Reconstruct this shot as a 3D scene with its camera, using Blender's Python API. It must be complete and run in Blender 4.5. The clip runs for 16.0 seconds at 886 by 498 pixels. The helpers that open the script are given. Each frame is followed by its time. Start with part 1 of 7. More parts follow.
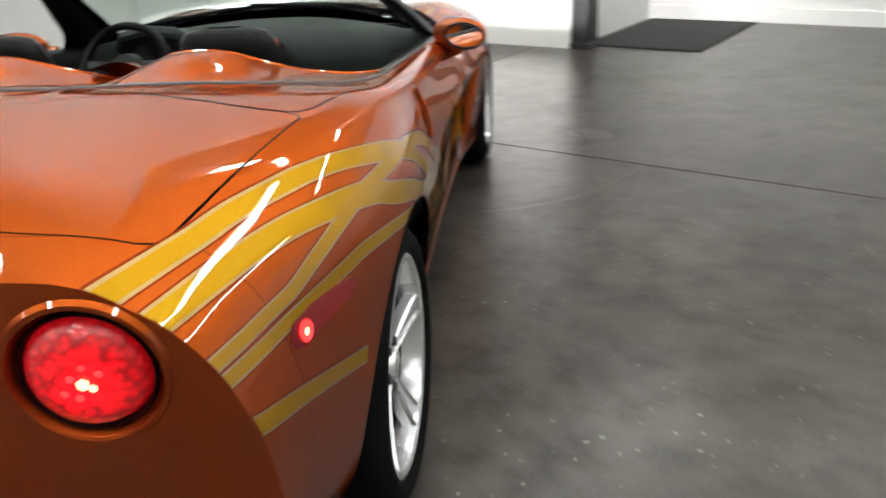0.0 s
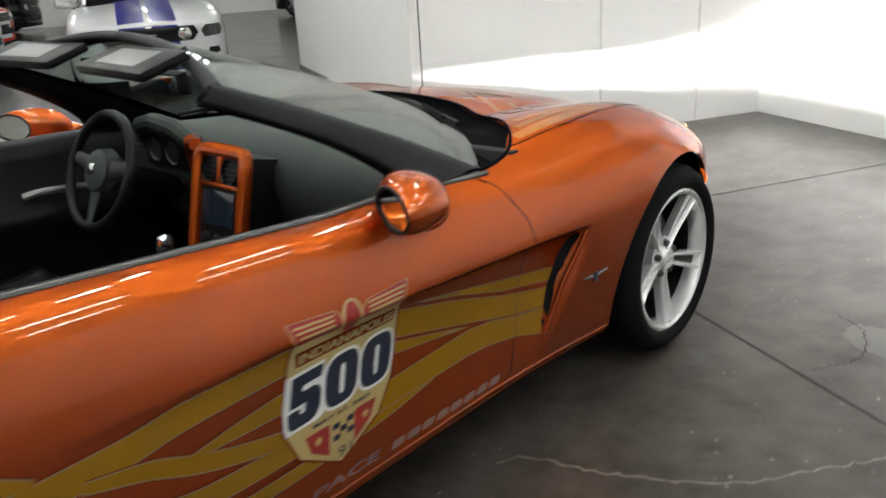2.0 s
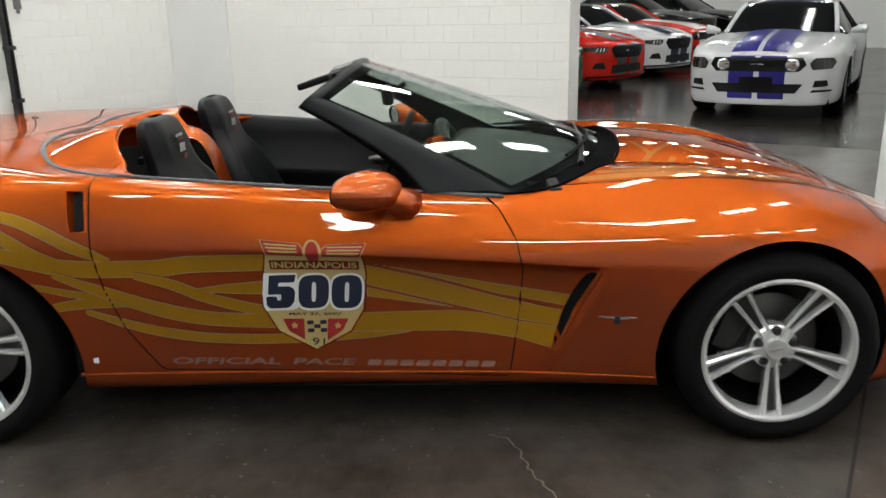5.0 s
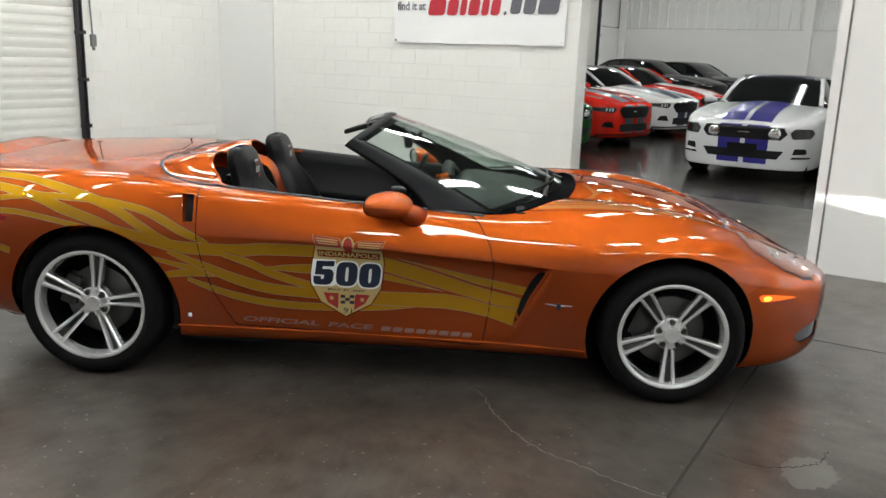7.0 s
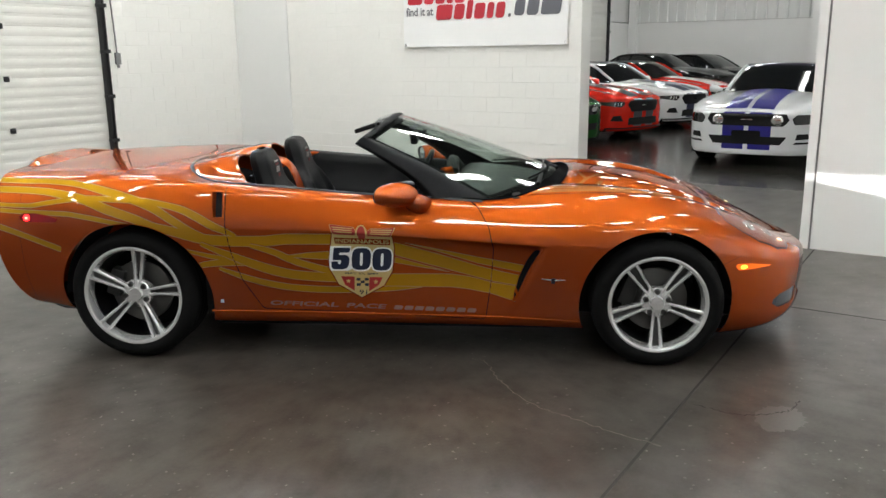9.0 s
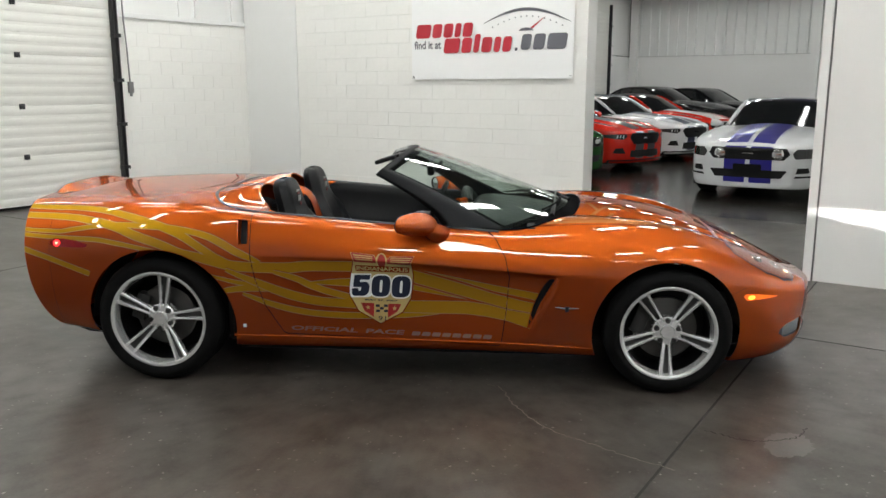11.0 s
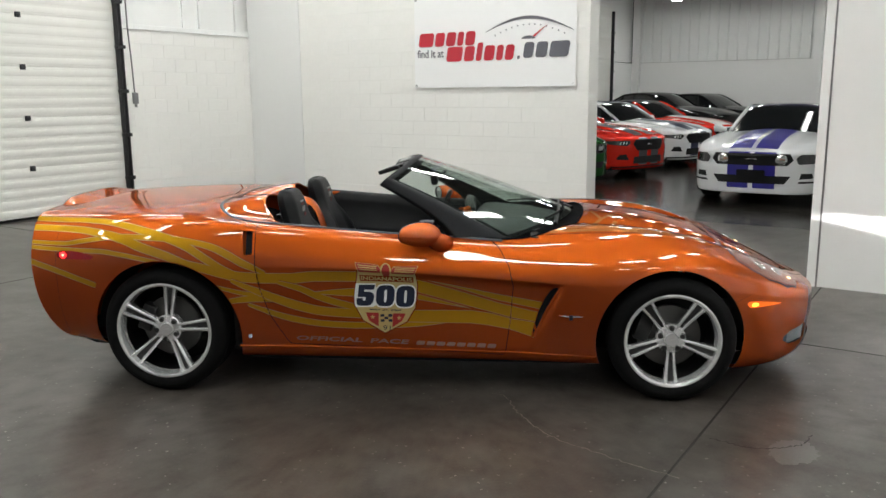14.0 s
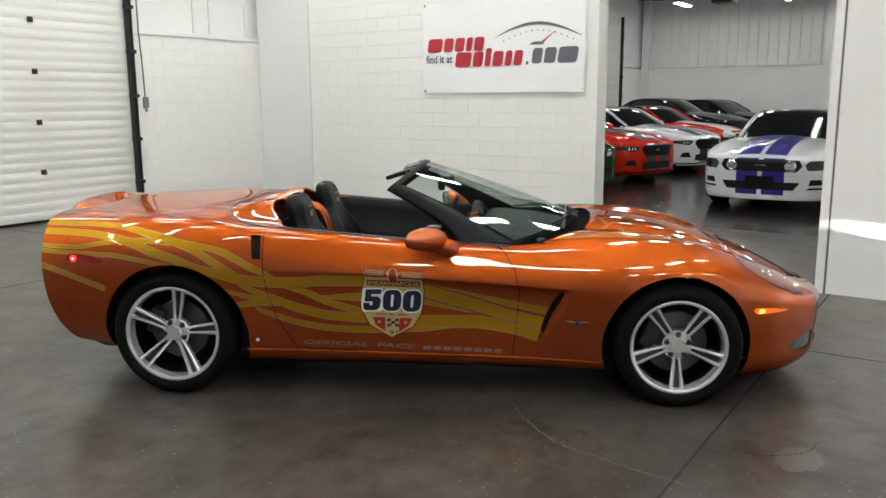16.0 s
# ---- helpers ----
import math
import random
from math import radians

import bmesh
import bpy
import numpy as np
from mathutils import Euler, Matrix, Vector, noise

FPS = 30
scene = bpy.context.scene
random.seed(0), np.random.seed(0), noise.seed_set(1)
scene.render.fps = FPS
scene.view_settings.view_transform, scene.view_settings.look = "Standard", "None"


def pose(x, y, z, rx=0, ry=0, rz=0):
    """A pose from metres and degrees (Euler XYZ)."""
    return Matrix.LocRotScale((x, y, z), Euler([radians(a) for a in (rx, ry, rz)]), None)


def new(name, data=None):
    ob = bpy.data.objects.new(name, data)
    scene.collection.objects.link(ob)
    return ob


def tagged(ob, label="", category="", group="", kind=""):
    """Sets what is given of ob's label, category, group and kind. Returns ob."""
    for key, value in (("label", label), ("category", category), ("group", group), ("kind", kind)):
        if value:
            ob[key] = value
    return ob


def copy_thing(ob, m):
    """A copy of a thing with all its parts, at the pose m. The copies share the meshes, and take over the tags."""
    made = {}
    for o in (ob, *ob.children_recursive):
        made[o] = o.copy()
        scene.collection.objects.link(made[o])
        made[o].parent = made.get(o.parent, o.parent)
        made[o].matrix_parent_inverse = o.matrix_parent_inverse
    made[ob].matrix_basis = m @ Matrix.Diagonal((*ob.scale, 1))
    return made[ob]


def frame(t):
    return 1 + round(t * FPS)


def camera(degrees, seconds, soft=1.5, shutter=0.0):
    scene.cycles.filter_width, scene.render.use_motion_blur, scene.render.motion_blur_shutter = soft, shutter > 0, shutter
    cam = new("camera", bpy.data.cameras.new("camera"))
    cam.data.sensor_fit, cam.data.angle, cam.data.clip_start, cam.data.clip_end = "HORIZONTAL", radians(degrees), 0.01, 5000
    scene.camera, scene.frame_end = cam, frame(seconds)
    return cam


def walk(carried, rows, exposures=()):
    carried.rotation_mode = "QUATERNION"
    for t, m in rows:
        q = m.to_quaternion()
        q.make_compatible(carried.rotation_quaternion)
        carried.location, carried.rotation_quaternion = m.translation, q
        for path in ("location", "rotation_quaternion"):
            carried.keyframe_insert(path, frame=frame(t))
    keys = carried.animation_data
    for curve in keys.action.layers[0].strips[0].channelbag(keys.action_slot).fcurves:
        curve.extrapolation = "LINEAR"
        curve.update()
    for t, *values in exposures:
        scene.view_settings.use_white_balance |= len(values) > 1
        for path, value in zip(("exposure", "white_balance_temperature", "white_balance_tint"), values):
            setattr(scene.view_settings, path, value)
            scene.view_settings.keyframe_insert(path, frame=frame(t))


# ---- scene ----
# The camera and its walk: seconds, eye, yaw, pitch, roll.
cam = camera(57.23, 16.0, shutter=0.4)
ROWS = [
    (0, 1.157, -2.956, 1.354, 8.25, -23.71, -3.30),
    (0.5, 1.413, -2.537, 1.325, 23.69, -23.59, -0.20),
    (1, 1.649, -2.096, 1.317, 31.18, -21.98, -0.78),
    (1.5, 1.837, -1.622, 1.327, 38.38, -21.08, -2.70),
    (2, 1.956, -1.094, 1.353, 42.11, -19.98, -3.40),
    (2.5, 2.143, -0.659, 1.360, 51.24, -19.72, -1.32),
    (3, 2.176, -0.251, 1.339, 64.02, -19.90, -1.01),
    (3.5, 2.351, 0.065, 1.325, 85.08, -19.16, -1.66),
    (4, 2.621, 0.160, 1.352, 90.22, -17.86, -1.91),
    (6.3, 4.016, 0.547, 1.516, 94.63, -15.35, 0.60),
    (6.5, 4.125, 0.546, 1.535, 94.98, -15.08, 0.96),
    (7, 4.330, 0.489, 1.529, 93.15, -13.45, 1.90),
    (7.5, 4.465, 0.482, 1.530, 91.83, -13.81, 2.18),
    (8, 4.572, 0.549, 1.527, 92.03, -13.65, 1.54),
    (8.5, 4.682, 0.611, 1.527, 93.47, -13.08, 0.41),
    (9, 4.732, 0.604, 1.531, 94.77, -13.27, -0.63),
    (11.5, 4.884, 0.508, 1.563, 94.67, -10.92, 0.03),
    (12, 4.880, 0.511, 1.564, 94.80, -10.80, -0.14),
    (12.5, 4.876, 0.506, 1.560, 94.61, -10.90, -0.44),
    (13, 4.878, 0.516, 1.577, 94.76, -11.13, -0.38),
    (13.5, 4.873, 0.512, 1.570, 94.78, -10.83, -0.43),
    (14, 4.889, 0.520, 1.576, 94.95, -10.75, -0.49),
    (14.5, 4.891, 0.521, 1.580, 95.08, -10.63, -0.39),
    (15, 4.884, 0.524, 1.578, 95.07, -10.52, -0.35),
    (15.5, 4.892, 0.525, 1.582, 95.33, -10.45, -0.30),
    (16, 4.904, 0.531, 1.581, 95.56, -10.41, -0.33),
]


def eye_pose(x, y, z, yaw, pitch, roll):
    return pose(x, y, z, 90 + pitch, 0, yaw) @ pose(0, 0, 0, 0, 0, roll)


walk(cam, [(t, eye_pose(*row)) for t, *row in ROWS], [(0.0, -0.04), (0.8, 0.04), (2.0, 0.04), (2.6, -0.13), (3.1, -0.11), (3.6, 0.0), (8.5, 0.0), (11.5, -0.15), (16.0, -0.16)])

# The room's axes are turned from the parked car's: X leads away from the sign wall, Y along it.
TURN = 28.28
ROOM = pose(0, 0, 0, 0, 0, -TURN)

# ---- light ----
world = bpy.data.worlds.new("world")
scene.world = world
world.use_nodes = True
world.node_tree.nodes["Background"].inputs[0].default_value = (0.9, 0.95, 1.0, 1)
world.node_tree.nodes["Background"].inputs[1].default_value = 0.02
scene.view_settings.exposure = 0.0
TUBE = 47.0          # glow of the ceiling lamps
HEADLAMP = 560.0      # watts of each low beam
CEILING = 4.9

# ---- materials ----
def material(name, color, rough=0.5, metal=0.0, coat=0.0, vary=0.0, scale=6.0, bump=0.0, bump_scale=60.0, rough_vary=0.0, per_piece=0.0, **more):
    """A principled material with two scales of colour variation and a fine relief."""
    m = bpy.data.materials.new(name)
    m.use_nodes = True
    nt = m.node_tree
    b = nt.nodes["Principled BSDF"]
    b.inputs["Base Color"].default_value = (*color, 1)
    b.inputs["Roughness"].default_value = rough
    b.inputs["Metallic"].default_value = metal
    b.inputs["Coat Weight"].default_value = coat
    b.inputs["Coat Roughness"].default_value = 0.01
    for key, value in more.items():
        b.inputs[key.replace("_", " ")].default_value = value
    tc = nt.nodes.new("ShaderNodeTexCoord")

    def noise_tex(s, detail=4.0):
        n = nt.nodes.new("ShaderNodeTexNoise")
        n.inputs["Scale"].default_value, n.inputs["Detail"].default_value = s, detail
        nt.links.new(tc.outputs["Object"], n.inputs["Vector"])
        return n.outputs["Fac"]

    def math_node(op, a, c):
        n = nt.nodes.new("ShaderNodeMath")
        n.operation = op
        for i, v in enumerate((a, c)):
            if isinstance(v, (int, float)):
                n.inputs[i].default_value = v
            else:
                nt.links.new(v, n.inputs[i])
        return n.outputs[0]

    if vary or per_piece:
        big, fine = noise_tex(scale * 0.25), noise_tex(scale * 5, 8)
        f = math_node("ADD", math_node("MULTIPLY", big, vary * 1.2), math_node("MULTIPLY", fine, vary * 0.8))
        f = math_node("ADD", f, 1 - vary)
        if per_piece:
            info = nt.nodes.new("ShaderNodeObjectInfo")
            f = math_node("ADD", f, math_node("MULTIPLY", math_node("SUBTRACT", info.outputs["Random"], 0.5), per_piece))
        mix = nt.nodes.new("ShaderNodeVectorMath")
        mix.operation = "SCALE"
        mix.inputs[0].default_value = color
        nt.links.new(f, mix.inputs["Scale"])
        nt.links.new(mix.outputs[0], b.inputs["Base Color"])
    if rough_vary:
        nt.links.new(math_node("ADD", math_node("MULTIPLY", noise_tex(scale * 0.7, 6), rough_vary), rough - rough_vary / 2), b.inputs["Roughness"])
    if bump:
        bn = nt.nodes.new("ShaderNodeBump")
        bn.inputs["Strength"].default_value, bn.inputs["Distance"].default_value = 1.0, bump
        nt.links.new(noise_tex(bump_scale, 6), bn.inputs["Height"])
        nt.links.new(bn.outputs[0], b.inputs["Normal"])
    return m


def glow(name, color, strength):
    m = material(name, color, 0.4)
    b = m.node_tree.nodes["Principled BSDF"]
    b.inputs["Emission Color"].default_value = (*color, 1)
    b.inputs["Emission Strength"].default_value = strength
    return m


def flake_paint(name, color, metal=0.6, rough=0.55, deep=None, vary=0.14):
    """Car paint: a coloured coat with fine flakes that glint about the mirror direction, under a hard clear coat."""
    m = bpy.data.materials.new(name)
    m.use_nodes = True
    nt = m.node_tree
    nt.nodes.remove(nt.nodes["Principled BSDF"])
    out = nt.nodes["Material Output"]
    flat, flake, gloss = (nt.nodes.new("ShaderNodeBsdf" + k) for k in ("Diffuse", "Glossy", "Glossy"))
    base, top = nt.nodes.new("ShaderNodeMixShader"), nt.nodes.new("ShaderNodeMixShader")
    flat.inputs["Color"].default_value = (*(deep or color), 1)
    flake.distribution = "BECKMANN"
    flake.inputs["Roughness"].default_value = rough
    gloss.inputs["Roughness"].default_value = 0.015
    tc = nt.nodes.new("ShaderNodeTexCoord")
    v = nt.nodes.new("ShaderNodeTexVoronoi")
    v.inputs["Scale"].default_value = 900
    nt.links.new(tc.outputs["Object"], v.inputs["Vector"])
    hsv, r, sep = nt.nodes.new("ShaderNodeHueSaturation"), nt.nodes.new("ShaderNodeMapRange"), nt.nodes.new("ShaderNodeSeparateColor")
    hsv.inputs["Color"].default_value = (*color, 1)
    r.inputs["To Min"].default_value, r.inputs["To Max"].default_value = 1 - vary, 1 + vary
    nt.links.new(v.outputs["Color"], sep.inputs[0])
    nt.links.new(sep.outputs[0], r.inputs["Value"])
    nt.links.new(r.outputs[0], hsv.inputs["Value"])
    nt.links.new(hsv.outputs[0], flake.inputs["Color"])
    base.inputs[0].default_value = metal
    nt.links.new(flat.outputs[0], base.inputs[1])
    nt.links.new(flake.outputs[0], base.inputs[2])
    lw, pw, ad = (nt.nodes.new("ShaderNode" + k) for k in ("LayerWeight", "Math", "Math"))
    lw.inputs[0].default_value = 0.5
    pw.operation, pw.inputs[1].default_value = "POWER", 5.0
    ad.operation, ad.inputs[1].default_value, ad.inputs[2].default_value = "MULTIPLY_ADD", 0.9, 0.045
    nt.links.new(lw.outputs["Facing"], pw.inputs[0])
    nt.links.new(pw.outputs[0], ad.inputs[0])
    nt.links.new(ad.outputs[0], top.inputs[0])
    nt.links.new(base.outputs[0], top.inputs[1])
    nt.links.new(gloss.outputs[0], top.inputs[2])
    nt.links.new(top.outputs[0], out.inputs[0])
    return m


def floor_material(name="sealed_concrete", depth=1.0, polish=0.0):
    """Dark sealed concrete: cloudy stains, small pale scuffs and specks, uneven sheen."""
    m = material(name, (0.07, 0.063, 0.058), 0.3, bump=0.00004, bump_scale=60)
    nt = m.node_tree
    b = nt.nodes["Principled BSDF"]
    tc = nt.nodes.new("ShaderNodeTexCoord")

    def tex(scale, detail, rough=0.6):
        n = nt.nodes.new("ShaderNodeTexNoise")
        n.inputs["Scale"].default_value, n.inputs["Detail"].default_value, n.inputs["Roughness"].default_value = scale, detail, rough
        nt.links.new(tc.outputs["Object"], n.inputs["Vector"])
        return n.outputs["Fac"]

    def ramp(fac, stops):
        r = nt.nodes.new("ShaderNodeValToRGB")
        while len(r.color_ramp.elements) < len(stops):
            r.color_ramp.elements.new(0.5)
        for e, (p, c) in zip(r.color_ramp.elements, stops):
            e.position, e.color = p, (*c, 1)
        nt.links.new(fac, r.inputs[0])
        return r.outputs[0]

    # depth scales the whole colour; the hall copy is darkened by hand.
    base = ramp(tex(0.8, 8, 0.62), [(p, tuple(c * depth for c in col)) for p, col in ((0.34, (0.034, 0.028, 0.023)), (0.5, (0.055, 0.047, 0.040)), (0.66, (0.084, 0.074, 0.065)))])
    fine = ramp(tex(6.5, 14, 0.78), [(0.36, (0.55, 0.54, 0.53)), (0.5, (0.88, 0.88, 0.88)), (0.62, (1.0, 1.0, 1.0))])
    mul = nt.nodes.new("ShaderNodeMix")
    mul.data_type, mul.blend_type = "RGBA", "MULTIPLY"
    mul.inputs[0].default_value = 1
    nt.links.new(base, mul.inputs[6])
    nt.links.new(fine, mul.inputs[7])
    specks = nt.nodes.new("ShaderNodeTexVoronoi")
    specks.voronoi_dimensions = "2D"
    specks.inputs["Scale"].default_value = 9.0
    jitter = nt.nodes.new("ShaderNodeTexNoise")
    jitter.inputs["Scale"].default_value, jitter.inputs["Detail"].default_value = 60, 3
    nt.links.new(tc.outputs["Object"], jitter.inputs["Vector"])
    push = nt.nodes.new("ShaderNodeVectorMath")
    push.operation, push.inputs[1].default_value = "MULTIPLY_ADD", (0.02, 0.02, 0)
    nt.links.new(jitter.outputs["Color"], push.inputs[0])
    nt.links.new(tc.outputs["Object"], push.inputs[2])
    nt.links.new(push.outputs[0], specks.inputs["Vector"])
    dots = ramp(specks.outputs["Distance"], [(0.0, (1, 1, 1)), (0.03, (0.6, 0.6, 0.6)), (0.06, (0, 0, 0))])
    sep = nt.nodes.new("ShaderNodeSeparateColor")
    nt.links.new(specks.outputs["Color"], sep.inputs[0])
    gate = ramp(sep.outputs[0], [(0.0, (0, 0, 0)), (0.75, (0, 0, 0)), (1.0, (0.6, 0.6, 0.6))])
    both = nt.nodes.new("ShaderNodeMix")
    both.data_type, both.blend_type = "RGBA", "MULTIPLY"
    both.inputs[0].default_value = 1
    nt.links.new(dots, both.inputs[6])
    nt.links.new(gate, both.inputs[7])
    mix = nt.nodes.new("ShaderNodeMix")
    mix.data_type = "RGBA"
    nt.links.new(both.outputs[2], mix.inputs[0])
    nt.links.new(mul.outputs[2], mix.inputs[6])
    mix.inputs[7].default_value = (0.18, 0.17, 0.155, 1)
    small = nt.nodes.new("ShaderNodeTexVoronoi")
    small.voronoi_dimensions = "2D"
    small.inputs["Scale"].default_value = 26.0
    nt.links.new(push.outputs[0], small.inputs["Vector"])
    grains = ramp(small.outputs["Distance"], [(0.0, (1, 1, 1)), (0.12, (0.9, 0.9, 0.9)), (0.17, (0, 0, 0))])
    sep2 = nt.nodes.new("ShaderNodeSeparateColor")
    nt.links.new(small.outputs["Color"], sep2.inputs[0])
    gate2 = ramp(sep2.outputs[1], [(0.0, (0, 0, 0)), (0.86, (0, 0, 0)), (1.0, (0.9, 0.9, 0.9))])
    patchy = ramp(tex(1.7, 4, 0.5), [(0.43, (0.05, 0.05, 0.05)), (0.6, (1, 1, 1))])
    amount = grains
    for other in (gate2, patchy):
        mm = nt.nodes.new("ShaderNodeMix")
        mm.data_type, mm.blend_type = "RGBA", "MULTIPLY"
        mm.inputs[0].default_value = 1
        nt.links.new(amount, mm.inputs[6])
        nt.links.new(other, mm.inputs[7])
        amount = mm.outputs[2]
    mix2 = nt.nodes.new("ShaderNodeMix")
    mix2.data_type = "RGBA"
    nt.links.new(amount, mix2.inputs[0])
    nt.links.new(mix.outputs[2], mix2.inputs[6])
    mix2.inputs[7].default_value = (0.30, 0.285, 0.26, 1)
    nt.links.new(mix2.outputs[2], b.inputs["Base Color"])
    rr = ramp(tex(1.3, 8, 0.65), [(0.25, (0.27 - polish,) * 3), (0.75, (0.345 - polish,) * 3)])
    nt.links.new(rr, b.inputs["Roughness"])
    sheen = ramp(tex(3.2, 14, 0.75), [(0.36, (0.25, 0.25, 0.25)), (0.5, (0.38, 0.38, 0.38)), (0.64, (0.50, 0.50, 0.50))])
    nt.links.new(sheen, b.inputs["Specular IOR Level"])
    return m


def glass_material(name, color, rough=0.0):
    m = bpy.data.materials.new(name)
    m.use_nodes = True
    nt = m.node_tree
    nt.nodes.remove(nt.nodes["Principled BSDF"])
    out = nt.nodes["Material Output"]
    tr, gl, mx, lw, pw, ad = (nt.nodes.new("ShaderNode" + k) for k in ("BsdfTransparent", "BsdfGlossy", "MixShader", "LayerWeight", "Math", "Math"))
    tr.inputs[0].default_value = (*color, 1)
    gl.inputs["Roughness"].default_value = rough
    lw.inputs[0].default_value = 0.5
    pw.operation, pw.inputs[1].default_value = "POWER", 5.0
    ad.operation, ad.inputs[1].default_value, ad.inputs[2].default_value = "MULTIPLY_ADD", 0.8, 0.055
    nt.links.new(lw.outputs["Facing"], pw.inputs[0])
    nt.links.new(pw.outputs[0], ad.inputs[0])
    nt.links.new(ad.outputs[0], mx.inputs[0])
    nt.links.new(tr.outputs[0], mx.inputs[1])
    nt.links.new(gl.outputs[0], mx.inputs[2])
    nt.links.new(mx.outputs[0], out.inputs[0])
    return m


def tail_glass():
    """Lit ribbed red lens: brighter towards the bulb in its middle, mottled by the moulded facets."""
    m = glow("lit_red_lens", (1.0, 0.004, 0.012), 0.6)
    m.node_tree.nodes["Principled BSDF"].inputs["Base Color"].default_value = (0.22, 0.002, 0.003, 1)
    nt = m.node_tree
    b = nt.nodes["Principled BSDF"]
    b.inputs["Coat Weight"].default_value = 0.8
    tc = nt.nodes.new("ShaderNodeTexCoord")
    ln, vo = nt.nodes.new("ShaderNodeVectorMath"), nt.nodes.new("ShaderNodeTexVoronoi")
    ln.operation = "LENGTH"
    vo.inputs["Scale"].default_value = 85
    nt.links.new(tc.outputs["Object"], ln.inputs[0])
    nt.links.new(tc.outputs["Object"], vo.inputs["Vector"])
    fall, mul = nt.nodes.new("ShaderNodeMapRange"), nt.nodes.new("ShaderNodeMath")
    fall.interpolation_type = "SMOOTHSTEP"
    fall.inputs["From Min"].default_value, fall.inputs["From Max"].default_value = 0.0, 0.085
    fall.inputs["To Min"].default_value, fall.inputs["To Max"].default_value = 2.2, 0.26
    nt.links.new(ln.outputs["Value"], fall.inputs["Value"])
    spread = nt.nodes.new("ShaderNodeMapRange")
    spread.inputs["From Max"].default_value = 0.9
    spread.inputs["To Min"].default_value, spread.inputs["To Max"].default_value = 1.5, 0.35
    nt.links.new(vo.outputs["Distance"], spread.inputs["Value"])
    mul.operation = "MULTIPLY"
    nt.links.new(fall.outputs[0], mul.inputs[0])
    nt.links.new(spread.outputs[0], mul.inputs[1])
    nt.links.new(mul.outputs[0], b.inputs["Emission Strength"])
    bump = nt.nodes.new("ShaderNodeBump")
    bump.inputs["Distance"].default_value = 0.002
    nt.links.new(vo.outputs["Distance"], bump.inputs["Height"])
    nt.links.new(bump.outputs[0], b.inputs["Normal"])
    return m


ORANGE = flake_paint("orange_paint", (0.56, 0.110, 0.012), 0.63, 0.48, (0.22, 0.026, 0.006))
YELLOW = flake_paint("yellow_vinyl", (0.58, 0.31, 0.012), 0.5, 0.48, (0.36, 0.175, 0.008))
CREAM = flake_paint("cream_vinyl", (0.55, 0.36, 0.16), 0.5, 0.48, (0.34, 0.21, 0.09))
CLAY = flake_paint("rust_vinyl", (0.32, 0.05, 0.012), 0.5, 0.48, (0.16, 0.02, 0.006))
NAVY = material("navy_vinyl", (0.006, 0.012, 0.035), 0.3, 0.0, 0.6, vary=0.1, scale=30)
WHITE_VINYL = material("white_vinyl", (0.78, 0.78, 0.76), 0.3, 0.0, 0.6, vary=0.04, scale=30)
RED_VINYL = material("red_vinyl", (0.30, 0.014, 0.012), 0.35, 0.0, 0.4, vary=0.08, scale=30)
STONE_VINYL = material("pale_gold_vinyl", (0.46, 0.34, 0.13), 0.4, 0.0, 0.3, vary=0.06, scale=30)
HOOD_VINYL = flake_paint("faint_gold_vinyl", (0.58, 0.22, 0.06), 0.55, 0.48, (0.28, 0.09, 0.03))
SILVER_VINYL = material("silver_vinyl", (0.31, 0.155, 0.105), 0.45, 0.1, 0.1, vary=0.06, scale=30)
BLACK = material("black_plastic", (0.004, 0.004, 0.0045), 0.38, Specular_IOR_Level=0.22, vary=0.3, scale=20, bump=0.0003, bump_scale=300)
# Near-black for gaps and openings; the shade inside them is put into this colour.
GAP = material("dark_cavity", (0.004, 0.004, 0.004), 0.9, vary=0.2)
LEATHER = material("black_leather", (0.005, 0.0052, 0.006), 0.42, Specular_IOR_Level=0.16, vary=0.25, scale=12, bump=0.0006, bump_scale=260)
DASH = material("charcoal_dash", (0.030, 0.036, 0.033), 0.5, Specular_IOR_Level=0.15, vary=0.25, scale=14, bump=0.00008, bump_scale=350)
GREY_SEAL = material("grey_seal", (0.07, 0.075, 0.075), 0.6, vary=0.1)
TRIM = material("satin_black_trim", (0.006, 0.0065, 0.008), 0.5, Specular_IOR_Level=0.12, vary=0.2, scale=20, bump=0.0002, bump_scale=300)
COWL = material("matt_black_cowl", (0.003, 0.003, 0.0035), 0.85, Specular_IOR_Level=0.03, vary=0.3, scale=20)
CARPET = material("black_carpet", (0.01, 0.01, 0.01), 0.95, vary=0.4, scale=40, bump=0.002, bump_scale=400)
RUBBER = material("tyre_rubber", (0.006, 0.006, 0.0062), 0.8, Specular_IOR_Level=0.08, vary=0.3, scale=12, bump=0.0006, bump_scale=120)
ALLOY = material("silver_alloy", (0.84, 0.84, 0.85), 0.25, 0.72, 0.6, vary=0.03, scale=20)
CHROME = material("chrome", (0.8, 0.8, 0.8), 0.08, 1.0, vary=0.03)
DISC = material("brake_steel", (0.09, 0.088, 0.085), 0.45, 0.9, vary=0.15, scale=30)
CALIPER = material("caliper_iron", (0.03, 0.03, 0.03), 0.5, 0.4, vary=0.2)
GLASS = glass_material("tinted_glass", (0.88, 0.94, 0.91))
CLEAR = glass_material("clear_lens", (0.92, 0.92, 0.92))
MIRROR = material("mirror_glass", (0.75, 0.8, 0.8), 0.02, 1.0, vary=0.02)
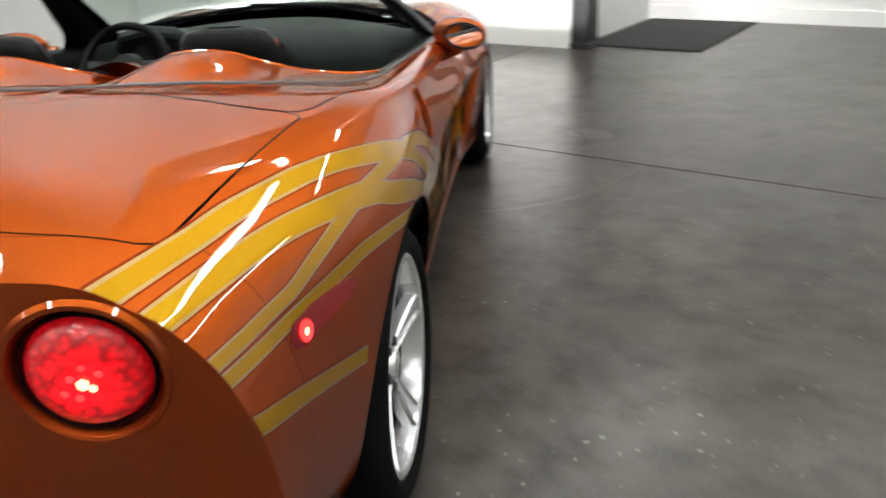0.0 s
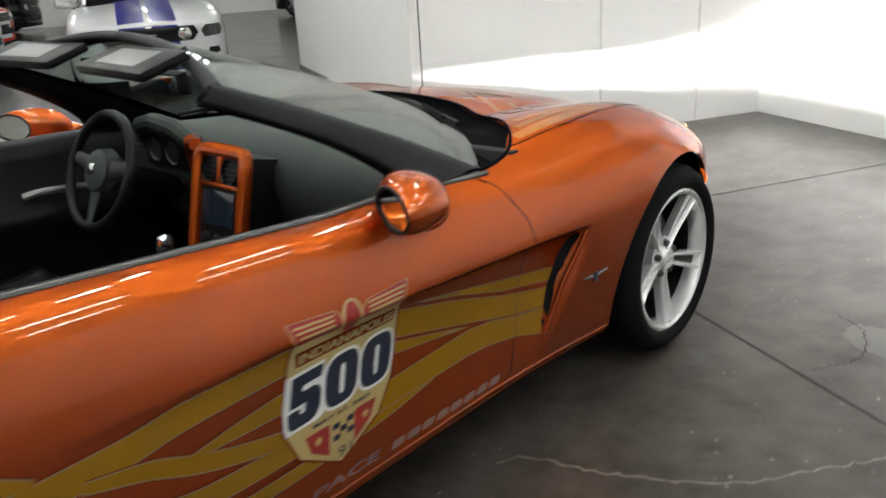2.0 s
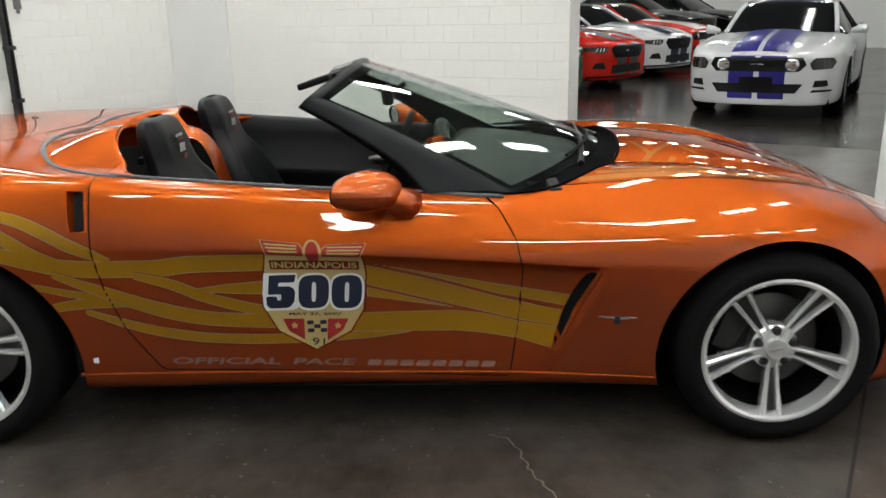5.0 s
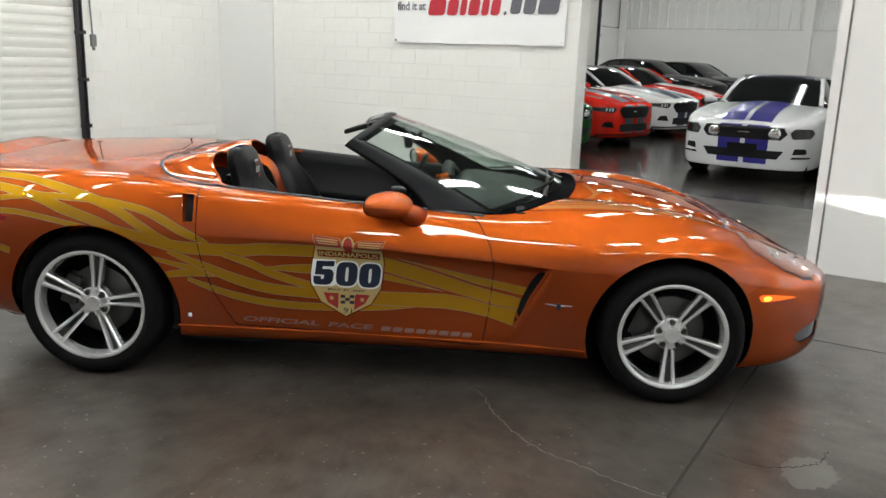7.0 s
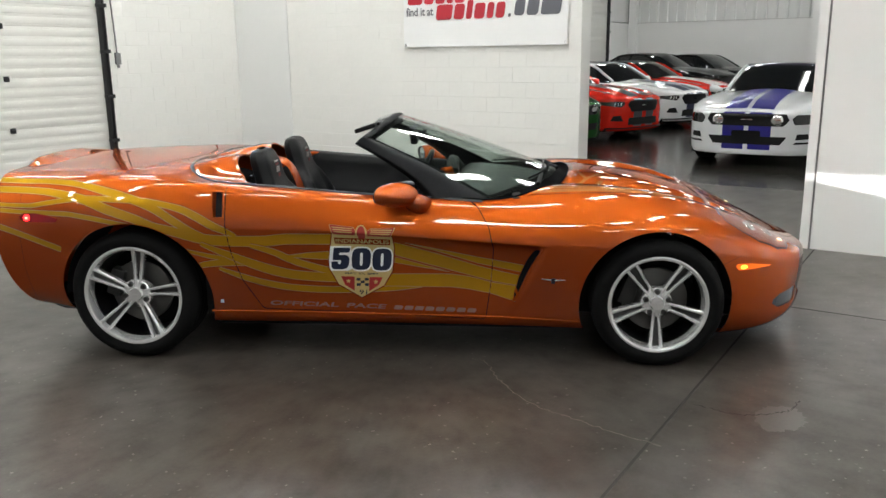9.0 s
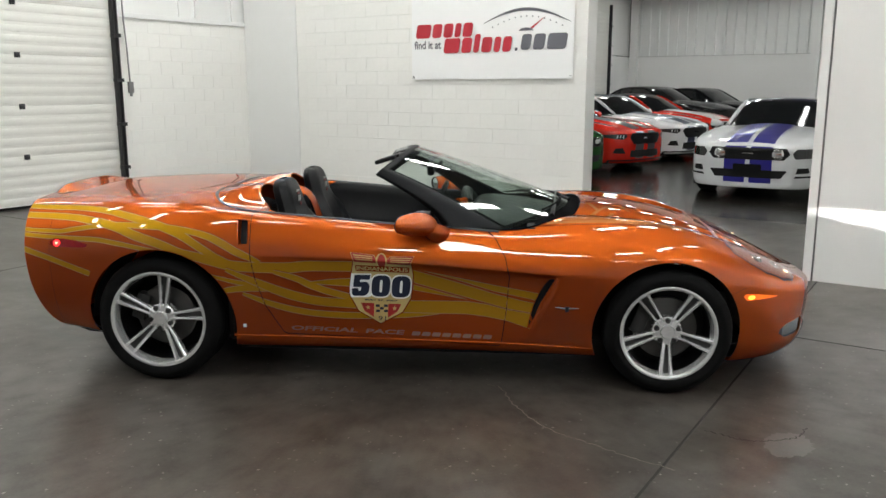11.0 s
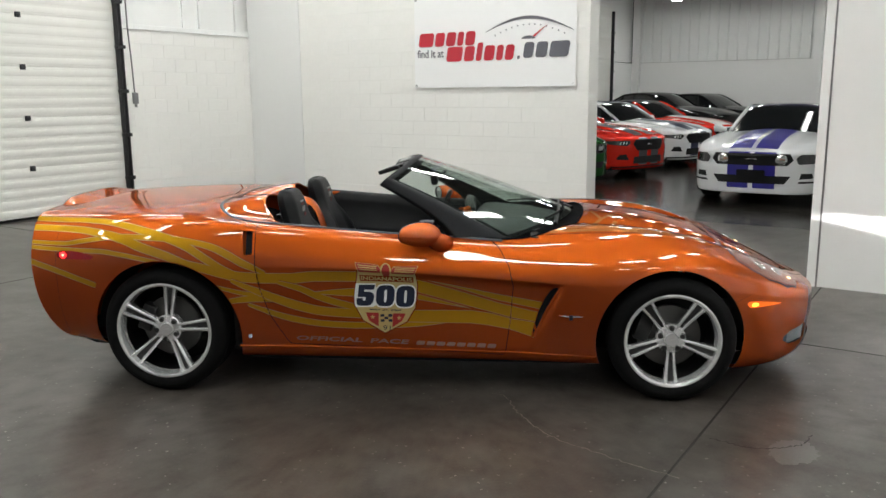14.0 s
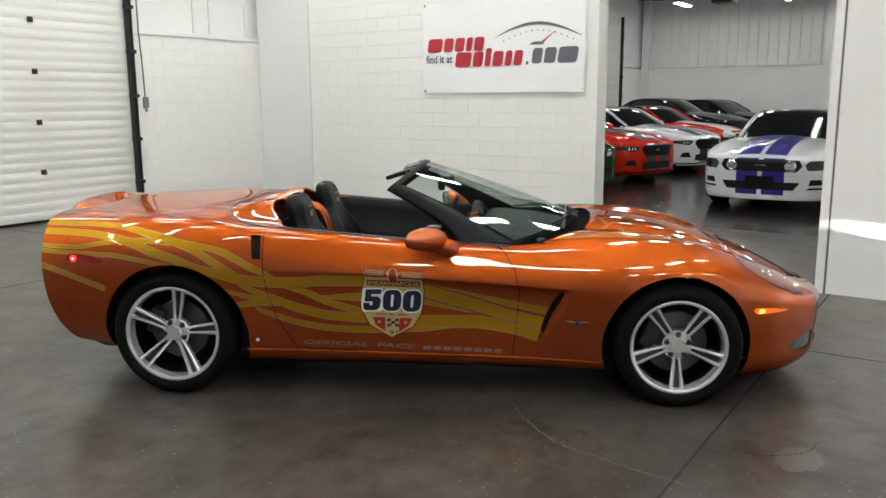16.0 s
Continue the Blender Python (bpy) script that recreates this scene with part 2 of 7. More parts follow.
RED_LENS = material("red_lens", (0.24, 0.004, 0.006), 0.15, 0.0, 0.35, vary=0.1, scale=60)
RED_GLOW = tail_glass()
RED_SPOT = glow("lit_red_bulb", (1.0, 0.015, 0.015), 5.0)
HOT_SPOT = glow("hot_bulb", (1.0, 0.30, 0.16), 5.0)
AMBER_GLOW = glow("lit_amber_lens", (1.0, 0.17, 0.006), 0.55)
AMBER_SPOT = glow("lit_amber_bulb", (1.0, 0.42, 0.04), 3.0)
WARM_GLOW = glow("lit_headlamp_bulb", (1.0, 0.75, 0.4), 6.0)
WALL = material("white_block_paint", (0.87, 0.86, 0.83), 0.45, vary=0.05, scale=3, bump=0.0012, bump_scale=90)
# For unseen closing walls: grey chosen to dim what the car paint reflects.
PLAIN = material("unseen_wall_grey", (0.38, 0.38, 0.37), 0.5, vary=0.06, scale=3, bump=0.001, bump_scale=80)
BLOCK = material("painted_block", (0.87, 0.86, 0.83), 0.42, vary=0.06, scale=4, bump=0.0014, bump_scale=110, per_piece=0.015)
PANEL = material("white_wall_panel", (0.80, 0.80, 0.79), 0.38, vary=0.03, scale=2, bump=0.0002, bump_scale=60)
DOOR_WHITE = material("white_enamel_steel", (0.78, 0.77, 0.73), 0.4, vary=0.05, scale=4, bump=0.0003, bump_scale=60)
STEEL_DARK = material("dark_galvanised_steel", (0.035, 0.035, 0.038), 0.45, 0.6, vary=0.4, scale=14)
UPPER_GREY = material("reflection_dimmer_grey", (0.09, 0.09, 0.092), 0.6, vary=0.1, scale=2, bump=0.0006, bump_scale=60)
STEEL_GREY = material("grey_steel", (0.22, 0.22, 0.22), 0.45, 0.5, vary=0.2, scale=10)
CORRUGATED = material("white_ribbed_sheet", (0.76, 0.77, 0.76), 0.4, 0.0, vary=0.06, scale=2)
CEIL_MAT = material("grey_ceiling", (0.16, 0.16, 0.155), 0.8, vary=0.1, scale=2, bump=0.001)
FLOOR = floor_material()
# Glossier hall copy of the floor; the hall's dimness is put into its colour.
HALL_FLOOR = floor_material("polished_shaded_concrete", 0.5, 0.10)
JOINT = material("joint_filler", (0.016, 0.014, 0.013), 0.7, vary=0.3)
CRACK = material("pale_crack", (0.24, 0.22, 0.195), 0.8, vary=0.3, scale=40)
MAT_RUBBER = material("dark_rubber_mat", (0.018, 0.019, 0.019), 0.85, vary=0.3, scale=20, bump=0.002, bump_scale=220)
BANNER = material("banner_vinyl", (0.90, 0.90, 0.90), 0.45, vary=0.03, scale=3, bump=0.0002, bump_scale=5)
SIGN_RED = material("sign_red", (0.48, 0.018, 0.035), 0.45, vary=0.05)
SIGN_GREY = material("sign_grey", (0.12, 0.12, 0.14), 0.45, vary=0.05)
LIGHT_JOINT = material("light_grey_joint", (0.6, 0.6, 0.59), 0.5, vary=0.1)
FOG_GLASS = material("smoked_lens", (0.10, 0.11, 0.11), 0.15, 0.2, 0.8, vary=0.2, scale=40)
TUBE_GLOW = glow("fluorescent_tube", (0.98, 1.0, 0.965), TUBE)


# ---- mesh tools ----
def mesh_object(name, verts, faces, mat, parent=None, label="", normals=None, smooth=True, world_matrix=None):
    me = bpy.data.meshes.new(name)
    me.from_pydata([tuple(map(float, v)) for v in verts], [], [tuple(map(int, f)) for f in faces])
    if smooth:
        me.polygons.foreach_set("use_smooth", [True] * len(me.polygons))
    me.update()
    if normals is not None:
        me.normals_split_custom_set_from_vertices([tuple(map(float, n)) for n in normals])
    for m in mat if isinstance(mat, (list, tuple)) else [mat]:
        me.materials.append(m)
    ob = new(name, me)
    if parent is not None:
        ob.parent = parent
    if world_matrix is not None:
        ob.matrix_basis = world_matrix
    if label:
        ob["label"] = label
    return ob


def part(name, bm, mat, parent, label="", m=None, smooth=True, angle=35):
    """Links a bmesh as one mesh object under a thing or a part."""
    me = bpy.data.meshes.new(name)
    bmesh.ops.recalc_face_normals(bm, faces=bm.faces[:])
    for e in bm.edges:
        e.smooth = len(e.link_faces) == 2 and e.calc_face_angle(0) < radians(angle)
    for f in bm.faces:
        f.smooth = smooth
    bm.to_mesh(me)
    bm.free()
    for k in mat if isinstance(mat, (list, tuple)) else [mat]:
        me.materials.append(k)
    ob = new(name, me)
    if parent is not None:
        ob.parent = parent
    if m is not None:
        ob.matrix_basis = m
    if label:
        ob["label"] = label
    return ob


def empty(name, m, label, category, group="", kind=""):
    ob = new(name)
    ob.matrix_basis = m
    return tagged(ob, label, category, group, kind)


def box(bm, x0, x1, y0, y1, z0, z1, bevel=0.0, m=None):
    """Adds a box, with rounded edges where asked."""
    t = bmesh.new()
    bmesh.ops.create_cube(t, size=1.0)
    for v in t.verts:
        v.co = Vector(((x0 + x1) / 2 + v.co.x * (x1 - x0), (y0 + y1) / 2 + v.co.y * (y1 - y0), (z0 + z1) / 2 + v.co.z * (z1 - z0)))
    if bevel:
        bmesh.ops.bevel(t, geom=t.edges[:], offset=bevel, segments=2, profile=0.6, affect="EDGES")
    if m is not None:
        t.transform(m)
    me = bpy.data.meshes.new("tmp")
    t.to_mesh(me)
    t.free()
    bm.from_mesh(me)
    bpy.data.meshes.remove(me)
    return bm


def boxes(*items, bevel=0.0):
    bm = bmesh.new()
    for b in items:
        box(bm, *b, bevel=bevel)
    return bm


def lathe(profile, steps=48, axis="x", closed=False):
    """Turns (radius, along) points about an axis."""
    bm = bmesh.new()
    rings = []
    for r, a in profile:
        ring = []
        for k in range(steps):
            t = 2 * math.pi * k / steps
            c, s = r * math.cos(t), r * math.sin(t)
            ring.append(bm.verts.new({"x": (a, c, s), "y": (c, a, s), "z": (c, s, a)}[axis]))
        rings.append(ring)
    pairs = list(zip(rings, rings[1:])) + ([(rings[-1], rings[0])] if closed else [])
    for p, q in pairs:
        for k in range(steps):
            bm.faces.new((p[k], p[(k + 1) % steps], q[(k + 1) % steps], q[k]))
    return bm


def sweep(points, radius, sides=8, flat=1.0, up=(0, 0, 1), caps=True):
    """A tube along points; radius may be a list; flat squeezes it along the up direction."""
    bm = bmesh.new()
    pts = [Vector(p) for p in points]
    rad = radius if isinstance(radius, (list, tuple)) else [radius] * len(pts)
    rings = []
    for i, p in enumerate(pts):
        d = (pts[min(i + 1, len(pts) - 1)] - pts[max(i - 1, 0)]).normalized()
        s = d.cross(Vector(up))
        s = s.normalized() if s.length > 1e-4 else Vector((1, 0, 0))
        u = s.cross(d).normalized()
        rings.append([bm.verts.new(p + s * rad[i] * math.cos(2 * math.pi * k / sides) + u * rad[i] * flat * math.sin(2 * math.pi * k / sides)) for k in range(sides)])
    for a, b in zip(rings, rings[1:]):
        for k in range(sides):
            bm.faces.new((a[k], a[(k + 1) % sides], b[(k + 1) % sides], b[k]))
    if caps:
        bm.faces.new(rings[0])
        bm.faces.new(rings[-1])
    return bm


def spline(points, n):
    """Points along a smooth curve through the given ones."""
    p = np.array(points, float)
    t = np.r_[0, np.cumsum(np.linalg.norm(np.diff(p, axis=0), axis=1))]
    s = np.linspace(0, t[-1], n)
    return np.stack([hermite(t, p[:, k])(s) for k in range(p.shape[1])], 1)


def hermite(x, y):
    """A smooth curve through (x, y) with no overshoot."""
    x, y = np.asarray(x, float), np.asarray(y, float)
    h, d = np.diff(x), np.diff(y) / np.diff(x)
    m = np.zeros_like(y)
    m[0], m[-1] = d[0], d[-1]
    for i in range(1, len(y) - 1):
        if d[i - 1] * d[i] > 0:
            w1, w2 = 2 * h[i] + h[i - 1], h[i] + 2 * h[i - 1]
            m[i] = (w1 + w2) / (w1 / d[i - 1] + w2 / d[i])

    def f(q):
        q = np.clip(np.asarray(q, float), x[0], x[-1])
        i = np.clip(np.searchsorted(x, q) - 1, 0, len(h) - 1)
        t = (q - x[i]) / h[i]
        return (2 * t**3 - 3 * t**2 + 1) * y[i] + (t**3 - 2 * t**2 + t) * h[i] * m[i] + (3 * t**2 - 2 * t**3) * y[i + 1] + (t**3 - t**2) * h[i] * m[i + 1]

    return f


def table(rows):
    rows = np.array(rows, float)
    return hermite(rows[:, 0], rows[:, 1])


def poly_distance(p, poly):
    """Signed distance of 2D points to a polygon, positive inside."""
    p, poly = np.asarray(p, float), np.asarray(poly, float)
    best, inside = np.full(len(p), 1e9), np.zeros(len(p), bool)
    for a, b in zip(poly, np.roll(poly, -1, axis=0)):
        e, w = b - a, p - a
        t = np.clip((w @ e) / max(e @ e, 1e-12), 0, 1)
        best = np.minimum(best, np.linalg.norm(w - t[:, None] * e, axis=1))
        if abs(b[1] - a[1]) > 1e-12:
            cross = (a[1] > p[:, 1]) != (b[1] > p[:, 1])
            inside ^= cross & (p[:, 0] < (b[0] - a[0]) * (p[:, 1] - a[1]) / (b[1] - a[1]) + a[0])
    return np.where(inside, best, -best)


def clip(surface, f):
    """Keeps the side of a surface (verts, normals, faces) on which f > 0, cut cleanly along f = 0."""
    V, N, F = surface
    f = np.where(np.abs(f) < 1e-7, 1e-7, f)
    pos = f > 0
    verts, norms, faces, cut = list(V), list(N), [], {}

    def crossing(a, b):
        key = (a, b) if a < b else (b, a)
        if key not in cut:
            t = f[a] / (f[a] - f[b])
            verts.append(V[a] + t * (V[b] - V[a]))
            n = N[a] + t * (N[b] - N[a])
            norms.append(n / max(np.linalg.norm(n), 1e-9))
            cut[key] = len(verts) - 1
        return cut[key]

    for face in F:
        state = [pos[i] for i in face]
        if all(state):
            faces.append(face)
        elif any(state):
            out = []
            for i, a in enumerate(face):
                b = face[(i + 1) % len(face)]
                if pos[a]:
                    out.append(a)
                if pos[a] != pos[b]:
                    out.append(crossing(a, b))
            if len(out) >= 3:
                faces.append(tuple(out))
    used = sorted({i for face in faces for i in face})
    back = {i: k for k, i in enumerate(used)}
    return (np.array([verts[i] for i in used]).reshape(-1, 3), np.array([norms[i] for i in used]).reshape(-1, 3), [tuple(back[i] for i in face) for face in faces])


def surface_normals(V, F):
    N = np.zeros_like(V)
    q = np.array(F)
    n = np.cross(V[q[:, 2]] - V[q[:, 0]], V[q[:, 3]] - V[q[:, 1]])
    for k in range(4):
        np.add.at(N, q[:, k], n)
    return N / np.maximum(np.linalg.norm(N, axis=1, keepdims=True), 1e-9)


def mirrored(surface):
    V, N, F = surface
    return V * [-1, 1, 1], N * [-1, 1, 1], [tuple(reversed(f)) for f in F]


def joined(a, b):
    return np.r_[a[0], b[0]], np.r_[a[1], b[1]], a[2] + [tuple(i + len(a[0]) for i in f) for f in b[2]]


def welded(surface):
    """Joins points that lie on one another."""
    V, N, F = surface
    key = np.round(V, 5)
    _, first, back = np.unique(key, axis=0, return_index=True, return_inverse=True)
    back = back.ravel()
    M = np.zeros((len(first), 3))
    np.add.at(M, back, N)
    M /= np.maximum(np.linalg.norm(M, axis=1, keepdims=True), 1e-9)
    faces = []
    for f in F:
        g = [int(back[i]) for i in f]
        g = [a for k, a in enumerate(g) if a != g[k - 1]]
        if len(set(g)) >= 3 and len(set(g)) == len(g):
            faces.append(tuple(g))
    return V[first], M, faces


def largest(surface):
    """The largest connected piece of a surface."""
    V, N, F = surface
    root = list(range(len(V)))

    def find(i):
        while root[i] != i:
            root[i] = root[root[i]]
            i = root[i]
        return i

    for f in F:
        for i in f[1:]:
            root[find(f[0])] = find(i)
    size = {}
    for f in F:
        size[find(f[0])] = size.get(find(f[0]), 0) + 1
    best = max(size, key=size.get)
    faces = [f for f in F if find(f[0]) == best]
    used = sorted({i for f in faces for i in f})
    back = {i: k for k, i in enumerate(used)}
    return V[used], N[used], [tuple(back[i] for i in f) for f in faces]


def whole(half_surface):
    """Both halves of a body panel, joined along the middle."""
    V, N, F = half_surface
    N = N.copy()
    N[np.abs(V[:, 0]) < 1e-5, 0] = 0
    s = (V, N, F)
    return largest(welded(joined(s, mirrored(s))))


def skin(name, surface, mat, parent, label="", lift=0.0):
    V, N, F = surface
    return mesh_object(name, V + lift * N, F, mat, parent, label, normals=N)


def grid_faces(n, m):
    return [(i * m + j, (i + 1) * m + j, (i + 1) * m + j + 1, i * m + j + 1) for i in range(n - 1) for j in range(m - 1)]


def patch(rows, flip=False):
    """A surface through a grid of points."""
    a = np.array(rows, float)
    V = a.reshape(-1, 3)
    F = grid_faces(a.shape[0], a.shape[1])
    if flip:
        F = [tuple(reversed(f)) for f in F]
    return V, surface_normals(V, F), F


def shell(surface, thick):
    """Gives a surface a back and edges."""
    V, N, F = surface
    n = len(V)
    count = {}
    for f in F:
        for a, b in zip(f, f[1:] + f[:1]):
            count[(a, b)] = 1
    rim = [(b, a, a + n, b + n) for (a, b) in count if (b, a) not in count]
    return np.r_[V, V - N * thick], np.r_[N, -N], list(F) + [tuple(i + n for i in reversed(f)) for f in F] + rim


# ---- the room: floor, walls, ceiling ----
WALL_X = -5.9        # sign wall
SIDE_Y = -7.617      # wall with the overhead door
PANEL_X = -3.06      # panelled wall with the opening's far edge
FRONT_Y = 4.64
FAR_X = -24.2        # end wall of the neighbouring hall
BACK_X, END_Y = 9.0, 9.5


def structure(name, bm, mat, label, category="wall", smooth=False, m=ROOM):
    ob = part(name, bm, mat, None, m=m, smooth=smooth)
    return tagged(ob, label, category, kind="structure")


structure("floor", boxes((-6.05, BACK_X + 0.3, SIDE_Y - 0.3, END_Y + 2.0, -0.2, 0.0)), FLOOR, "dark sealed glossy concrete floor with stains and scuffs", "floor")
structure("floor_hall", boxes((FAR_X - 0.3, -6.05, SIDE_Y - 0.3, END_Y + 2.0, -0.2, 0.0)), HALL_FLOOR, "polished concrete floor of the neighbouring hall, shade put into its darker colour", "floor")
structure("ceiling", boxes((FAR_X - 0.3, BACK_X + 0.3, SIDE_Y - 0.3, END_Y + 2.0, CEILING, CEILING + 0.2)), CEIL_MAT, "grey metal deck ceiling of the hall", "ceiling")
sign_wall = structure("wall_sign", boxes((WALL_X - 0.3, WALL_X - 0.012, -6.46, -1.485, 0, CEILING)), WALL, "white painted concrete block wall carrying a banner")
structure("wall_pier", boxes((WALL_X - 0.3, WALL_X + 0.004, SIDE_Y, -6.46, 0, CEILING), bevel=0.01), PANEL, "smooth white corner pier beside the block wall")
side_wall = structure("wall_side", boxes((WALL_X - 0.3, -3.36, SIDE_Y - 0.3, SIDE_Y - 0.012, 0, 2.56)), WALL, "white painted block wall beside the overhead door")
structure("wall_side_upper", boxes((WALL_X - 0.3, -3.36, SIDE_Y - 0.34, SIDE_Y - 0.09, 2.6, CEILING)), PANEL, "white liner panels above the ledge")
structure("wall_side_lintel", boxes((-3.36, 2.4, SIDE_Y - 0.3, SIDE_Y - 0.02, 4.3, CEILING)), PANEL, "white wall above the overhead door")
structure("wall_side_near", boxes((2.4, BACK_X, SIDE_Y - 0.3, SIDE_Y - 0.012, 0, CEILING)), PLAIN, "unseen plain wall beyond the overhead door, toned grey to dim reflections")
structure("wall_back", boxes((BACK_X, BACK_X + 0.3, SIDE_Y - 0.3, END_Y, 0, CEILING)), PLAIN, "unseen plain wall closing the room, toned grey to dim reflections")
structure("wall_panelled", boxes((PANEL_X - 0.12, PANEL_X, 1.78, FRONT_Y + 0.2, 0.0, CEILING)), PANEL, "white panelled wall lit by the headlamps")
structure("wall_return", boxes((-6.1, PANEL_X - 0.12, 1.785, 1.93, 0.03, CEILING)), PANEL, "white panelled return wall of the passage")
structure("wall_return_deep", boxes((-8.35, -6.6, 1.95, 2.1, 0.06, CEILING)), PANEL, "white panelled partition in the neighbouring hall")
structure("wall_front", boxes((PANEL_X, -0.99, FRONT_Y, FRONT_Y + 0.2, 0, CEILING)), PANEL, "white wall brightly lit by the headlamps")
structure("wall_alcove", boxes((-1.4, BACK_X, 6.52, 6.72, 0, CEILING), (-1.2, -1.0, FRONT_Y + 0.2, 6.52, 0, CEILING)), PANEL, "white wall at the back of the entrance recess")
structure("wall_hall_end", boxes((FAR_X - 0.3, FAR_X, SIDE_Y - 0.3, END_Y, 0, 2.6)), PANEL, "smooth white lower wall of the neighbouring hall")
structure("wall_hall_side", boxes((FAR_X, -22.0, SIDE_Y - 0.3, SIDE_Y, 0, 2.6), (-17.4, WALL_X - 0.3, SIDE_Y - 0.3, SIDE_Y, 0, CEILING), (-22.0, -17.4, SIDE_Y - 0.3, SIDE_Y, 4.3, CEILING), (FAR_X, -22.0, SIDE_Y - 0.3, SIDE_Y - 0.1, 2.64, CEILING)), PANEL, "white side wall of the neighbouring hall")
structure("wall_hall_right", boxes((FAR_X, -3.2, END_Y, END_Y + 0.2, 0, CEILING)), PLAIN, "unseen plain wall closing the neighbouring hall, toned grey to dim reflections")
structure("column", boxes((FAR_X, FAR_X + 0.22, SIDE_Y, SIDE_Y + 0.25, 0, CEILING), (FAR_X, FAR_X + 0.22, -1.75, -1.5, 0, CEILING)), PANEL, "white painted steel columns on the hall's end wall", "column")


def ribbed_sheet():
    bm = bmesh.new()
    y, prof = SIDE_Y, []
    while y < END_Y:
        prof += [(0.0, y), (0.0, y + 0.24), (0.045, y + 0.262), (0.045, y + 0.298)]
        y += 0.32
    lo = [bm.verts.new((FAR_X - 0.05 + x, v, 2.62)) for x, v in prof]
    hi = [bm.verts.new((FAR_X - 0.05 + x, v, CEILING)) for x, v in prof]
    for i in range(len(prof) - 1):
        bm.faces.new((lo[i], lo[i + 1], hi[i + 1], hi[i]))
    return bm


structure("wall_hall_upper", ribbed_sheet(), CORRUGATED, "white vertically ribbed metal sheet upper wall")
structure("trim_hall", boxes((FAR_X, FAR_X + 0.03, SIDE_Y, END_Y, 2.60, 2.625)), LIGHT_JOINT, "thin grey trim between ribbed sheet and wall", "trim")
structure("ledge", boxes((WALL_X + 0.004, -3.36, SIDE_Y - 0.3, SIDE_Y + 0.03, 2.545, 2.615), bevel=0.006), PANEL, "white painted ledge on the block wall", "ledge")
structure("trim_liner", boxes((-5.0, -4.93, SIDE_Y - 0.09, SIDE_Y - 0.05, 2.615, CEILING), (-5.75, -5.68, SIDE_Y - 0.09, SIDE_Y - 0.05, 2.615, CEILING), (-4.7, -4.62, SIDE_Y - 0.09, SIDE_Y - 0.07, 2.615, CEILING)), PANEL, "white vertical battens above the ledge", "trim")
structure("trim_edge", boxes((PANEL_X - 0.13, PANEL_X + 0.012, 1.70, 1.765, 0, CEILING)), PANEL, "white edge trim of the panelled wall", "trim")
structure("trim_edge_joint", boxes((PANEL_X - 0.1, PANEL_X - 0.004, 1.765, 1.774, 0, CEILING), (PANEL_X - 0.11, PANEL_X - 0.02, 1.774, 1.782, 0, CEILING)), STEEL_GREY, "dark joint behind the edge trim", "trim")
structure("trim_panel", boxes((PANEL_X, PANEL_X + 0.006, 3.16, 3.175, 0, CEILING), (PANEL_X, PANEL_X + 0.006, 4.02, 4.033, 0, CEILING), (PANEL_X + 0.0, PANEL_X + 0.02, FRONT_Y - 0.02, FRONT_Y, 0.9, CEILING)), LIGHT_JOINT, "thin vertical joints of the wall panels", "trim")
structure("baseboard", boxes((-1.4, BACK_X, 6.49, 6.52, 0.0, 0.14), (-1.4, BACK_X, 6.47, 6.52, 0.30, 0.34)), PANEL, "white baseboard and rail in the entrance recess", "baseboard")
structure("door_post", boxes((-0.985, -0.83, FRONT_Y + 0.02, FRONT_Y + 0.24, 0, 3.2), (-0.985, -0.80, FRONT_Y - 0.02, FRONT_Y + 0.3, 0, 0.05), bevel=0.006), STEEL_DARK, "dark steel post at the edge of the entrance recess", "door post")
structure("return_base", boxes((-6.1, -3.9, 1.77, 1.785, 0.03, 0.12), (-8.35, -6.6, 1.93, 1.95, 0.06, 0.12)), STEEL_GREY, "grey base rail of the return wall", "baseboard")

# Unseen dark band, added above the white walls to darken what the car reflects.
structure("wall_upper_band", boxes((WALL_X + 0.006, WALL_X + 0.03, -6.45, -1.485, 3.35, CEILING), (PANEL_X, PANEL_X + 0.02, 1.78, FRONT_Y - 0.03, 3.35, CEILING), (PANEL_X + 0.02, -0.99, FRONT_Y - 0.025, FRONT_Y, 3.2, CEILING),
                                (-1.0, BACK_X, 6.49, 6.515, 3.0, CEILING), (BACK_X - 0.025, BACK_X, SIDE_Y, 6.49, 3.0, CEILING), (2.5, BACK_X - 0.03, SIDE_Y - 0.01, SIDE_Y + 0.02, 3.0, CEILING)), UPPER_GREY, "unseen dark band added high on the walls to dim reflections")

# Saw-cut joints and a wandering crack in the slab.
structure("floor_joint", boxes((-9.0, 8.9, 1.811, 1.823, -0.01, 0.0015), (-1.341, -1.331, -7.5, 4.6, -0.01, 0.0015), (-9.0, 8.9, -4.206, -4.196, -0.01, 0.0015), (4.66, 4.67, -7.5, 6.4, -0.01, 0.0015)), JOINT, "dark saw-cut joints in the concrete floor", "floor joint")


def crack_line(points, width):
    pts = spline(points, 60)
    rng = random.Random(4)
    bm = bmesh.new()
    rows = []
    for i, p in enumerate(pts):
        d = pts[min(i + 1, 59)] - pts[max(i - 1, 0)]
        n = np.array([-d[1], d[0]]) / max(np.linalg.norm(d), 1e-6)
        w = width * rng.uniform(0.5, 1.4)
        q = p + n * rng.uniform(-0.008, 0.008)
        rows.append([bm.verts.new((*(q + n * w * k), 0.0022)) for k in (-1, 1)])
    for a, b in zip(rows, rows[1:]):
        bm.faces.new((a[0], a[1], b[1], b[0]))
    return bm


